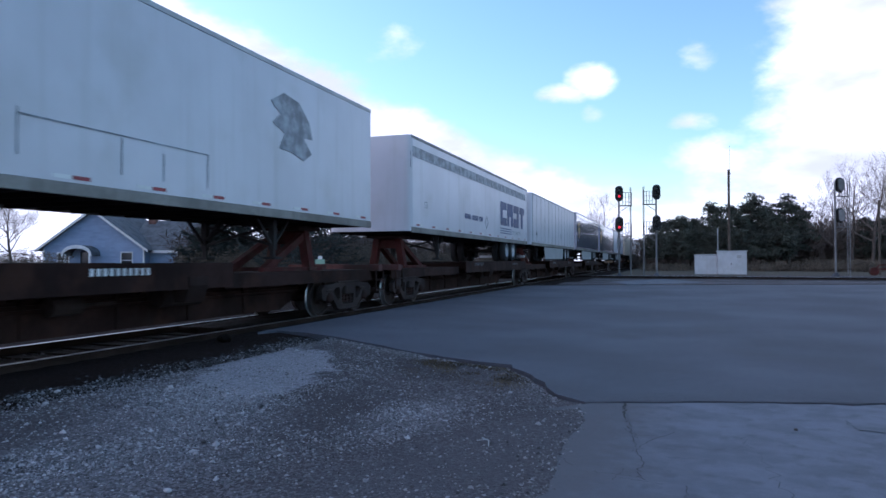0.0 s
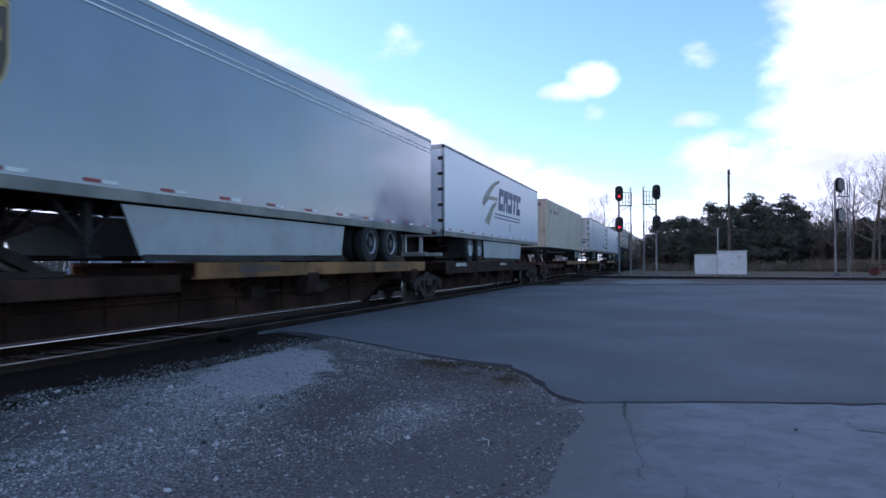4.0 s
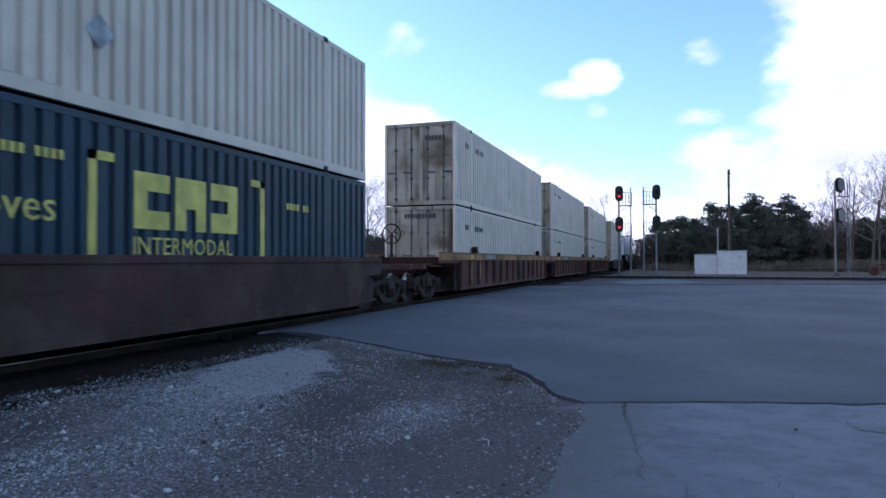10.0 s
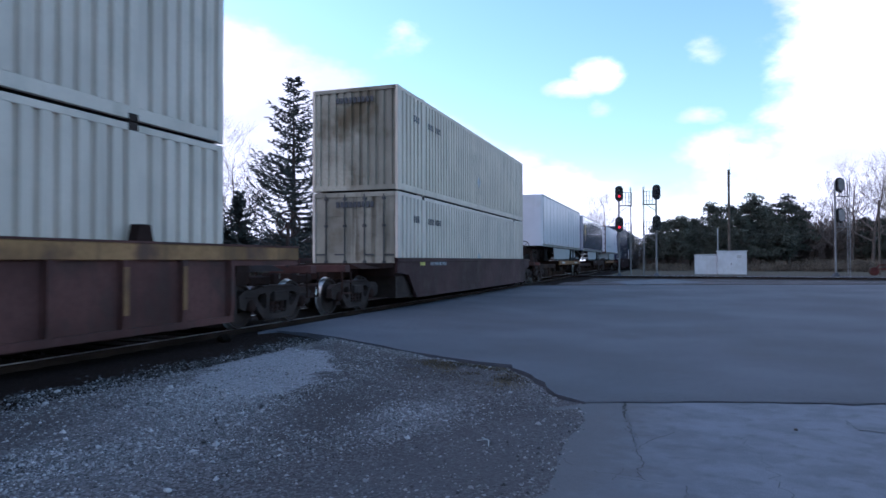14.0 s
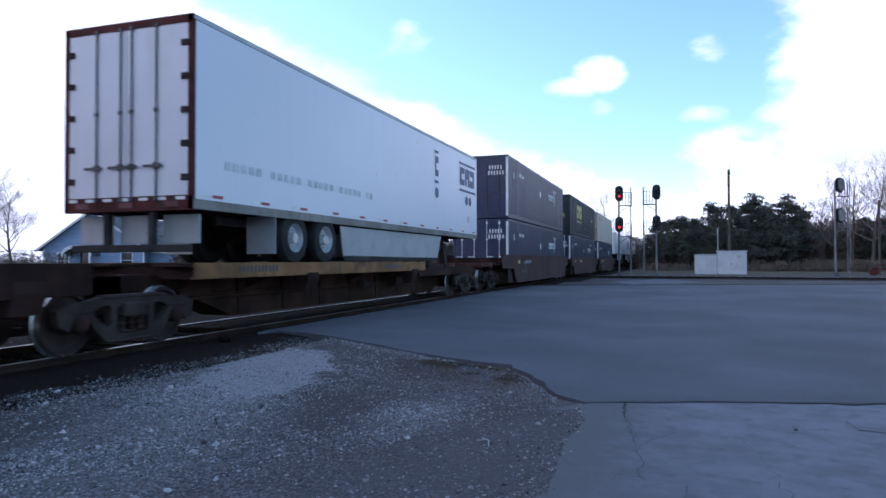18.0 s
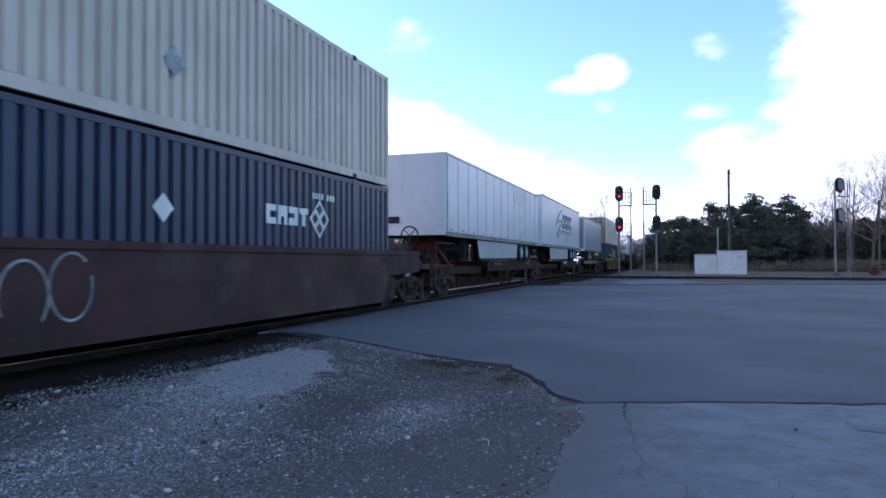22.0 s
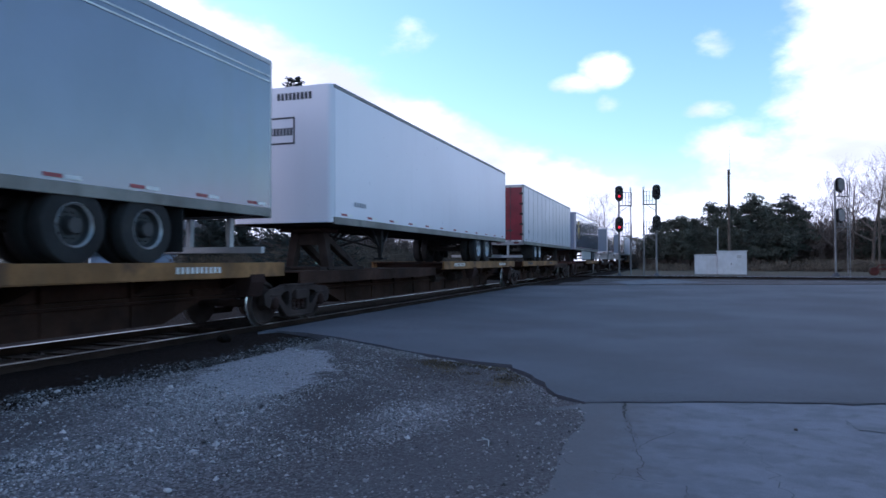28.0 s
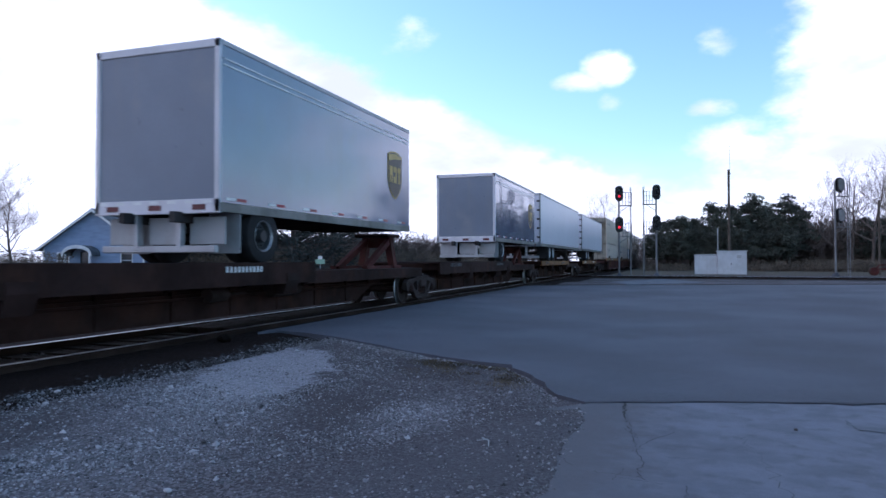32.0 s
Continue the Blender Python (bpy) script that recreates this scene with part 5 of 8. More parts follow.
def trailer(S, look_name, nose, length=CL, top=5.04, seams=0.0, skirt=False, doors="swing", door_mat=None, frame_mat=None, axles=2, logo=None, toprail=None, words="", tape=True, dull_wheels=False, lit_legs=False, pale_flaps=False):
    """A box van trailer. Its own y runs from the nose (0) to the doors (length); nose: the end of the train that the nose points to, F leads."""
    mat, word = PAINT[look_name]
    low, hw, deck = 2.05, NEAR, 1.19
    box = thing("semi_trailer", (words or word + " box van semi-trailer") + " on a wagon", "trailer", "road trailers")
    S_near = 1 if nose == "F" else -1          # the side of the trailer that faces the road
    door_mat, frame_mat, rail_mat = door_mat or mat, frame_mat or M_ALU, toprail or M_ALU

    def side(s):
        def build():
            g = Geo()
            x = s * hw
            inner = x - s * 0.03
            g.box(min(x, inner), max(x, inner), 0.05, length - 0.06, low + 0.16, top - 0.10)
            return g.mesh("side_wall", mat)
        return shared(("tside", look_name, s, round(length, 2), seams, top), build)
    for s in (-1, 1):
        q = part("side_wall", side(s), box)
        if seams:
            xs = s * hw
            post = shared(("seam", look_name, s, top, seams > 1), lambda: Geo().box(min(xs, xs + s * 0.007), max(xs, xs + s * 0.007), -0.03, 0.03, low + 0.16, top - 0.10, 0.002).mesh("seam_post", M_SEAM if seams > 1 else mat))
            for y in np.arange(seams, length - 0.3, seams):
                part("seam_post", post, q, at=pose(0, y, 0))
        x = s * (hw + 0.004)
        b = part("bottom_rail", shared(("tbot", s, round(length, 2)), lambda: Geo().box(min(x, x - s * 0.06), max(x, x - s * 0.06), 0.02, length - 0.02, low, low + 0.16, 0.008).mesh("bottom_rail", M_SILL)), box, "dull dirty aluminium bottom rail")
        part("top_rail", shared(("ttop", s, round(length, 2), top, rail_mat.name), lambda: Geo().box(min(x, x - s * 0.06), max(x, x - s * 0.06), 0.02, length - 0.02, top - 0.10, top, 0.015).mesh("top_rail", rail_mat)), box)
        if tape and s == S_near:
            n = 12 if length > 10 else 7
            z0 = low + (0.20 if tape != "rail" else 0.05)
            for k in range(n):
                yy = 0.35 + (length - 1.1) * k / (n - 1)
                xx = s * (hw + (0.004 if z0 > low + 0.16 else 0.009))
                for j, mt in ((0, M_REDTAPE), (1, M_WHITETAPE)):
                    gm = shared(("tape", j, s, tape), lambda: Geo().box(min(0, s * 0.004), max(0, s * 0.004), j * 0.29, j * 0.29 + 0.27, 0, 0.05).mesh("reflector", mt))
                    part("reflector", gm, b, at=pose(xx, yy, z0))
    part("roof", shared(("troof", round(length, 2), top), lambda: Geo().box(-hw + 0.05, hw - 0.05, 0.04, length - 0.04, top - 0.04, top - 0.012).mesh("roof", M_WHITE)), box)

    def nose_mesh():
        g = Geo()
        r = 0.16
        pts = [(-hw, 0.06)]
        for k in range(5):
            t = math.pi / 2 * k / 4
            pts.append((-hw + r - r * math.cos(t), r - r * math.sin(t) - 0.06))
        for k in range(5):
            t = math.pi / 2 * (1 - k / 4)
            pts.append((hw - r + r * math.cos(t), r - r * math.sin(t) - 0.06))
        pts += [(hw, 0.06)]
        g.prism(pts, "z", low + 0.04, top - 0.01)
        return g.mesh("nose_wall", mat, True)
    nw = part("nose_wall", shared(("nose", look_name, top), nose_mesh), box)
    if seams > 1:
        for s in (-1, 1):
            part("corner_post", shared(("cornerpost", s, top), lambda: Geo().box(s * hw - 0.02, s * hw + 0.02, 0.05, 0.13, low + 0.16, top - 0.10, 0.006).mesh("corner_post", M_SEAM)), nw, "stained corner post")
    part("connector_box", shared("gladhand", lambda: Geo().box(-0.75, -0.35, -0.13, -0.06, 2.5, 2.72, 0.02).mesh("connector_box", M_UNDER)), nw)
    part("floor", shared(("tfloor", round(length, 2)), lambda: floor_mesh(length, low, hw)), box, "dark floor underside")
    cross = shared("crossbar", lambda: Geo().box(-hw + 0.06, hw - 0.06, -0.03, 0.03, low - 0.01, low + 0.10).mesh("crossmember", M_UNDER))
    for y in np.arange(0.5, length - 0.3, 0.6):
        part("crossmember", cross, box, at=pose(0, y, 0))

    # doors
    L = length
    fr = part("door_frame", shared(("dframe", top, frame_mat.name, round(L, 2)), lambda: Geo().box(-hw, hw, L - 0.08, L, low - 0.02, low + 0.22, 0.01).box(-hw, hw, L - 0.08, L, top - 0.14, top, 0.01).box(-hw, -hw + 0.10, L - 0.08, L, low, top, 0.01).box(hw - 0.10, hw, L - 0.08, L, low, top, 0.01).mesh("door_frame", frame_mat)), box)
    if doors == "swing":
        for s in (-1, 1):
            dm = part("door", shared(("tdoor", s, top, door_mat.name, round(L, 2)), lambda: Geo().box(min(s * 0.006, s * (hw - 0.10)), max(s * 0.006, s * (hw - 0.10)), L - 0.06, L - 0.012, low + 0.22, top - 0.14, 0.004).mesh("door", door_mat)), box)
            for rx in (0.11, 0.60):
                part("lock_rod", shared(("trod", top), lambda: rod_mesh(low + 0.15, top - 0.1)), dm, at=pose(s * rx, L + 0.012, 0))
            for hz in np.linspace(low + 0.5, top - 0.45, 5):
                part("hinge", shared("hinge", lambda: Geo().box(-0.09, 0.09, -0.012, 0.016, -0.05, 0.05, 0.004).mesh("hinge", M_IRON)), dm, at=pose(s * (hw - 0.13), L, hz))
    else:
        dm = part("roll_door", shared(("rdoor", top, round(L, 2)), lambda: roll_mesh(L, low, top, hw)), box, "plain grey roll-up door")
    lamp = shared("rlamp", lambda: Geo().box(-0.13, 0.13, 0, 0.012, 0, 0.09, 0.003).mesh("rear_lamp", M_REDLAMP))
    for lx in (-0.9, 0.0, 0.9):
        part("rear_lamp", lamp, fr, at=pose(lx, L, low + 0.04))
    tapes = shared("endtape", lambda: Geo().box(0, 0.17, 0, 0.004, 0, 0.05).mesh("reflector", M_WHITETAPE))
    for k in range(7):
        part("reflector", tapes, fr, at=pose(-1.15 + 0.36 * k, L, low + 0.15))

    if pale_flaps:
        for lx in (-0.86, 0.0, 0.86):
            part("rear_panel", shared(("rear_panel", round(L, 2)), lambda: Geo().box(-0.36, 0.36, L - 0.30, L - 0.27, 1.52, low - 0.06, 0.008).mesh("rear_panel", M_SKIRT)), box, "pale hanging panel under the doors", pose(lx, 0, 0))

    def guard():
        g = Geo()
        for s in (-1, 1):
            g.box(s * 0.45 - 0.05, s * 0.45 + 0.05, L - 0.16, L - 0.04, 1.42, low, 0.01)
        g.box(-1.18, 1.18, L - 0.16, L - 0.05, 1.38, 1.50, 0.012)
        return g.mesh("underride_guard", M_UNDER if frame_mat is M_RUSTRED else M_ALU)
    part("underride_guard", shared(("guard", round(L, 2), frame_mat.name), guard), box, "steel underride guard")
    bogie(box, L - (4.35 if axles == 2 else 1.35), axles, deck, look_name in ("grey", "pale") or dull_wheels, pale_flaps)

    def leg(s):
        g = Geo()
        g.box(-0.065, 0.065, -0.065, 0.065, 1.45, low, 0.01)
        g.box(-0.045, 0.045, -0.045, 0.045, 1.32, 1.47, 0.008)
        g.box(-0.14, 0.14, -0.14, 0.14, 1.27, 1.32, 0.01)
        for d in (-1, 1):
            g.beam((0, 0, 1.52), (0, d * 0.55, low), 0.05)
            g.beam((0, 0, 1.62), (-s * 0.5, d * 0.2, low), 0.04)
        return g.mesh("landing_leg", M_LITLEG if lit_legs else M_UNDER)
    if length > 10:
        for s in (-1, 1):
            part("landing_leg", shared(("leg", s, lit_legs), lambda: leg(s)), box, "raised landing leg with braces", pose(s * 0.80, 3.6, 0))
        part("leg_brace", shared("leg_brace", lambda: Geo().beam((-0.8, 3.6, 1.95), (0.8, 3.6, 1.55), 0.05).beam((-0.8, 3.6, 1.55), (0.8, 3.6, 1.95), 0.05).mesh("leg_brace", M_UNDER)), box)
    if skirt:
        sk, se = skirt if isinstance(skirt, tuple) else (3.8, 5.7) if look_name == "grey" else (4.0, 5.1)
        for s in (-1, 1):
            x = s * (hw - 0.09)
            part("side_skirt", shared(("skirt", s, round(length, 2), sk), lambda: Geo().prism([(sk, low - 0.03), (L - se, low - 0.03), (L - se - 0.15, 1.36), (sk + 0.35, 1.32)], "x", x - 0.012, x + 0.012).mesh("side_skirt", M_SKIRT)), box, "scuffed white plastic side skirt")
            part("skirt_edge", shared(("skedge", s, round(length, 2), sk), lambda: Geo().box(x - 0.014, x + 0.014, sk + 0.4, L - se - 0.2, 1.24, 1.335, 0.004).mesh("skirt_edge", M_UNDER)), box)
    if logo:
        logo(box, S_near, length, top)
    # the trailer's own nose end may trail
    MOVERS.append((box, S if nose == "F" else S + length, nose == "B"))
    return box


def floor_mesh(length, low, hw):
    g = Geo()
    g.box(-hw + 0.07, hw - 0.07, 0.1, length - 0.1, low + 0.10, low + 0.15)
    return g.mesh("floor", M_UNDER)


def rod_mesh(z0, z1):
    g = Geo().tube((0, 0, z0), (0, 0, z1), 0.014, n=6)
    g.box(-0.05, 0.05, -0.012, 0.02, z0 + 0.50, z0 + 0.60)
    g.box(-0.12, 0.24, 0.0, 0.02, z0 + 0.53, z0 + 0.57)
    for z in (z0, z1 - 0.06, (z0 + z1) / 2):
        g.box(-0.035, 0.035, -0.012, 0.018, z, z + 0.06)
    return g.mesh("lock_rod", M_ROD)


def roll_mesh(L, low, top, hw):
    g = Geo()
    n = 1
    z0, z1 = low + 0.22, top - 0.14
    for k in range(n):
        a, b = z0 + (z1 - z0) * k / n, z0 + (z1 - z0) * (k + 1) / n
        g.box(-hw + 0.10, hw - 0.10, L - 0.06, L - 0.025, a + 0.003, b - 0.003, 0.003)
    return g.mesh("roll_door", M_GREYDOOR)


class Side:
    """Marks on a trailer's near side, placed by metres from the leading end, whichever way the trailer stands."""

    def __init__(self, box, s, length, top):
        self.box, self.s, self.L, self.top = box, s, length, top
        self.x = NEAR + 0.008

    def flat(self, name, outlines, material, label=""):
        g = Geo()
        for pts in outlines:
            if self.s > 0:
                g.prism([(y, z) for y, z in pts], "x", self.x, self.x + 0.004)
            else:
                g.prism([(self.L - y, z) for y, z in pts], "x", -self.x - 0.004, -self.x)
        part(name, g.mesh(name, material), self.box, label)

    def rect(self, name, rects, material, label=""):
        self.flat(name, [[(a, c), (b, c), (b, d), (a, d)] for a, b, c, d in rects], material, label)

    def bars(self, y, z, n, w, h, material, gap=0.35):
        p = w * (1 + gap)
        self.rect("lettering", [(y + i * p, y + i * p + 0.62 * p, z, z + h) for i in range(n) if i % 6 != 5], material)

    def blocks(self, y, z, n, w, h, material, slant=0.0):
        """Heavy notched slabs in a row."""
        for i in range(n):
            a = y + i * w * 1.12
            self.flat("logo_block", [slab(i, a, z, w, h, slant)], material)

    def ring(self, y, z, r0, r1, material, squash=1.0, a0=0.0, a1=360.0, n=28):
        outs = []
        for i in range(n):
            p, q = radians(a0 + (a1 - a0) * i / n), radians(a0 + (a1 - a0) * (i + 1) / n)
            outs.append([(y + squash * r0 * math.cos(p), z + r0 * math.sin(p)), (y + squash * r1 * math.cos(p), z + r1 * math.sin(p)), (y + squash * r1 * math.cos(q), z + r1 * math.sin(q)), (y + squash * r0 * math.cos(q), z + r0 * math.sin(q))])
        self.flat("logo_ring", outs, material)

    def diamond(self, y, z, r, material):
        self.ring(y, z, r * 0.75, r, material, n=4)

    def words(self, text, y, z, size, material):
        """Raised lettering that reads along the leading side."""
        cu = bpy.data.curves.new("lettering", "FONT")
        cu.body, cu.size, cu.extrude, cu.resolution_u = text, size, 0.0, 2
        ob = bpy.data.objects.new("lettering", cu)
        me = bpy.data.meshes.new_from_object(ob)
        bpy.data.objects.remove(ob)
        me.materials.clear()
        me.materials.append(material)
        at = pose(self.x + 0.003, y, z, 90, 0, 90) if self.s > 0 else pose(-self.x - 0.003, self.L - y, z, 90, 0, -90)
        part("lettering", me, self.box, at=at)


def shield(d, y, z, h):
    """A plain brown crest with a golden cap and rim."""
    w = h * 0.40

    def crest(k):
        side = [(w, 0.46), (w, -0.06), (w * 0.9, -0.22), (w * 0.68, -0.36), (w * 0.36, -0.46)]
        ring = [(0.0, 0.54), (w * 0.5, 0.52), *side, (0.0, -0.52)]
        return [(y + a * k, z + b * h * k) for a, b in ring] + [(y - a * k, z + b * h * k) for a, b in ring[-2:0:-1]]
    d.flat("shield_rim", [crest(1.0)], M_GOLD)
    d.x += 0.004
    d.flat("shield", [crest(0.95)], M_BROWNINK, "brown shield emblem")
    d.x += 0.004
    d.flat("shield_top", [[(y - w * 0.88, z + h * 0.30), (y - w * 0.2, z + h * 0.36), (y + w * 0.88, z + h * 0.40), (y + w * 0.88, z + h * 0.44), (y, z + h * 0.49), (y - w * 0.88, z + h * 0.44)]], M_GOLD)
    for i, k in enumerate((-0.56, 0.0, 0.56)):
        d.flat("shield_mark", [slab(i + 1, y + k * w - w * 0.2, z - h * 0.16, w * 0.42, h * 0.36)], M_GOLD)
    d.x -= 0.008


def logo_shield(where):
    def draw(box, s, L, top):
        d = Side(box, s, L, top)
        shield(d, where if where > 0 else L + where, 3.57 if L > 10 else 3.5, 1.25 if L > 10 else 1.2)
        d.rect("stripe", [(0.1, L - 0.1, top - 0.43, top - 0.40), (0.1, L - 0.1, top - 0.33, top - 0.30)], M_WHITETAPE, "thin white double stripe")
        if L > 10:
            d.words("53", (where + 0.2 if where > 0 else 1.2) - 1.0, 2.75, 0.30, M_FADED)
    return draw


def logo_band(box, s, L, top):
    d = Side(box, s, L, top)
    d.rect("stripe", [(0.05, L - 0.5, top - 0.62, top - 0.32)], M_FADED, "grey band under the roof")
    d.blocks(10.5, 2.78, 4, 1.12, 1.02, M_BLUEINK)
    d.rect("underline", [(10.5, 12.6, 2.62 - 0.1 * k, 2.66 - 0.1 * k) for k in range(3)], M_BLUEINK)
    # the same band and emblem on the nose
    strip(box, "stripe", [(-1.27, 1.27, -0.006, -0.001, top - 0.95, top - 0.48)], M_FADED, "grey band on the nose")
    for i in range(4):
        x = -1.02 + 0.34 * i
        strip(box, "emblem_letter", [(x, x + 0.27, -0.011, -0.007, top - 0.60, top - 0.55), (x, x + 0.27, -0.011, -0.007, top - 0.86, top - 0.81), (x, x + 0.05, -0.011, -0.007, top - 0.81, top - 0.60)], M_INK)
    strip(box, "emblem_disc", [(-0.42, -0.2, -0.011, -0.007, top - 0.46, top - 0.28)], M_FADED)
    strip(box, "lettering", [(1.16, 1.24, -0.011, -0.007, top - 0.45 - 0.2 * i, top - 0.31 - 0.2 * i) for i in range(5)], M_INK)
    d.words("VAN EXPEDITED", 12.75, 2.45, 0.24, M_FADED)
    d.bars(5.2, 2.75, 15, 0.12, 0.18, M_BLUEINK)
    d.diamond(8.2, 2.75, 0.26, M_FADED)
    d.words("53", 1.0, 2.8, 0.30, M_FADED)


def logo_winged(box, s, L, top):
    d = Side(box, s, L, top)
    y, z = 6.2, 3.5
    d.flat("wing", [[(y - 1.55, z - 0.02), (y - 1.3, z + 0.25), (y - 0.6, z + 0.66), (y + 0.3, z + 0.98), (y + 1.2, z + 1.16), (y + 1.25, z + 1.06), (y + 0.5, z + 0.86), (y - 0.2, z + 0.54), (y - 0.5, z + 0.36), (y + 0.95, z + 0.40), (y + 0.9, z + 0.26), (y - 0.6, z + 0.20), (y - 1.35, z - 0.12)],
                    [(y - 1.15, z - 0.70), (y - 0.2, z - 0.06), (y + 0.7, z + 0.24), (y + 0.76, z + 0.12), (y + 0.15, z - 0.16), (y - 0.55, z - 0.84)]], M_WING, "grey golden winged emblem")
    d.blocks(y + 1.0, z - 0.12, 5, 0.78, 0.95, M_BLUEINK, slant=0.25)
    d.rect("underline", [(y + 0.4, y + 5.4, z - 0.34, z - 0.28), (y + 0.3, y + 5.3, z - 0.48, z - 0.43)], M_BLUEINK)
    d.diamond(y + 3.2, 2.7, 0.22, M_FADED)


def logo_rings(box, s, L, top):
    d = Side(box, s, L, top)
    y = L - 2.9
    d.ring(y, 3.92, 0.22, 0.36, M_FADED, 1.7, 30, 330)
    d.rect("logo_bar", [(y + 0.1, y + 0.6, 3.84, 3.96)], M_FADED)
    d.ring(y + 1.3, 3.95, 0.22, 0.36, M_FADED, 1.55)
    d.words("TRANSPORTATION SERVICES", y - 1.5, 3.0, 0.30, M_BLUEINK)
    d.bars(y - 0.5, 2.72, 8, 0.14, 0.14, M_GHOST)
    d.rect("scuff", [(y + 1.6, y + 1.64, 2.35, 2.75)], M_INK)


def logo_discs(box, s, L, top):
    d = Side(box, s, L, top)
    for y, w in ((L - 4.8, 0.30), (L - 2.2, 0.55)):
        d.blocks(y, 3.9, 1 if w < 0.5 else 3, w, 0.62, M_BLUEINK)
        d.rect("rule", [(y - 0.05, y + w * (1 if w < 0.5 else 3.5), 3.68, 3.76), (y - 0.05, y + w * (1 if w < 0.5 else 3.5), 4.62, 4.70)], M_BLUEINK)
        for k in range(1 if w < 0.5 else 2):
            d.ring(y + 0.8 + 0.42 * k if w > 0.5 else y + 0.15, 3.38, 0.0, 0.17, M_BLUEINK, n=16)
    d.words("53'", L - 1.35, 2.62, 0.30, M_INK)
    d.bars(0.8, 2.75, 26, 0.12, 0.14, M_GHOST, 0.9)


def logo_faded(box, s, L, top):
    d = Side(box, s, L, top)
    d.bars(L - 6.2, 3.9, 6, 0.42, 0.75, M_GHOST, 0.45)
    d.diamond(L - 7.4, 2.7, 0.24, M_FADED)


def logo_patch(box, s, L, top):
    d = Side(box, s, L, top)
    y = L - 3.9
    d.flat("old_emblem", [[(y - 0.55, 4.22), (y - 0.1, 4.45), (y + 0.45, 4.38), (y + 0.85, 4.05), (y + 0.98, 3.72), (y + 0.62, 3.70), (y + 0.95, 3.42), (y + 0.62, 3.24), (y + 0.15, 3.36), (y - 0.28, 3.36), (y - 0.05, 3.68), (y - 0.5, 3.82), (y - 0.22, 4.02)]], M_FADED, "grey ghost of a removed emblem")
    d.rect("tape_outline", [(6.55, 6.57, 2.45, 3.0), (6.57, 9.9, 2.92, 2.94), (8.1, 8.12, 2.4, 2.9), (9.9, 9.92, 2.4, 2.94), (8.9, 8.92, 2.4, 2.8)], M_FADED, "faint grey outline left by tape")


def logo_diamond(box, s, L, top):
    d = Side(box, s, L, top)
    d.diamond(9.6, 2.75, 0.24, M_FADED)
    d.bars(1.0, 2.6, 3, 0.1, 0.2, M_FADED)


def logo_dull(box, s, L, top):
    """Number bars at the nose and on a door."""
    d = Side(box, s, L, top)
    d.bars(12.2, 2.56, 11, 0.1, 0.2, M_INK)
    d.bars(13.9, 2.5, 2, 0.12, 0.2, M_INK)
    strip(box, "lettering", [(-1.02 + 0.1 * i, -0.95 + 0.1 * i, L - 0.012, L - 0.008, 3.02, 3.18) for i in range(4)] + [(-1.05 + 0.085 * i, -0.99 + 0.085 * i, L - 0.012, L - 0.008, 2.80, 2.94) for i in range(6)], M_INK)


def logo_nose(box, s, L, top):
    """Number bars and a framed notice on the leading end."""
    d = Side(box, s, L, top)
    d.bars(1.0, 2.5, 6, 0.1, 0.1, M_FADED)
    strip(box, "notice_frame", [(-0.55, 0.35, -0.068, -0.063, 3.85, 3.89), (-0.55, 0.35, -0.068, -0.063, 4.42, 4.46), (-0.55, -0.51, -0.068, -0.063, 3.85, 4.46), (0.31, 0.35, -0.068, -0.063, 3.85, 4.46)], M_INK, "dark framed notice")
    strip(box, "lettering", [(-0.45 + 0.085 * i, -0.39 + 0.085 * i, -0.068, -0.063, 4.05, 4.22) for i in range(9)] + [(-0.1 + 0.1 * i, -0.03 + 0.1 * i, -0.068, -0.063, 4.84, 5.0) for i in range(9)], M_INK)


def chassis_container(S):
    """A container on a skeleton road chassis."""
    ch = thing("container_chassis", "black skeleton road chassis under a container", "trailer", "road trailers")
    for s in (-1, 1):
        part("chassis_beam", Geo().box(s * 0.5 - 0.06, s * 0.5 + 0.06, 0.1, CL - 0.1, 1.72, 2.0, 0.01).mesh("chassis_beam", M_UNDER), ch)
    cross = Geo().box(-1.2, 1.2, -0.06, 0.06, 1.86, 2.02).mesh("crossmember", M_UNDER)
    for y in np.arange(0.3, CL, 1.05):
        part("crossmember", cross, ch, at=pose(0, y, 0))
    for s in (-1, 1):
        lm = Geo()
        lm.box(s * 0.62 - 0.06, s * 0.62 + 0.06, 2.9, 3.02, 1.4, 1.9, 0.008)
        lm.beam((s * 0.62, 2.96, 1.45), (s * 0.55, 4.1, 1.9), 0.06)
        part("landing_gear", lm.mesh("landing_gear", M_UNDER), ch)
    strip(ch, "reflector", [(0.57, 0.575, y, y + 0.25, 1.80, 1.87) for y in np.arange(1, CL - 1, 1.1)], M_WHITETAPE)
    bogie(ch, CL - 3.3, 2, 1.19)
    MOVERS.append((ch, S, False))
    container(S, 2.03, "cream", "wall", False, logo_chassis, True)


def logo_chassis(box, H, L):
    bars(box, 1.25, H - 0.75, 3, 0.11, 0.20, M_INK)
    bars(box, 2.5, H - 0.75, 10, 0.13, 0.20, M_INK)
    Side(box, 1, L, H).words("53", 0.55, 0.5, 0.32, M_INK)
    strip(box, "placard", [(XS, XS + 0.004, 1.55, 1.8, 0.4, 0.55)], M_YELLOWINK)
    diamond(box, L * 0.57, 0.85, 0.24, M_FADED)
    strip(box, "end_mark", [(-0.2 + 0.13 * i, -0.11 + 0.13 * i, -0.016, 0.0, 2.45, 2.6) for i in range(9)], M_INK)


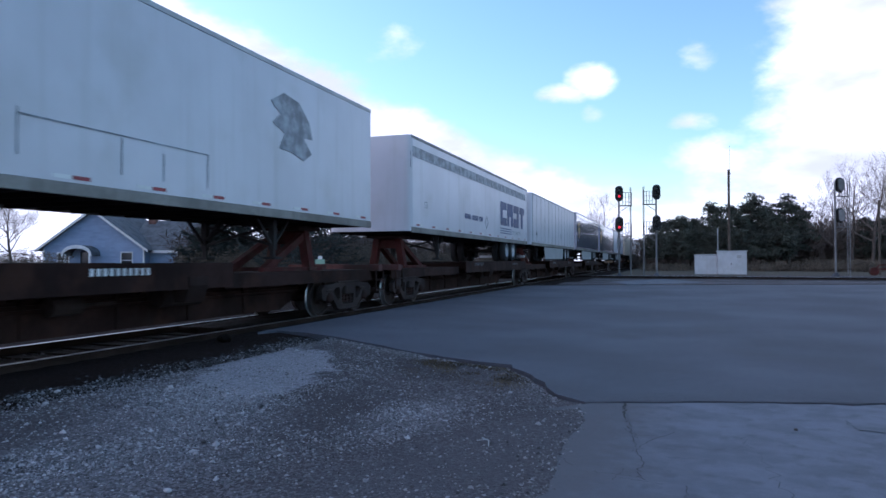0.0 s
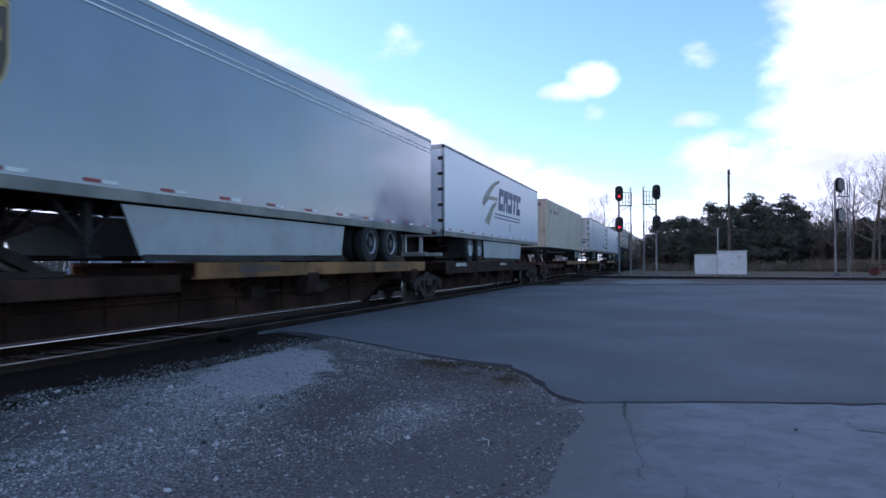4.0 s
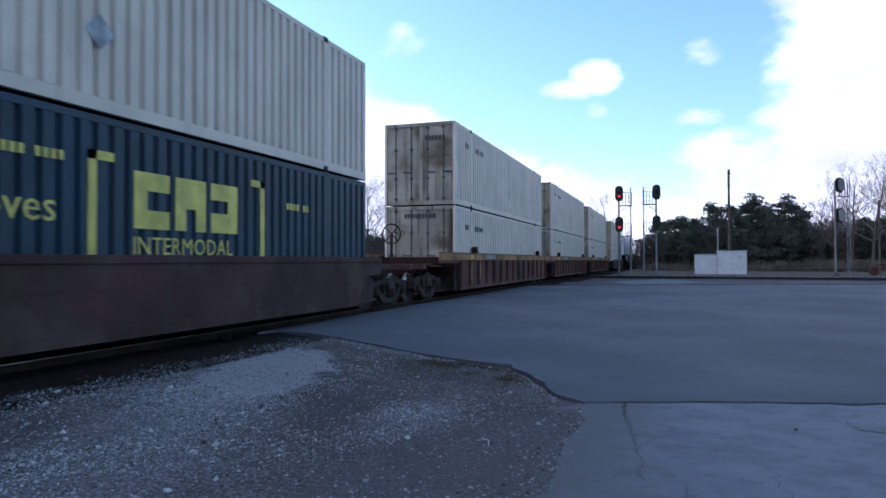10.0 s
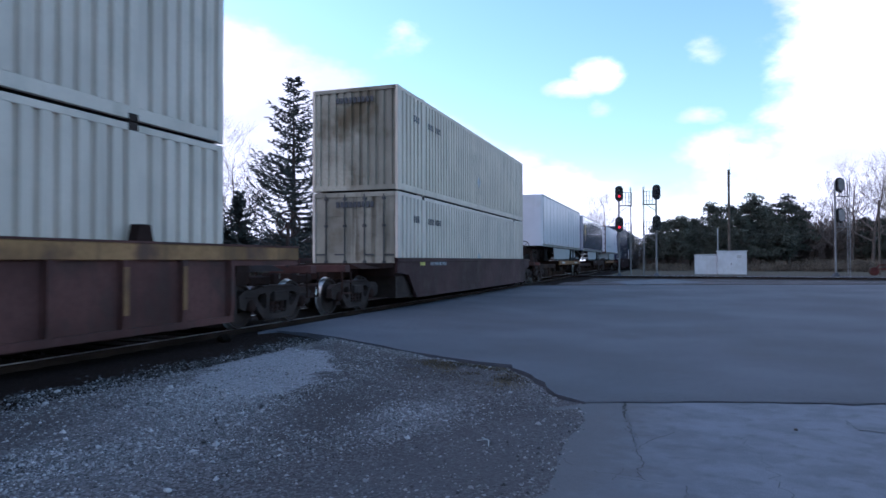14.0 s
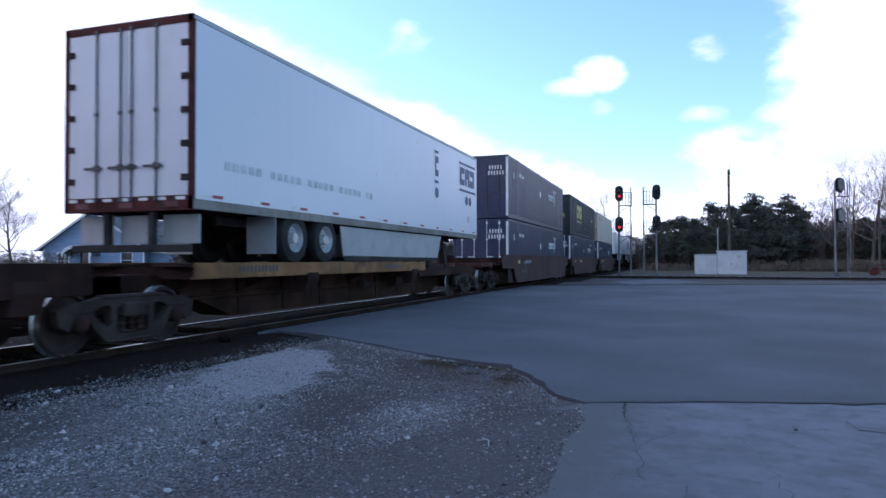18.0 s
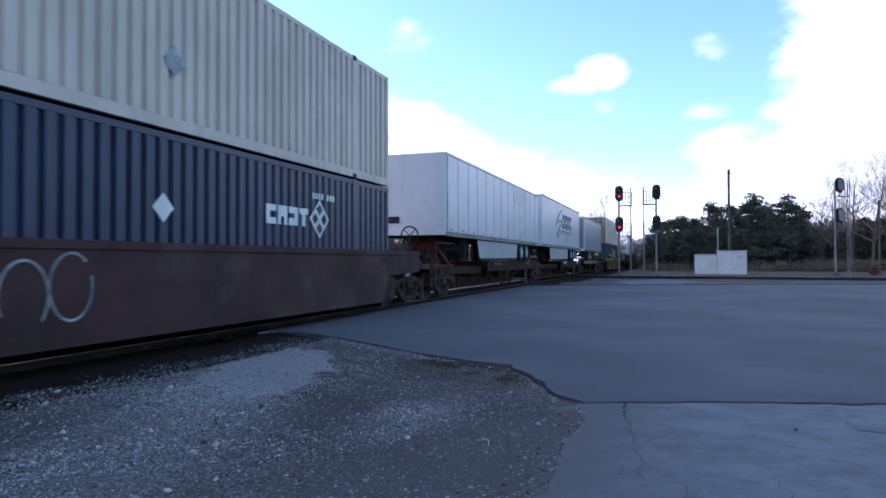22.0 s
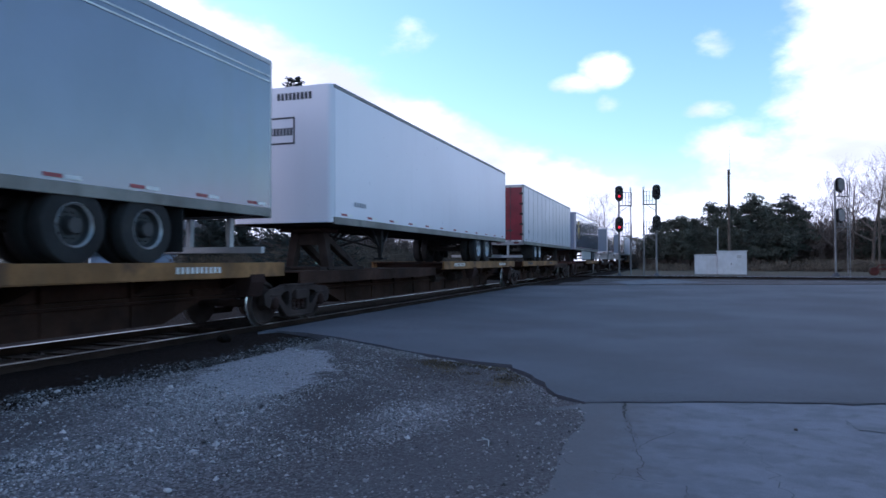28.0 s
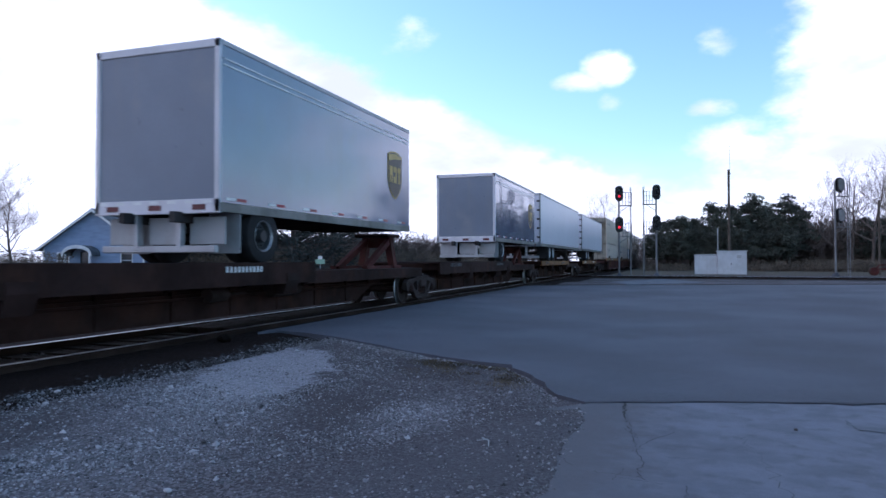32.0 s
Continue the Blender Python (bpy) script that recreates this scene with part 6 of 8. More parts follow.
M_PALEWALL = surf("stained pale door paint", (0.47, 0.475, 0.475), 0.5, vary=0.08, scale=0.7, grime=(0.22, 0.19, 0.15), grime_amount=0.6, streaks=0.5, streak_col=(0.16, 0.13, 0.10))
M_GHOST = surf("ghost print", (0.52, 0.54, 0.58), 0.4, vary=0.12, scale=4)

# ---- the consist, from the leading end; numbers are metres along the track at 0 s
PITCH = 17.7


def spine_set(cars):
    """cars: (where the platform's leading end lies, wheel end, tone)."""
    for i, (s, wheel, tone) in enumerate(cars):
        nxt = cars[i + 1][0] if i + 1 < len(cars) else s + PITCH
        spine_platform(s, nxt - s, wheel[0], i == 0, i == len(cars) - 1, nxt - s - 1.0 if wheel == "F far" else None, tone)


# leading platform and a five-platform wagon
trailer(-0.8, "white", "B", top=4.97, logo=logo_patch, words="white box van semi-trailer with a faded grey emblem")
spine_platform(-1.6, 17.5, "F", False, True, tone=1)
trailer(18.1, "white", "F", top=4.85, logo=logo_band, toprail=M_TOPDARK, words="white box van semi-trailer with grey band and emblem")
trailer(35.6, "white", "F", top=4.85, seams=1.25, skirt=True, logo=logo_diamond, words="white panelled box van semi-trailer with side skirts")
trailer(53.0, "grey", "F", top=4.96, skirt=True, logo=logo_shield(1.55), words="glossy grey box van semi-trailer with a brown shield")
trailer(70.4, "grey", "F", top=4.96, skirt=True, logo=logo_shield(1.55), words="glossy grey box van semi-trailer with a brown shield")
trailer(87.8, "bright", "B", skirt=True, logo=logo_winged, toprail=M_TOPDARK, words="bright white box van semi-trailer with a winged emblem")
spine_set([(17.2, "B", 1), (34.9, "B", 1), (52.4, "B", 1), (69.8, "B", 0), (87.0, "F", 1)])
# three-platform wagon
chassis_container(106.7)
trailer(128.35, "white", "B", 14.63, door_mat=M_PALEWALL, logo=logo_dull, seams=2.44, dull_wheels=True, toprail=M_TOPDARK, words="dull white box van semi-trailer with closed swing doors")
trailer(145.4, "bright", "B", logo=logo_rings, words="bright white box van semi-trailer with ringed grey emblem")
spine_set([(106.0, "B", 0), (126.4, "F", 0), (144.3, "F", 0)])
# well wagons
container(166.6, 0.27, "blue", "doors", False, logo_rail)
container(166.6, 3.17, "white", "doors", True, logo_ids)
well_wagon(166.6, CL, "maroon")
for k, (s, up, end) in enumerate(((189.9, "white", "doors"), (209.3, "white", "doors"), (228.9, "white", "wall"))):
    container(s, 0.27, "white", "doors", True, logo_plain)
    container(s, 3.17, up, end, True, logo_ids if end == "doors" else logo_plain)
    well_wagon(s, CL, "brown", k == 0, k == 2)
container(252.6, 0.27, "white", "doors", True, logo_plain)
container(252.6, 3.17, "cream", "wall", True, logo_plain)
well_wagon(252.6, CL, "maroon")
# three-platform wagon
trailer(274.3, "white", "F", seams=1.25, skirt=True, logo=logo_faded, words="white panelled box van semi-trailer with side skirts")
trailer(292.6, "grey", "F", top=4.96, lit_legs=True, skirt=True, logo=logo_shield(1.55), words="glossy grey box van semi-trailer with a brown shield")
trailer(312.5, "bright", "B", top=5.11, skirt=True, logo=logo_discs, frame_mat=M_RUSTRED, door_mat=M_WHITE, pale_flaps=True, words="bright white box trailer with rusty red door frame")
spine_set([(273.2, "B", 0), (291.6, "B", 1), (311.6, "F", 0)])
# three well wagons
for k, (s, up) in enumerate(((333.8, "navy"), (353.3, "slate"), (372.6, "white"))):
    container(s, 0.27, "navy", "doors", False, logo_knot)
    container(s, 3.17, up, "doors", up == "white", logo_knot if up == "navy" else (logo_slate if up == "slate" else logo_ids))
    well_wagon(s, CL, "maroon", k == 0, k == 2, ((2.3, 0.95, 3, 0.5, 0.5, 3), None, (2.9, 0.9, 6, 0.75, 0.85, 5))[k], True)
# three-platform wagon
trailer(393.6, "white", "F", top=4.82, seams=1.25, skirt=True, logo=logo_faded, words="white panelled box van semi-trailer with faded lettering")
trailer(410.8, "white", "F", skirt=(3.0, 5.75), logo=logo_winged, toprail=M_TOPDARK, words="white box van semi-trailer with a winged emblem")
trailer(430.5, "pale", "B", 13.72, top=4.95, doors="roll", logo=logo_shield(-1.2), frame_mat=M_WHITE, toprail=M_TOPDARK, words="grey plain box van semi-trailer with a roll-up door")
spine_set([(392.6, "B", 1), (410.2, "B", 1), (429.2, "F", 0)])
container(449.7, 0.27, "blue", "doors", False, logo_rail)
container(449.7, 3.17, "white", "doors", True, logo_ids)
well_wagon(449.7, CL, "tan")
# three-platform wagon
trailer(470.8, "grey", "F", top=4.96, skirt=True, logo=logo_shield(1.55), words="glossy grey box van semi-trailer with a brown shield")
trailer(489.4, "bright", "F", top=5.15, logo=logo_nose, toprail=M_TOPDARK, words="bright white box van semi-trailer with a framed notice")
trailer(509.5, "white", "B", seams=1.25, logo=logo_diamond, door_mat=M_RED, words="white panelled box van semi-trailer with red doors")
spine_set([(469.9, "B", 0), (488.4, "B", 0), (508.4, "F", 0)])
# five-platform wagon
trailer(528.7, "grey", "F", top=4.96, skirt=True, logo=logo_shield(1.55), words="glossy grey box van semi-trailer with a brown shield")
trailer(555.0, "grey", "B", 8.53, top=4.92, pale_flaps=True, doors="roll", axles=1, logo=logo_shield(-1.1), frame_mat=M_WHITE, words="short grey box van trailer with a roll-up door")
trailer(573.3, "grey", "B", 8.53, top=4.92, pale_flaps=True, doors="roll", axles=1, logo=logo_shield(-1.1), frame_mat=M_WHITE, words="short grey box van trailer with a roll-up door")
trailer(583.6, "bright", "B", words="bright white box van semi-trailer with closed doors")
trailer(602.0, "bright", "B", words="bright white box van semi-trailer with closed doors")
spine_set([(528.2, "B", 0), (546.8, "F far", 1), (565.2, "F far", 1), (583.0, "F", 0), (601.4, "F", 0)])
for s, lo, up in ((623.5, "white", "cream"), (643.0, "white", "cream"), (662.5, "navy", "white"), (684.0, "white", "white")):
    container(s, 0.27, lo, "doors", lo == "white", logo_plain)
    container(s, 3.17, up, "doors", True, logo_ids)
    well_wagon(s, CL, "brown", s == 623.5 or s == 684.0, s > 660)

# ---------------------------------------------------------------- beyond the track and the road


def spot(k, d):
    """A place on the ground: d metres ahead of the eye, k to the right of its axis for each metre."""
    return d * (-0.32 + 0.947 * k), d * (0.947 + 0.32 * k)


FACE = 18.66       # turn of what faces the camera's stand


def window(parent, name, x, y, z, w, h, mullions=1):
    f = Geo()
    t = 0.09
    for a, b, c, d in ((-w / 2 - t, w / 2 + t, -t, 0.0), (-w / 2 - t, w / 2 + t, h, h + t), (-w / 2 - t, -w / 2, 0.0, h), (w / 2, w / 2 + t, 0.0, h)):
        f.box(a, b, -0.05, 0.02, c, d)
    f.box(-w / 2, w / 2, -0.03, 0.01, h / 2 - 0.03, h / 2 + 0.03)
    q = part(name, f.mesh("window_frame", M_TRIM), parent, "white window frame", pose(x, y, z))
    for k in (0, 1):
        part("pane", Geo().box(-w / 2, w / 2, -0.005, 0.008, h / 2 * k + 0.02, h / 2 * (k + 1) - 0.02).mesh("pane", M_GLASS), q)


def gable_roof(x0, x1, y0, y1, eave, apex, along, over=0.35, thick=0.14):
    """Two slabs that meet in a ridge along x or y."""
    out = []
    for s in (-1, 1):
        g = Geo()
        if along == "y":
            c, hw = (x0 + x1) / 2, (x1 - x0) / 2
            k = (apex - eave) / hw
            p = [(c, apex + thick), (c + s * (hw + over), eave - k * over + thick), (c + s * (hw + over), eave - k * over), (c, apex)]
            g.prism(p, "y", y0 - over, y1 + over)
        else:
            c, hw = (y0 + y1) / 2, (y1 - y0) / 2
            k = (apex - eave) / hw
            p = [(c, apex + thick), (c + s * (hw + over), eave - k * over + thick), (c + s * (hw + over), eave - k * over), (c, apex)]
            g.prism(p, "x", x0 - over, x1 + over)
        out.append(g)
    return out


def clapboards(parent, outline_at, x0, x1, z0, z1, y):
    """Lapped boards on a wall face; outline_at(z) gives the half width left at that height."""
    z = z0
    while z < z1:
        a, b = outline_at(z + 0.09)
        a, b = max(a, x0), min(b, x1)
        if b - a > 0.2:
            part("clapboard", Geo().prism([(y, z + 0.2), (y - 0.012, z + 0.2), (y - 0.034, z), (y, z)], "x", a, b).mesh("clapboard", M_SIDING), parent)
        z += 0.2


def blue_house():
    x, y = spot(-0.5115, 62.0)
    h = thing("house", "pale blue clapboard house with white trim and grey roof", "house", at=pose(x, y, -0.1, 0, 0, FACE))
    g = Geo()
    g.prism([(-4.55, 0), (4.55, 0), (4.55, 2.62), (0, 5.98), (-4.55, 2.62)], "y", 0, 9.0)
    body = part("wall", g.mesh("wall", M_SIDING), h, "pale blue clapboard walls")
    clapboards(body, lambda z: (-4.55, 4.55) if z < 2.62 else (-4.55 + (z - 2.62) * 1.354, 4.55 - (z - 2.62) * 1.354), -4.55, 4.55, 0.25, 5.6, 0.0)
    g = Geo()
    g.prism([(1.2, 0), (8.6, 0), (8.6, 2.45), (4.9, 4.9), (1.2, 2.45)], "x", 4.2, 9.6)
    wing = part("wall", g.mesh("wall", M_SIDING), h, "pale blue clapboard walls")
    clapboards(wing, lambda z: (4.55, 9.6), 4.55, 9.6, 0.25, 2.3, 1.2)
    for g in gable_roof(-4.55, 4.55, 0, 9.0, 2.67, 6.03, "y", 0.5):
        part("roof_slope", g.mesh("roof_slope", M_SHINGLE), h, "grey shingled roof")
    for g in gable_roof(3.0, 9.6, 1.2, 8.6, 2.5, 5.2, "x", 0.45):
        part("roof_slope", g.mesh("roof_slope", M_SHINGLE), h, "grey shingled roof")
    for s in (-1, 1):
        g = Geo().prism([(0, 6.14), (s * 5.10, 2.38), (s * 5.10, 2.16), (0, 5.88)], "y", -0.54, -0.50)
        part("bargeboard", g.mesh("bargeboard", M_TRIM), h, "white gable board")
    part("fascia", Geo().box(4.95, 10.1, 0.68, 0.74, 2.12, 2.36).mesh("fascia", M_TRIM), h, "white eave board")
    part("corner_board", Geo().box(-4.6, -4.45, -0.04, 0.1, 0, 2.5).mesh("corner_board", M_TRIM), h)
    part("corner_board", Geo().box(4.45, 4.6, -0.04, 0.1, 0, 2.5).mesh("corner_board", M_TRIM), h)
    part("corner_board", Geo().box(9.5, 9.64, 1.15, 1.3, 0, 2.4).mesh("corner_board", M_TRIM), h)
    part("foundation", Geo().box(-4.59, 4.59, -0.04, 9.04, -0.3, 0.25).mesh("foundation", M_CONCRETE), h)
    part("chimney", Geo().box(3.05, 3.75, 4.4, 5.1, 3.0, 6.95, 0.02).box(2.98, 3.82, 4.33, 5.17, 6.85, 7.03).mesh("chimney", M_BRICK), h, "dark brick chimney")
    window(h, "window", -2.75, -0.03, 0.75, 0.95, 1.35)
    window(h, "window", 3.0, -0.03, 0.75, 0.95, 1.4)
    window(h, "window", 7.55, 1.17, 0.75, 0.75, 1.4)
    # small gabled porch over the door
    p = part("porch", Geo().box(-2.1, 0.6, -1.5, 0, -0.2, 0.22).mesh("porch", M_CONCRETE), h, "small gabled porch")
    c, n = -0.75, 10
    arc = [(c + 1.20 * math.cos(math.pi * k / n), 1.85 + 0.80 * math.sin(math.pi * k / n) ** 0.8) for k in range(n + 1)]
    over = [(c + 1.36 * math.cos(math.pi * k / n), 1.85 + 0.97 * math.sin(math.pi * k / n) ** 0.8) for k in range(n + 1)]
    part("porch_roof", Geo().prism(arc + over[::-1], "y", -1.58, 0.1).mesh("porch_roof", M_SHINGLE), p)
    part("porch_trim", Geo().prism([(a, b - 0.14) for a, b in arc] + over[::-1], "y", -1.64, -1.585).mesh("porch_trim", M_TRIM), p, "white arched trim")
    for s in (-1, 1):
        part("porch_post", Geo().box(c + s * 1.1 - 0.08, c + s * 1.1 + 0.08, -1.5, -1.32, 0.2, 2.0, 0.01).mesh("porch_post", M_TRIM), p)
    part("door", Geo().box(-1.2, -0.3, -0.06, 0.0, 0.22, 2.2, 0.01).mesh("door", M_GLASS), h, "dark front door")


def outbuilding(k, d, w, deep, eave, apex, wall_mat, label):
    x, y = spot(k, d)
    h = thing("outbuilding", label, "house", at=pose(x, y, -0.1, 0, 0, FACE + 8))
    part("wall", Geo().prism([(0, 0), (deep, 0), (deep, eave), (deep / 2, apex), (0, eave)], "x", -w / 2, w / 2).mesh("wall", wall_mat), h)
    for g in gable_roof(-w / 2, w / 2, 0, deep, eave, apex, "x", 0.3):
        part("roof_slope", g.mesh("roof_slope", M_SHINGLE), h)
    window(h, "window", -w * 0.2, -0.03, 0.9, 0.9, 1.1)
    part("door", Geo().box(w * 0.15, w * 0.15 + 0.9, -0.05, 0, 0.05, 2.05, 0.01).mesh("door", M_TRIM), h)


def limb(g, tips, rnd, p, d, length, r, depth, droop):
    """A bent, tapering branch that forks."""
    n = 3
    for i in range(n):
        q = p + d * (length / n)
        r1 = max(0.006, r * (1 - 0.28 * (i + 1) / n))
        g.tube(p, q, r, r1, 6 if r > 0.06 else (4 if r > 0.02 else 3), False)
        p, r = q, r1
        d = (d + Vector((rnd.uniform(-1, 1), rnd.uniform(-1, 1), rnd.uniform(-0.5, 0.9) + droop)) * 0.16).normalized()
        if depth > 0 and i > 0:
            for _ in range(2 if depth > 2 else 3):
                side = Vector((rnd.uniform(-1, 1), rnd.uniform(-1, 1), rnd.uniform(-0.35, 0.75)))
                nd = (d * 0.75 + side.normalized() * 0.75).normalized()
                limb(g, tips, rnd, p, nd, length * rnd.uniform(0.55, 0.75), r * 0.6, depth - 1, droop)
    tips.append(p)


def bare_tree(name, label, k, d, height, seed, depth=4, spread=1.0, z=-0.1):
    rnd = random.Random(seed)
    x, y = spot(k, d)
    t = thing(name, label, "tree", "bare trees", at=pose(x, y, z, 0, 0, rnd.uniform(0, 360)))
    stem, twigs, tips = Geo(), Geo(), []
    p, d3, r = Vector((0, 0, -0.2)), Vector((0, 0, 1)), height * 0.022
    fork = height * 0.25
    steps = 6
    for i in range(steps):
        q = p + d3 * (height * 0.62 / steps)
        stem.tube(p, q, r, r * 0.86, 8, False)
        p, r = q, r * 0.86
        d3 = (d3 + Vector((rnd.uniform(-1, 1), rnd.uniform(-1, 1), 0.6)) * 0.1).normalized()
        if p.z > fork:
            for _ in range(2):
                a = rnd.uniform(0, 6.283)
                dd = Vector((math.cos(a) * spread, math.sin(a) * spread, rnd.uniform(0.5, 1.1))).normalized()
                limb(twigs, tips, rnd, p, dd, height * rnd.uniform(0.22, 0.32), r * 0.55, depth - 1, 0.25)
    limb(twigs, tips, rnd, p, d3, height * 0.3, r * 0.8, depth - 1, 0.3)
    part("trunk", stem.mesh("trunk", M_BARK, True), t)
    part("crown", twigs.mesh("crown", M_TWIG), t, "bare winter branches")


def tuft(g, p, d, length, width, rnd):
    """A small clump of needles: a three-sided spindle."""
    a = d.orthogonal().normalized()
    b = d.cross(a)
    mid = p + d * length * 0.35
    vs = [tuple(p)]
    o = rnd.uniform(0, 6.28)
    for i in range(3):
        t = o + 2.0944 * i
        vs.append(tuple(mid + (a * math.cos(t) + b * math.sin(t)) * width))
    vs.append(tuple(p + d * length))
    g.add(vs, [(0, 1, 2), (0, 2, 3), (0, 3, 1), (1, 4, 2), (2, 4, 3), (3, 4, 1)])


def spruce(k, d, height, radius, seed, label, dense=1.0, z=-0.1):
    rnd = random.Random(seed)
    x, y = spot(k, d)
    t = thing("spruce", label, "tree", "spruces", at=pose(x, y, z))
    stem = Geo().tube((0, 0, -0.2), (0, 0, height * 0.97), height * 0.017, 0.02, 9, False)
    crown = Geo()
    zz = height * 0.08
    while zz < height * 0.985:
        f = 1 - zz / height
        reach = radius * (f ** 0.85) * rnd.uniform(0.8, 1.12) + 0.12
        for i in range(max(3, int((4 + 4 * f) * dense))):
            a = rnd.uniform(0, 6.283)
            ln = reach * rnd.uniform(0.55, 1.1)
            p = Vector((0, 0, zz + rnd.uniform(-0.1, 0.1)))
            dr = Vector((math.cos(a), math.sin(a), 0.35 - 0.75 * f)).normalized()
            n = max(3, int(ln / 0.28))
            for j in range(n):
                q = p + dr * (ln / n)
                stem.tube(p, q, 0.03 * (1 - j / n) * f + 0.008, 0.03 * (1 - (j + 1) / n) * f + 0.006, 3, False)
                for _ in range(int(5 * dense)):
                    side = Vector((-math.sin(a), math.cos(a), 0)) * rnd.choice((-1, 1))
                    dd = (dr * 0.8 + side * rnd.uniform(0.2, 0.9) + Vector((0, 0, rnd.uniform(-0.9, 0.1)))).normalized()
                    tuft(crown, p.lerp(q, rnd.random()), dd, rnd.uniform(0.22, 0.5), rnd.uniform(0.03, 0.06), rnd)
                p = q
                dr = (dr + Vector((0, 0, 0.10))).normalized()
        zz += rnd.uniform(0.26, 0.42) * (0.7 + 0.5 * f)
    part("trunk", stem.mesh("trunk", M_BARK), t)
    part("crown", crown.mesh("crown", M_SPRUCE), t, "dark drooping needle boughs")


def pine_model(height, radius, seed, label, base=0.22):
    """A broad dark pine: limbs that carry separate needle clumps with gaps between."""
    rnd = random.Random(seed)
    t = thing("pine", label, "tree", "pines")
    stem = Geo().tube((0, 0, -0.3), (rnd.uniform(-0.3, 0.3), rnd.uniform(-0.3, 0.3), height * 0.92), height * 0.022, 0.05, 9, False)
    crown = Geo()
    for i in range(int(70 * radius / 3)):
        f = rnd.uniform(base, 0.97)
        zz = height * f
        prof = math.sin(math.pi * min(1, 0.18 + 0.82 * (1 - f) ** 0.75)) if f > 0.35 else 0.95
        a = rnd.uniform(0, 6.283)
        ln = radius * max(0.18, min(1.0, 1.35 * (1 - f) ** 0.6)) * rnd.uniform(0.45, 1.05)
        p0 = Vector((0, 0, zz - ln * 0.2))
        p1 = Vector((math.cos(a) * ln, math.sin(a) * ln, zz + ln * rnd.uniform(0.0, 0.35)))
        stem.tube(p0, p1, 0.05, 0.015, 4, False)
        for _ in range(4):
            c = p0.lerp(p1, rnd.uniform(0.4, 1.0)) + Vector((rnd.gauss(0, 0.3), rnd.gauss(0, 0.3), rnd.gauss(0, 0.2)))
            rr = rnd.uniform(0.28, 0.6)
            for _ in range(40):
                v = Vector((rnd.gauss(0, 1), rnd.gauss(0, 1), rnd.gauss(0.35, 0.55))).normalized()
                tuft(crown, c + Vector((v.x * rr * 0.75, v.y * rr * 0.75, v.z * rr * 0.25)), v, rr * rnd.uniform(0.5, 0.95), rr * 0.085, rnd)
    part("trunk", stem.mesh("trunk", M_BARK), t)
    part("crown", crown.mesh("crown", M_NEEDLE), t, "dark green needle clumps")
    return t


def bushes(name, spots, label, material, seed, tall):
    """Winter scrub, too fine to count."""
    rnd = random.Random(seed)
    g = Geo()
    for k, d, w, h in spots:
        for _ in range(int(260 * w * h / 6)):
            x, y = spot(k + rnd.uniform(-w, w) / d, d + rnd.uniform(-1.5, 1.5))
            p = Vector((x, y, -0.1))
            dd = Vector((rnd.gauss(0, 0.35), rnd.gauss(0, 0.35), 1)).normalized()
            n = 3
            ln = h * rnd.uniform(0.4, 1.0)
            r = 0.02
            for j in range(n):
                q = p + dd * ln / n
                g.tube(p, q, r, r * 0.6, 3, False)
                r *= 0.6
                for _ in range(3):
                    s = Vector((rnd.gauss(0, 1), rnd.gauss(0, 1), rnd.uniform(-0.2, 0.8))).normalized()
                    tuft(g, q, s, rnd.uniform(0.15, 0.45), 0.025, rnd)
                p = q
                dd = (dd + Vector((rnd.gauss(0, 0.3), rnd.gauss(0, 0.3), 0.1))).normalized()
    solid(name, g.mesh(name, material), label, "brush", kind="stuff")


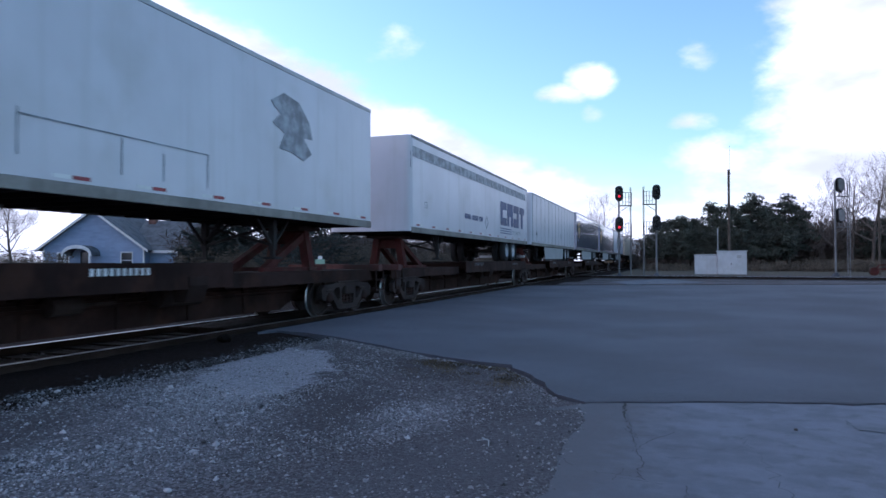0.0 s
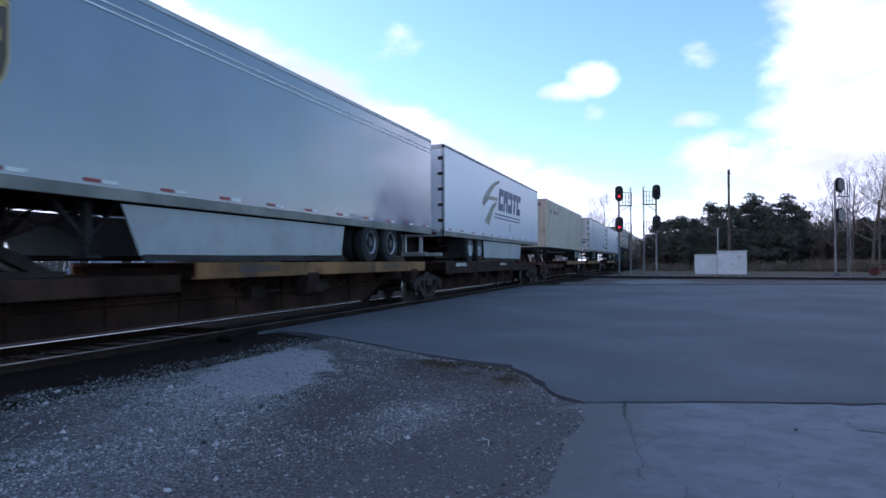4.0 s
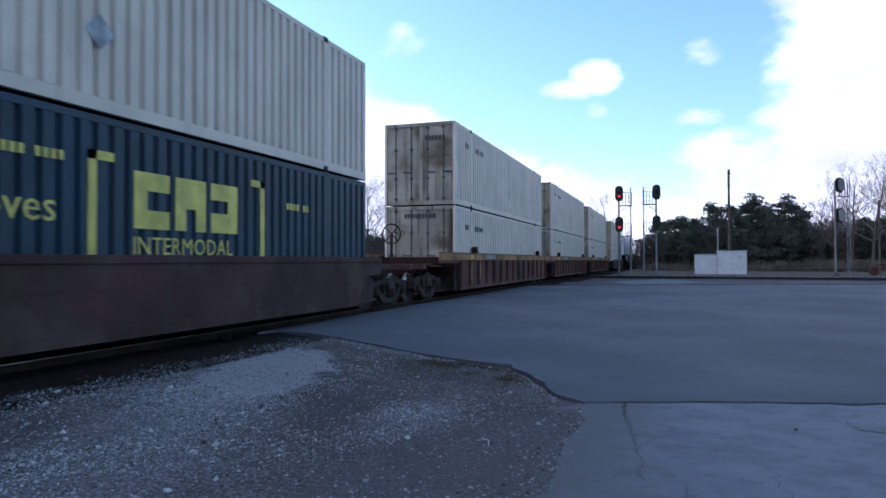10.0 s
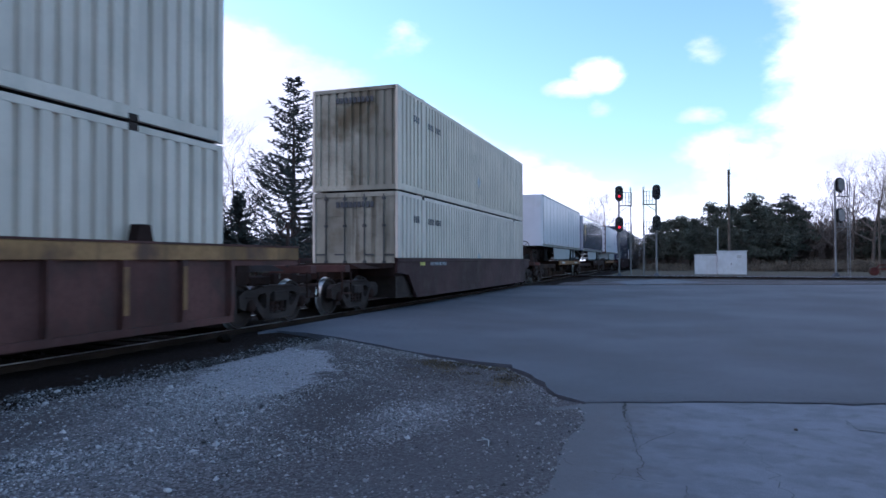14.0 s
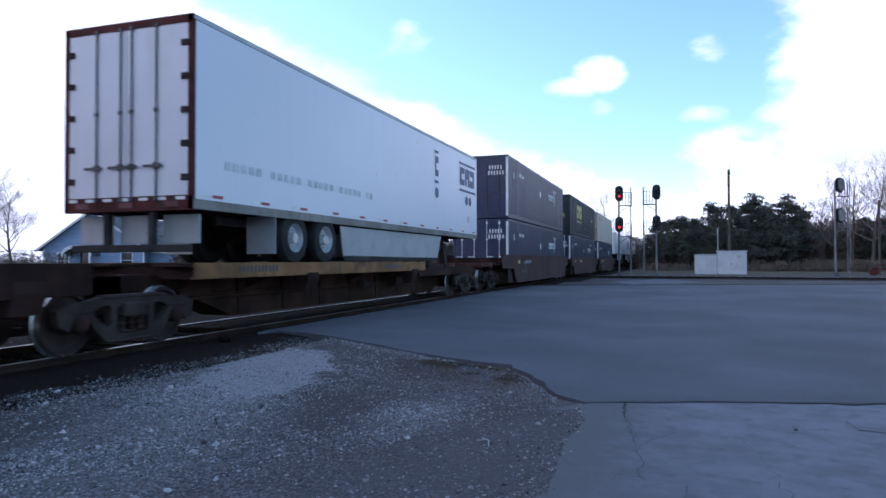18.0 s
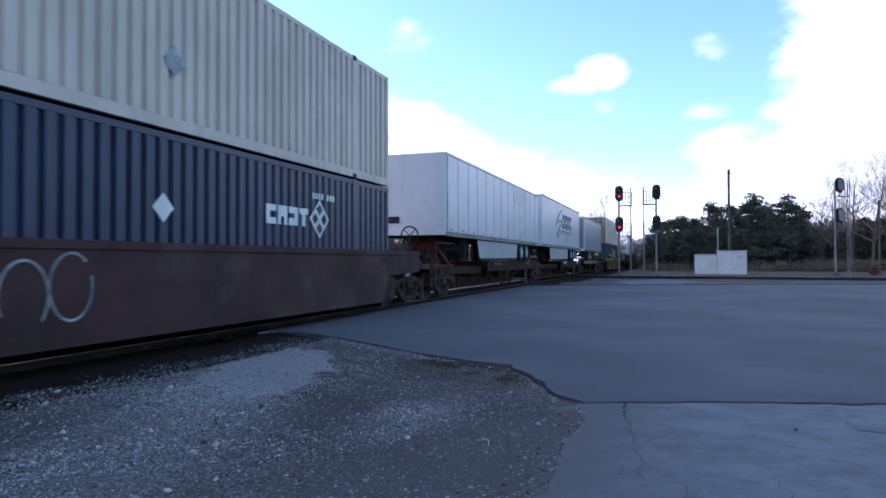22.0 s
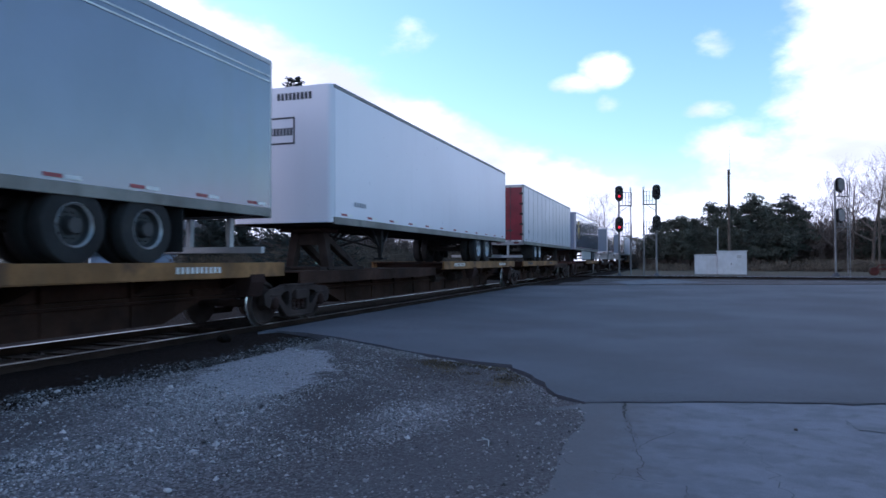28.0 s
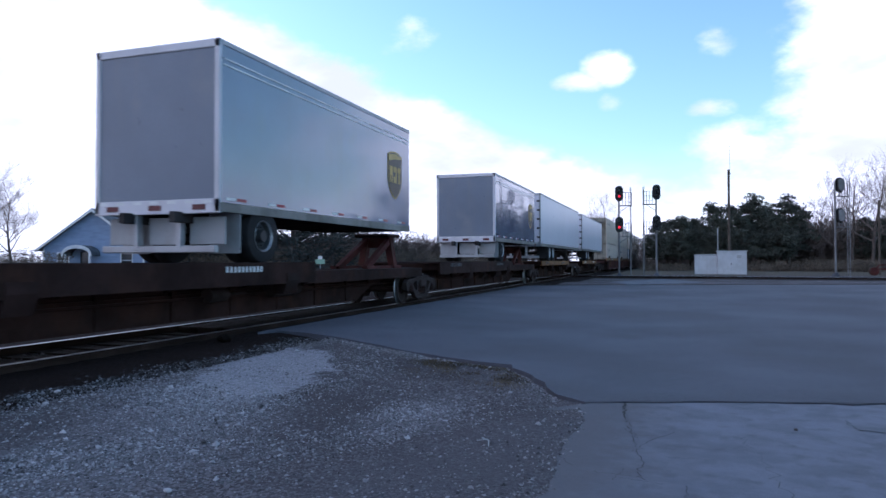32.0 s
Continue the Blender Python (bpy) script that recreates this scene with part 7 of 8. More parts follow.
def signal(k, d, lit, ladder_side, top=7.25, back=False, off=0.0):
    """A mast with two searchlight heads, a ladder and two small platforms."""
    x, y = spot(k, d)
    s = thing("railway_signal", ("railway signal mast showing two red lights" if lit else "railway signal mast with two dark black heads"), "railway signal", "signals beside the diamond", at=pose(x, y, -0.08, 0, 0, FACE - 4 + (180 if back else 0)))
    part("mast", Geo().tube((0, 0, 0.2), (0, 0, top - 0.5), 0.075, 0.065, 12).mesh("mast", M_MAST, True), s, "grey steel mast")
    part("base", Geo().box(-0.2, 0.2, -0.2, 0.2, 0.0, 0.2, 0.02).box(-0.13, 0.13, -0.13, 0.13, 0.2, 0.32, 0.02).mesh("base", M_CONCRETE), s, "concrete footing")
    L = ladder_side
    lx = L * 0.98
    for o in (-0.0, 0.36):
        part("ladder_rail", Geo().beam((lx - L * 0.05, o, 0.0), (lx - L * 0.05, o, top - 0.25), 0.045).mesh("ladder_rail", M_MAST), s)
    for z in np.arange(0.4, top - 0.4, 0.32):
        part("rung", shared("rung", lambda: Geo().beam((0, 0.0, 0), (0, 0.36, 0), 0.028).mesh("rung", M_MAST)), s, at=pose(lx - L * 0.05, 0, z))
    for zc in (top - 0.75, top - 3.15):
        # head: an oval target with a hooded lamp
        h = Geo()
        n = 24
        pts = []
        for i in range(n):
            t = 2 * math.pi * i / n
            pts.append((0.31 * math.cos(t), zc + 0.30 * math.sin(t) + (0.30 if math.sin(t) > 0 else -0.30)))
        h.prism(pts, "y", -0.16, -0.12)
        h.lathe((0, -1, 0), (0, -0.12, zc - 0.22), [(0.02, 0.20), (0.30, 0.20), (0.30, 0.18), (0.06, 0.17)], 16)
        h.lathe((0, -1, 0), (0, -0.12, zc + 0.25), [(0.02, 0.20), (0.30, 0.20), (0.30, 0.18), (0.06, 0.17)], 16)
        h.box(-0.2, 0.2, -0.12, 0.28, zc - 0.45, zc + 0.45, 0.05)
        q = part("signal_head", h.mesh("signal_head", M_BLACK), s, "black oval signal head", pose(off, 0, 0))
        # An added paler plate stands for light reflected off the black lamp case.
        if back:
            part("back_plate", Geo().prism([(0.04 + 0.23 * math.cos(2 * math.pi * i / 20), zc + 0.22 * math.sin(2 * math.pi * i / 20) + (0.24 if i < 10 else -0.24)) for i in range(20)], "y", 0.28, 0.30).mesh("back_plate", M_MAST), q, "added pale plate for the bright reflection on the lamp case")
        part("lens", Geo().lathe((0, -1, 0), (0, -0.16, zc - 0.22), [(0.0, 0.10), (0.03, 0.08), (0.04, 0.0)], 16).mesh("lens", M_REDLENS if lit else M_DARKLENS), q, "glowing red lens" if lit else "dark lens")
        part("lens", Geo().lathe((0, -1, 0), (0, -0.16, zc + 0.25), [(0.0, 0.17), (0.03, 0.12), (0.04, 0.0)], 16).mesh("lens", M_DARKLENS), q, "dark lens")
        z0 = zc - 0.95
        f = part("platform", Geo().box(min(0, lx), max(0, lx), -0.1, 0.5, z0, z0 + 0.05).mesh("platform", M_MAST), s, "small steel service platform with railing")
        part("brace", Geo().beam((0, 0, z0 - 0.5), (lx * 0.8, 0, z0), 0.04).mesh("brace", M_MAST), f)
        for a in (0.30, 0.53, 0.76, 1.0):
            part("railing_post", Geo().beam((lx * a, 0.0, z0), (lx * a, 0.0, z0 + 1.05), 0.035).mesh("railing_post", M_MAST), f)
        for zz in (0.30, 0.68, 1.05):
            part("railing", Geo().beam((lx * 0.3, 0.0, z0 + zz), (lx, 0.0, z0 + zz), 0.03).mesh("railing", M_MAST), f)


def relay_hut():
    x, y = spot((1275 - 784) / 1207, 63.5)
    h = thing("relay_hut", "small white painted relay hut beside the crossing", "hut", at=pose(x, y, -0.1, 0, 0, FACE - 20))
    a = Geo().box(-0.25, 2.25, 0, 2.2, 0, 2.15, 0.02)
    part("wall", a.mesh("wall", M_HUT), h)
    part("wall", Geo().box(-2.25, -0.26, 0.25, 2.0, 0, 1.80, 0.02).mesh("wall", M_HUT), h)
    part("roof", Geo().box(-0.32, 2.33, -0.08, 2.28, 2.15, 2.22, 0.015).mesh("roof", M_HUT), h)
    part("roof", Geo().prism([(-2.32, 1.80), (-0.32, 1.86), (-0.32, 1.92), (-2.32, 1.87)], "y", 0.18, 2.06).mesh("roof", M_HUT), h)
    d = part("door", Geo().box(0.2, 1.0, -0.035, 0.0, 0.05, 1.9, 0.008).mesh("door", M_HUT), h)
    part("handle", Geo().box(0.9, 0.96, -0.06, -0.035, 0.9, 1.05).mesh("handle", M_IRON), d)
    part("vent", Geo().box(1.4, 1.8, -0.03, 0.0, 1.5, 1.8, 0.006).mesh("vent", M_STEEL), h)
    part("conduit", Geo().tube((-0.2, 0.2, 2.1), (-0.2, 0.2, 4.3), 0.045, n=8).mesh("conduit", M_STEEL), h, "short grey pipe")


def pole(name, k, d, height, r, label, whip=0.0, cross=False):
    x, y = spot(k, d)
    p = thing(name, label, "pole", at=pose(x, y, -0.1))
    part("shaft", Geo().tube((0, 0, 0), (0, 0, height), r, r * 0.75, 10).mesh("shaft", M_TIMBER, True), p)
    if whip:
        part("antenna", Geo().tube((0.12, 0, height - 0.6), (0.12, 0, height + whip), 0.025, 0.012, 6).mesh("antenna", M_STEEL), p, "thin whip antenna")
        part("bracket", Geo().box(-0.1, 0.2, -0.05, 0.05, height - 0.5, height - 0.42).mesh("bracket", M_STEEL), p)
    if cross:
        part("crossarm", Geo().box(-0.9, 0.9, -0.05, 0.05, height - 0.6, height - 0.48).mesh("crossarm", M_TIMBER), p)


def street_sign(k, d):
    x, y = spot(k, d)
    p = thing("street_sign", "small pale green sign on a post", "sign", at=pose(x, y, -0.1, 0, 0, FACE))
    part("post", Geo().tube((0, 0, 0), (0, 0, 1.7), 0.03, n=8).mesh("post", M_STEEL), p)
    part("board", Geo().box(-0.3, 0.3, -0.05, -0.03, 1.15, 1.45, 0.005).mesh("board", surf("pale green board", (0.25, 0.40, 0.30), 0.5)), p)
    part("cap", Geo().box(-0.14, 0.14, -0.05, -0.03, 1.45, 1.65, 0.005).mesh("cap", M_WHITETAPE), p)


def red_machine(k, d):
    x, y = spot(k, d)
    m = thing("farm_implement", "low red steel implement standing in the weeds", "machine", at=pose(x, y, -0.1, 0, 0, FACE - 12))
    part("frame", Geo().beam((-1.3, 0, 0.55), (1.3, 0, 0.55), 0.14).beam((-1.2, 0, 0.1), (-0.6, 0, 0.9), 0.1).beam((1.2, 0, 0.1), (0.6, 0, 0.9), 0.1).beam((-0.6, 0, 0.9), (0.6, 0, 0.9), 0.1).mesh("frame", M_RUSTRED), m)
    for s in (-1, 1):
        part("wheel", Geo().lathe((0, 1, 0), (s * 1.0, -0.12, 0.35), [(0, 0.0), (0, 0.36), (0.2, 0.36), (0.2, 0.0)], 18).mesh("wheel", M_RUSTRED), m)


blue_house()
outbuilding((460 - 784) / 1207, 72, 6.0, 6.0, 2.2, 3.6, M_HUT, "small pale outbuilding with a grey roof")
outbuilding((640 - 784) / 1207, 95, 9.0, 7.0, 2.5, 4.6, M_HUT, "distant pale house with a grey roof")
relay_hut()
signal((1096 - 784) / 1207, 53.0, True, 1)
signal((1162 - 784) / 1207, 53.5, False, -1, 7.4)
signal((1479 - 784) / 1207, 53.5, False, -1, 7.95, True, -0.42)
pole("utility_pole", (1291 - 784) / 1207, 75.0, 11.3, 0.16, "tall dark timber pole with a whip antenna", 2.6)
pole("utility_pole", (1557 - 784) / 1207, 60.0, 6.6, 0.10, "plain dark timber pole by the weeds")
street_sign((567 - 784) / 1207, 44.0)
red_machine((1570 - 784) / 1207, 57.0)

spruce((520 - 784) / 1207, 50.0, 15.2, 6.2, 4, "tall dark spruce with drooping open boughs", 1.05)
spruce((588 - 784) / 1207, 60.0, 14.2, 3.6, 9, "slender dark spruce behind a taller one", 0.8)
spruce((371 - 784) / 1207, 56.0, 8.4, 2.8, 12, "dense dark columnar evergreen beside the house", 2.2)
spruce((424 - 784) / 1207, 58.0, 7.4, 2.7, 17, "low dense dark evergreen in the thicket", 1.8)
bare_tree("bare_tree", "bare winter tree with spreading branches", (322 - 784) / 1207, 74.0, 15.5, 21, 5)
bare_tree("bare_tree", "small bare tree beside the blue house", (22 - 784) / 1207, 57.0, 7.4, 22, 4, 1.0)
bare_tree("bare_tree", "bare winter tree with spreading branches", (-40 - 784) / 1207, 60.0, 8.5, 23, 4)
bare_tree("bare_tree", "bare winter tree with fine twigs", (440 - 784) / 1207, 66.0, 11.0, 24, 4)
bare_tree("bare_tree", "bare winter tree with fine twigs", (655 - 784) / 1207, 80.0, 9.5, 25, 4)
for i, (px, d, h) in enumerate(((1072, 150, 13.5), (1476, 92, 10.5), (1508, 84, 11.5), (1545, 80, 11.8), (1590, 86, 13.0), (1440, 100, 8.5), (1640, 84, 11.0), (1055, 170, 12.0))):
    bare_tree("bare_tree", "distant bare tree against the sky", (px - 784) / 1207, d, h, 40 + i, 4, 1.1)
models = [pine_model(10.5, 3.4, 61, "broad dark green pine in a windbreak"), pine_model(9.0, 3.0, 62, "dark green pine in a windbreak"), pine_model(7.0, 3.1, 63, "low dark green pine in a windbreak")]
for i, (px, d, m, sc) in enumerate(((1182, 100, 2, 1.0), (1206, 92, 2, 0.85), (1236, 97, 2, 0.95), (1262, 95, 1, 0.98), (1293, 100, 1, 1.0), (1328, 92, 0, 1.0), (1356, 99, 1, 0.95), (1397, 93, 0, 1.0), (1420, 104, 1, 0.80),
                                      (1532, 97, 2, 0.95), (1562, 94, 2, 1.0), (1600, 96, 1, 0.85), (1485, 108, 2, 0.9), (1375, 88, 2, 0.95), (1312, 88, 2, 0.9), (1222, 104, 2, 1.1), (1165, 106, 2, 0.9), (1345, 104, 1, 1.0), (1275, 90, 2, 0.85), (1690, 96, 1, 0.95), (1760, 98, 0, 0.9), (1840, 95, 1, 1.0), (1930, 99, 0, 0.95), (2030, 94, 1, 0.9), (2140, 96, 0, 1.0), (2270, 92, 1, 1.0), (2420, 90, 0, 0.9), (2600, 88, 1, 1.0))):
    x, y = spot((px - 784) / 1207, d)
    at = pose(x, y, -0.1, 0, 0, i * 67)
    if i in (0, 3, 5):
        models[{0: 2, 3: 1, 5: 0}[i]].matrix_world = at
    else:
        copy_thing(models[m], at)
bushes("brush", [((px - 784) / 1207, d, w, h) for px, d, w, h in ((1340, 84, 4, 0.9), (1390, 80, 4, 1.3), (1430, 82, 4, 1.1), (1470, 78, 3, 1.5), (1520, 76, 4, 1.4), (1560, 74, 4, 1.5), (1200, 84, 4, 0.9), (1175, 90, 3, 1.0))], "tangled brown winter scrub under the trees", M_BRUSH, 71, 2)
bushes("brush", [((px - 784) / 1207, d, w, h) for px, d, w, h in ((20, 52, 4, 2.2), (-30, 50, 4, 2.4), (380, 54, 3, 2.6), (425, 55, 3, 2.2), (560, 62, 5, 3.0), (620, 66, 5, 3.0), (690, 75, 5, 2.6), (750, 90, 6, 2.6), (820, 110, 7, 2.6))], "tangled brown winter scrub beyond the track", M_BRUSH, 72, 2)


def far_woods(spots, label, seed, material):
    """The brown mass of a winter wood behind the pines: upright stems with long fine twigs."""
    rnd = random.Random(seed)
    g = Geo()
    for px, d, w, h in spots:
        for _ in range(int(26 * w)):
            x, y = spot((px - 784) / 1207 + rnd.uniform(-w, w) / d, d + rnd.uniform(-3, 3))
            p, dd = Vector((x, y, -0.2)), Vector((rnd.gauss(0, 0.12), rnd.gauss(0, 0.12), 1)).normalized()
            ln, r = h * rnd.uniform(0.55, 1.0), rnd.uniform(0.03, 0.07)
            for j in range(5):
                q = p + dd * ln / 5
                g.tube(p, q, r, r * 0.75, 3, False)
                r *= 0.75
                for _ in range(9):
                    s = Vector((rnd.gauss(0, 1), rnd.gauss(0, 1), rnd.uniform(-0.1, 1.3))).normalized()
                    tuft(g, p.lerp(q, rnd.random()), s, rnd.uniform(0.4, 1.3), rnd.uniform(0.02, 0.045), rnd)
                p = q
                dd = (dd + Vector((rnd.gauss(0, 0.2), rnd.gauss(0, 0.2), 0.1))).normalized()
    solid("far_woods", g.mesh("far_woods", material), label, "woods", kind="stuff")


far_woods([(1160, 118, 6, 6.5), (1230, 118, 6, 6.5), (1300, 118, 6, 6.5), (1370, 115, 6, 7.5), (1420, 105, 6, 8.0), (1440, 103, 6, 8.0), (1465, 104, 8, 8.0), (1510, 103, 8, 7.5), (1500, 100, 6, 7.0), (1540, 98, 6, 7.5), (1590, 98, 6, 7.5), (1650, 98, 6, 7.0), (1740, 100, 8, 7.0), (1860, 100, 9, 7.0), (1990, 98, 9, 7.0), (2130, 96, 9, 6.5), (2290, 94, 10, 6.5), (2480, 90, 10, 6.5)], "grey brown bare wood behind the pines", 73, M_TWIG)
far_woods([(352, 64, 2, 4.4), (400, 63, 3, 4.6), (470, 70, 4, 3.6), (540, 70, 5, 5.0), (610, 76, 5, 5.2), (680, 84, 5, 5.2), (750, 95, 6, 5.2), (840, 120, 9, 6.0), (930, 140, 9, 6.5)], "grey brown thicket beyond the track", 74, M_BARK)

# ---------------------------------------------------------------- loose stones and litter


def stones(name, label, count, area, size, material, seed):
    """Loose broken stone on the verge, too many to count."""
    rnd = random.Random(seed)
    g = Geo()
    made = 0
    while made < count:
        x, y = area(rnd)
        if x is None:
            continue
        r = size * rnd.lognormvariate(0, 0.45)
        z = (ground_z(x, y) - 0.03 if x > TRACK_X + 2.7 else -0.135) + r * 0.18 + ground_noise(x, y)
        vs = []
        a = rnd.uniform(0, 6.28)
        for i in range(4):
            t = a + 1.5708 * i + rnd.uniform(-0.4, 0.4)
            vs.append((x + r * math.cos(t) * rnd.uniform(0.7, 1.2), y + r * math.sin(t) * rnd.uniform(0.7, 1.2), z + r * rnd.uniform(-0.3, 0.3)))
        vs.append((x + r * rnd.uniform(-0.3, 0.3), y + r * rnd.uniform(-0.3, 0.3), z + r * rnd.uniform(0.4, 0.8)))
        vs.append((x, y, z - r * 0.6))
        g.add(vs, [(0, 1, 4), (1, 2, 4), (2, 3, 4), (3, 0, 4), (1, 0, 5), (2, 1, 5), (3, 2, 5), (0, 3, 5)])
        made += 1
    solid(name, g.mesh(name, material), label, "gravel", kind="stuff")


def stone_tint(name, a, b):
    m, n, l, out = graph(name)
    geo = n.new("ShaderNodeNewGeometry")
    rp = n.new("ShaderNodeValToRGB")
    rp.color_ramp.elements[0].color, rp.color_ramp.elements[1].color = (*a, 1), (*b, 1)
    l.new(geo.outputs["Random Per Island"], rp.inputs[0])
    l.new(rp.outputs[0], out.inputs["Base Color"])
    out.inputs["Roughness"].default_value = 0.95
    return m


M_STONES = stone_tint("mixed grey stones", (0.042, 0.039, 0.041), (0.33, 0.315, 0.33))
M_PALESTONES = stone_tint("pale limestone chips", (0.12, 0.114, 0.12), (0.45, 0.43, 0.455))
M_DARKSTONES = stone_tint("dark ballast stones", (0.012, 0.009, 0.008), (0.075, 0.068, 0.07))


def on_gravel(x, y):
    return x < (-0.75 if y < 6.8 else -1.2) and y < road_edge(x) - 0.06


def clump(x, y, rnd):
    """Loose stone gathers in drifts and leaves bare dirt between."""
    return rnd.random() < 0.32 + 1.5 * max(0.0, 0.34 + noise.noise(Vector((x * 1.1, y * 0.8, 3.1))) + 0.5 * noise.noise(Vector((x * 4.0, y * 3.0, 7.7))))


def on_dirt(x, y):
    """Fine trodden dirt between the gravel and the apron."""
    return x > -2.75 + 0.6 * (y - 3.8) + 0.25 * noise.noise(Vector((x * 2, y * 2, 1.0))) and y < 6.4


def on_patch(x, y):
    """On the compacted limestone, where few loose stones lie."""
    dy = y - 7.55
    return ((x + 4.75 + 0.28 * dy) / 0.72) ** 2 + (dy / 1.4) ** 2 < 1


def gravel_area(rnd):
    y = 2.6 + 8.0 * rnd.random() ** 1.3
    x = rnd.uniform(-6.6, -0.6)
    if on_patch(x, y) and rnd.random() < 0.85:
        return None, None
    if not clump(x, y, rnd) or (on_dirt(x, y) and rnd.random() < 0.75):
        return None, None
    # the dirt beside the asphalt carries fewer stones
    if y > 5.6 and x > -3.6 and rnd.random() < 0.6:
        return None, None
    return (x, y) if on_gravel(x, y) else (None, None)


def pale_area(rnd):
    """Chips thrown out of the pale patch and a lighter swathe towards the camera."""
    s = rnd.random()
    if s < 0.35:
        x, y = rnd.gauss(-4.6, 0.6), rnd.gauss(6.9, 1.1)
    elif s < 0.85:
        y = 2.8 + 3.6 * rnd.random()
        x = rnd.gauss(-4.25 - 0.22 * (y - 4.6), 0.65)
    else:
        x, y = rnd.gauss(-2.35, 0.35), rnd.gauss(5.9, 0.5)
    if (on_patch(x, y) and rnd.random() < 0.6) or not clump(x, y, rnd) or (on_dirt(x, y) and rnd.random() < 0.85):
        return None, None
    return (x, y) if on_gravel(x, y) and x > -6.4 and y > 2.4 else (None, None)


def edge_area(rnd):
    """Crumbs along the broken edge of the asphalt and over the apron's border."""
    if rnd.random() < 0.86:
        x = -1.15 - 4.6 * rnd.random()
        return x, road_edge(x) - 0.03 - abs(rnd.gauss(0, 0.16))
    return rnd.gauss(-0.85, 0.28), rnd.uniform(2.8, 6.9)


def ballast_area(rnd):
    s = rnd.random()
    x = TRACK_X + rnd.choice((-1, 1)) * rnd.uniform(1.5, 2.7) if s < 0.8 else TRACK_X + rnd.uniform(-0.65, 0.65)
    return x, rnd.uniform(2.0, 10.6)


stones("gravel", "loose mixed grey gravel on the verge", 26000, gravel_area, 0.0075, M_STONES, 81)
stones("gravel", "pale limestone chips scattered on the verge", 17000, pale_area, 0.0068, M_PALESTONES, 82)
stones("gravel", "larger pale stones among the gravel", 260, pale_area, 0.013, M_PALESTONES, 86)
stones("gravel", "dark crumbs along the broken asphalt edge", 7000, edge_area, 0.008, M_STONES, 83)
stones("ballast", "oily ballast with train shade put into its colour stones along the rails", 9000, ballast_area, 0.013, M_DARKSTONES, 84)


def dead_grass():
    """Flattened brown grass along the broken edge of the asphalt."""
    rnd = random.Random(85)
    g = Geo()
    for _ in range(6000):
        u = rnd.random()
        x = -1.75 - 1.7 * u + rnd.gauss(0, 0.12)
        y = road_edge(x) - 0.12 - abs(rnd.gauss(0, 0.55))
        if noise.noise(Vector((x * 2.5, y * 2.5, 4.0))) < -0.12:
            continue
        z = ground_z(x, y) - 0.03 + ground_noise(x, y)
        a = rnd.uniform(0, 6.283)
        ln = rnd.uniform(0.02, 0.07)
        w = 0.004
        dx, dy = math.cos(a), math.sin(a)
        g.add([(x - dy * w, y + dx * w, z), (x + dy * w, y - dx * w, z), (x + dx * ln, y + dy * ln, z + ln * rnd.uniform(0.15, 0.8))], [(0, 1, 2)])
    solid("dead_grass", g.mesh("dead_grass", M_STRAW), "flattened brown grass at the asphalt edge", "grass", kind="stuff")


dead_grass()


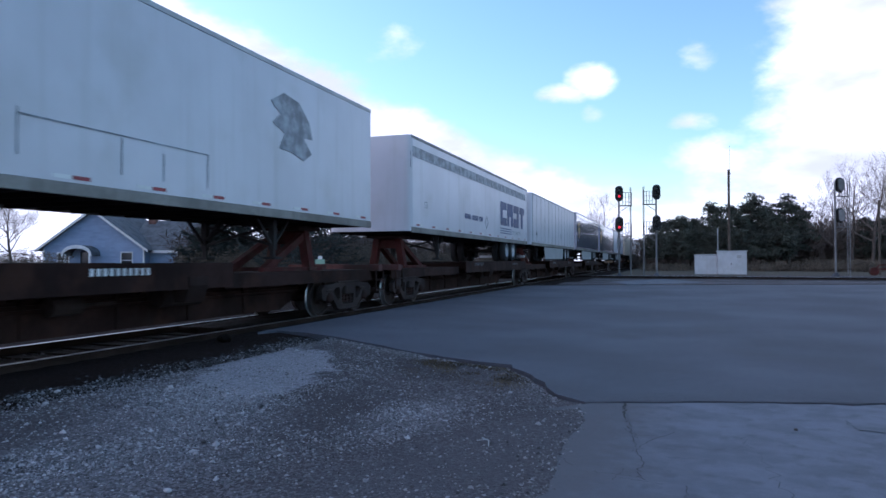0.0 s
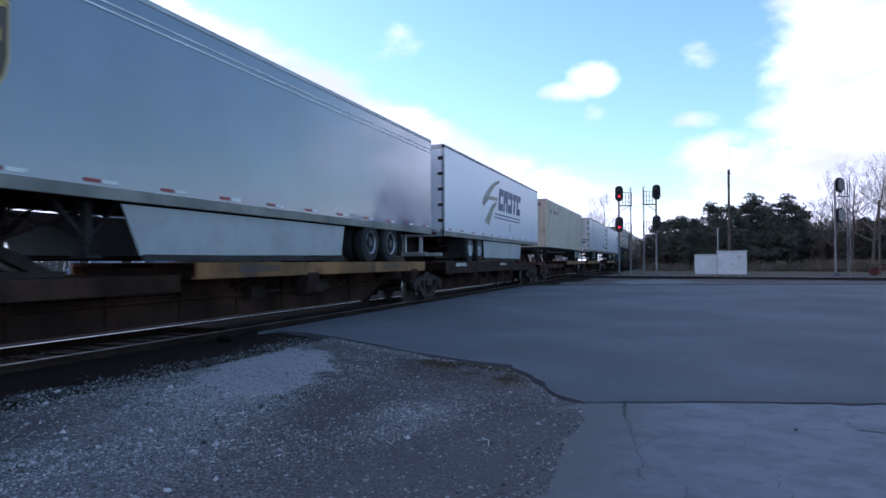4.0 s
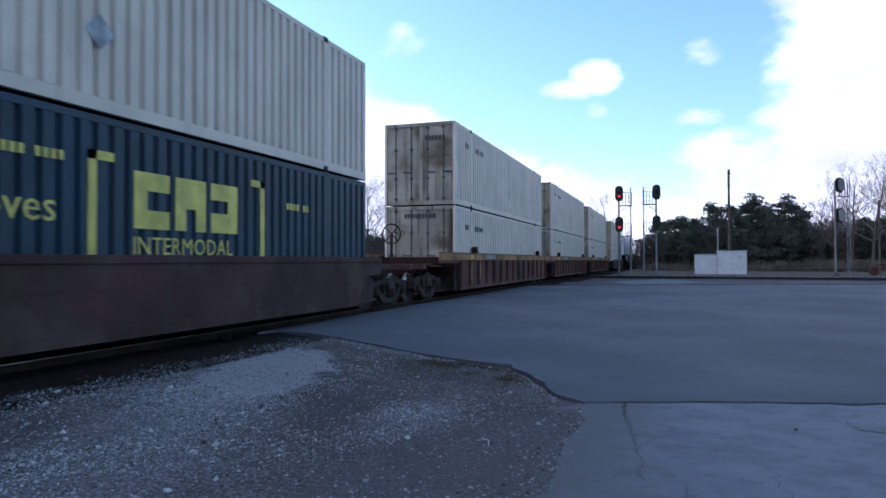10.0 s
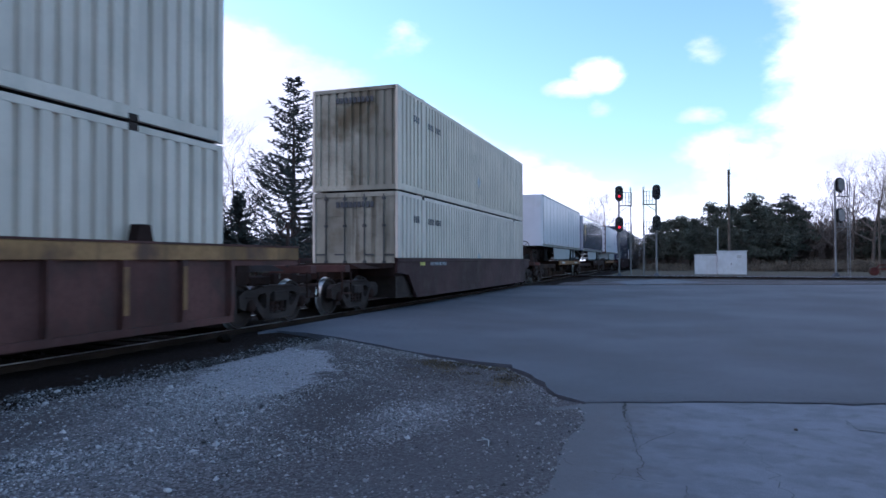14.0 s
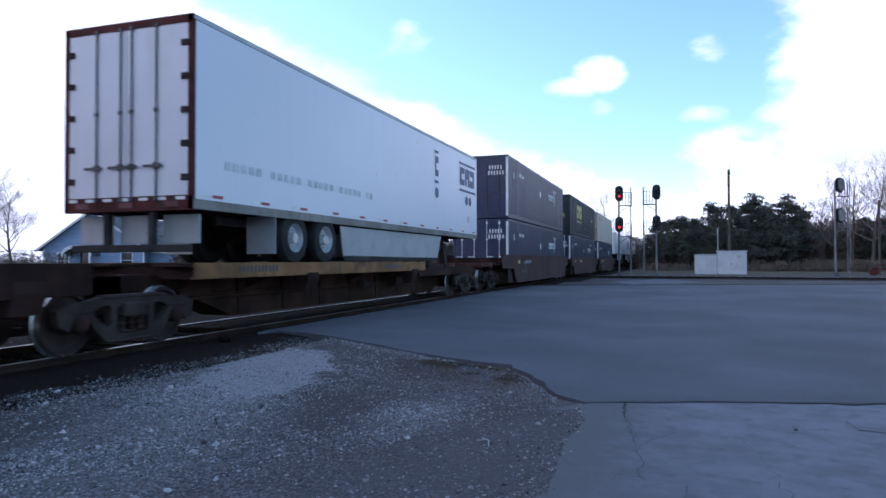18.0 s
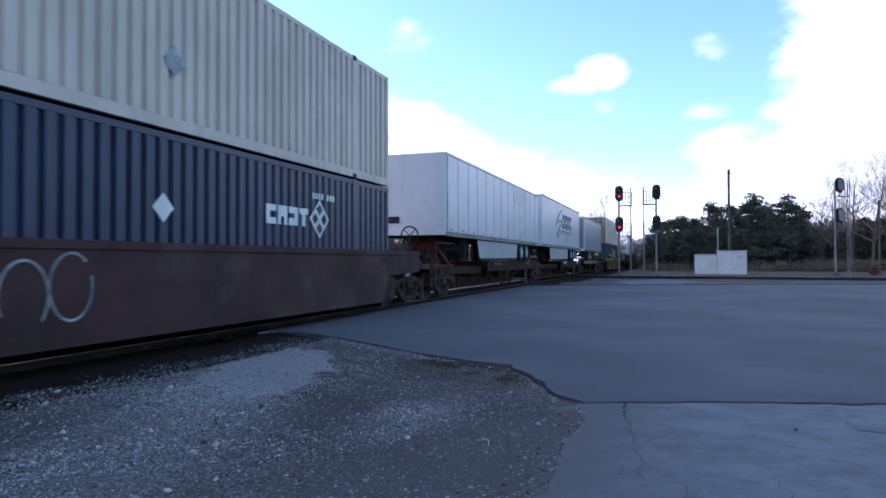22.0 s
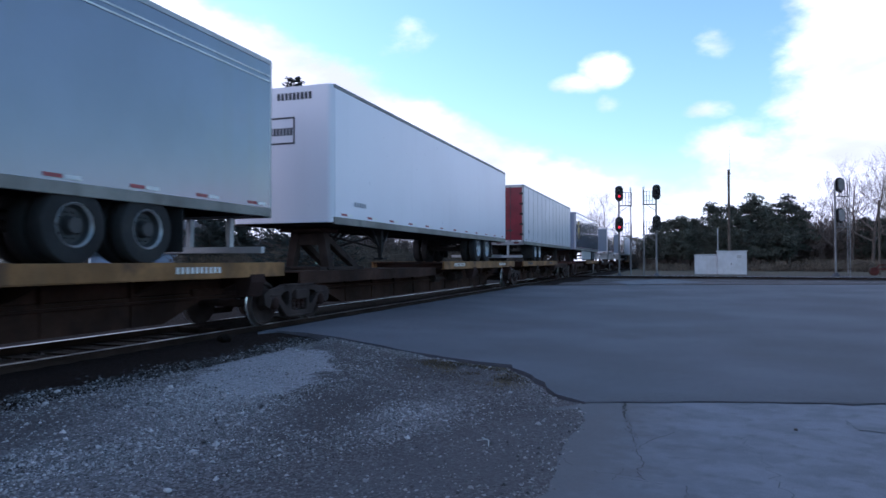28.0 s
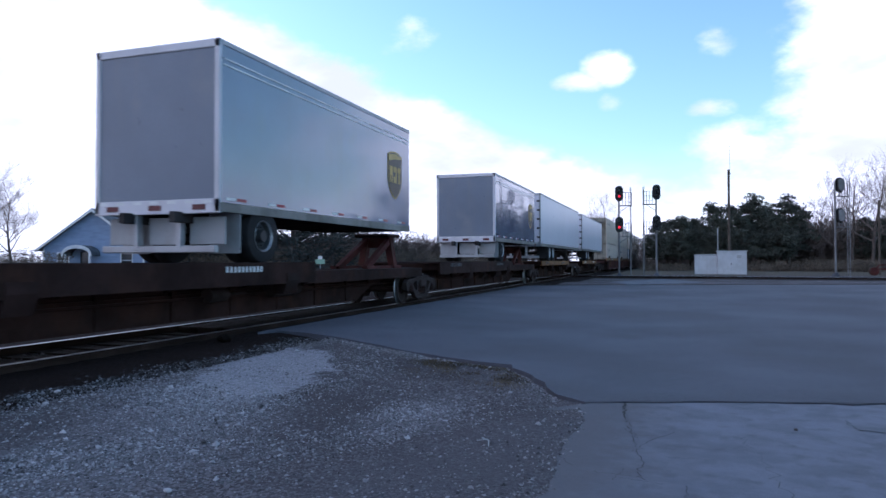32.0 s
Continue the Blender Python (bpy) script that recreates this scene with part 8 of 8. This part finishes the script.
def lumps():
    rnd = random.Random(91)
    for (x, y, r, m, lab) in ((-1.01, 6.3, 0.034, M_DARKSTONES, "dark lump of asphalt on the dirt"), (0.95, 6.32, 0.018, M_DARKSTONES, "small dark stone on the apron"), (-7.0, 9.5, 0.12, M_SLEEPER, "dark clod of oily earth beside the rail"), (-5.55, 4.85, 0.028, M_PALESTONES, "pale stone on the gravel"),
                              (-5.1, 6.0, 0.03, M_PALESTONES, "pale stone on the gravel"), (-5.3, 8.9, 0.03, M_PALESTONES, "pale stone on the gravel"), (-5.9, 5.3, 0.03, M_PALESTONES, "pale stone on the gravel"), (-3.0, 3.5, 0.025, M_PALESTONES, "pale stone on the gravel")):
        g = Geo()
        bm = bmesh.new()
        bmesh.ops.create_icosphere(bm, subdivisions=2, radius=r)
        for v in bm.verts:
            v.co *= 1 + 0.5 * noise.noise(v.co * 25 + Vector((x, y, 0)))
            v.co.z *= 0.65
        me = bpy.data.meshes.new("stone")
        bm.to_mesh(me)
        bm.free()
        me.materials.append(m)
        solid("stone", me, lab, "stone", "larger loose stones", at=pose(x, y, ground_z(x, y) + 0.3 * r - (0.02 if x < -0.7 else 0), 0, 0, rnd.uniform(0, 360)))
    g = Geo()
    g.tube((0, 0, 0.01), (0.08, -0.1, 0.02), 0.006, n=5).tube((0.08, -0.1, 0.02), (0.11, -0.22, 0.01), 0.006, 0.004, 5).tube((0.05, -0.06, 0.015), (0.0, -0.16, 0.03), 0.004, n=4)
    solid("twig", g.mesh("twig", M_STEEL), "short pale broken twig on the gravel", "twig", at=pose(-1.44, 5.22, ground_z(-1.44, 5.22) + 0.004))


lumps()



def motions():
    """Everything that moves: the clouds, the wagons with what they carry, and the wheels."""
    walk(clouds, [(t, pose(0, 0, 0, 0.9 * t / 32, -0.5 * t / 32, -1.5 * t / 32)) for t in (0, 8, 16, 24, 32)])
    for ob, place, turned in MOVERS:
        z = 0.0 if isinstance(turned, bool) else turned
        rz = 180 if turned is True else 0
        walk(ob, [(t, pose(TRACK_X, place - run(t), z, 0, 0, rz)) for t in range(0, 33, 4)])
    # every wheel of one diameter turns alike: one path for each of the two axles of a truck
    done = {}
    for w, c in WHEELSETS:
        if c not in done:
            walk(w, [(k / FPS, pose(0, c, R_WHEEL, math.degrees(run(k / FPS) / R_WHEEL) % 360)) for k in range(32 * FPS + 1)])
            done[c] = w
        else:
            w.rotation_mode = "QUATERNION"
            w.animation_data_create()
            w.animation_data.action = done[c].animation_data.action
            w.animation_data.action_slot = done[c].animation_data.action_slot


motions()
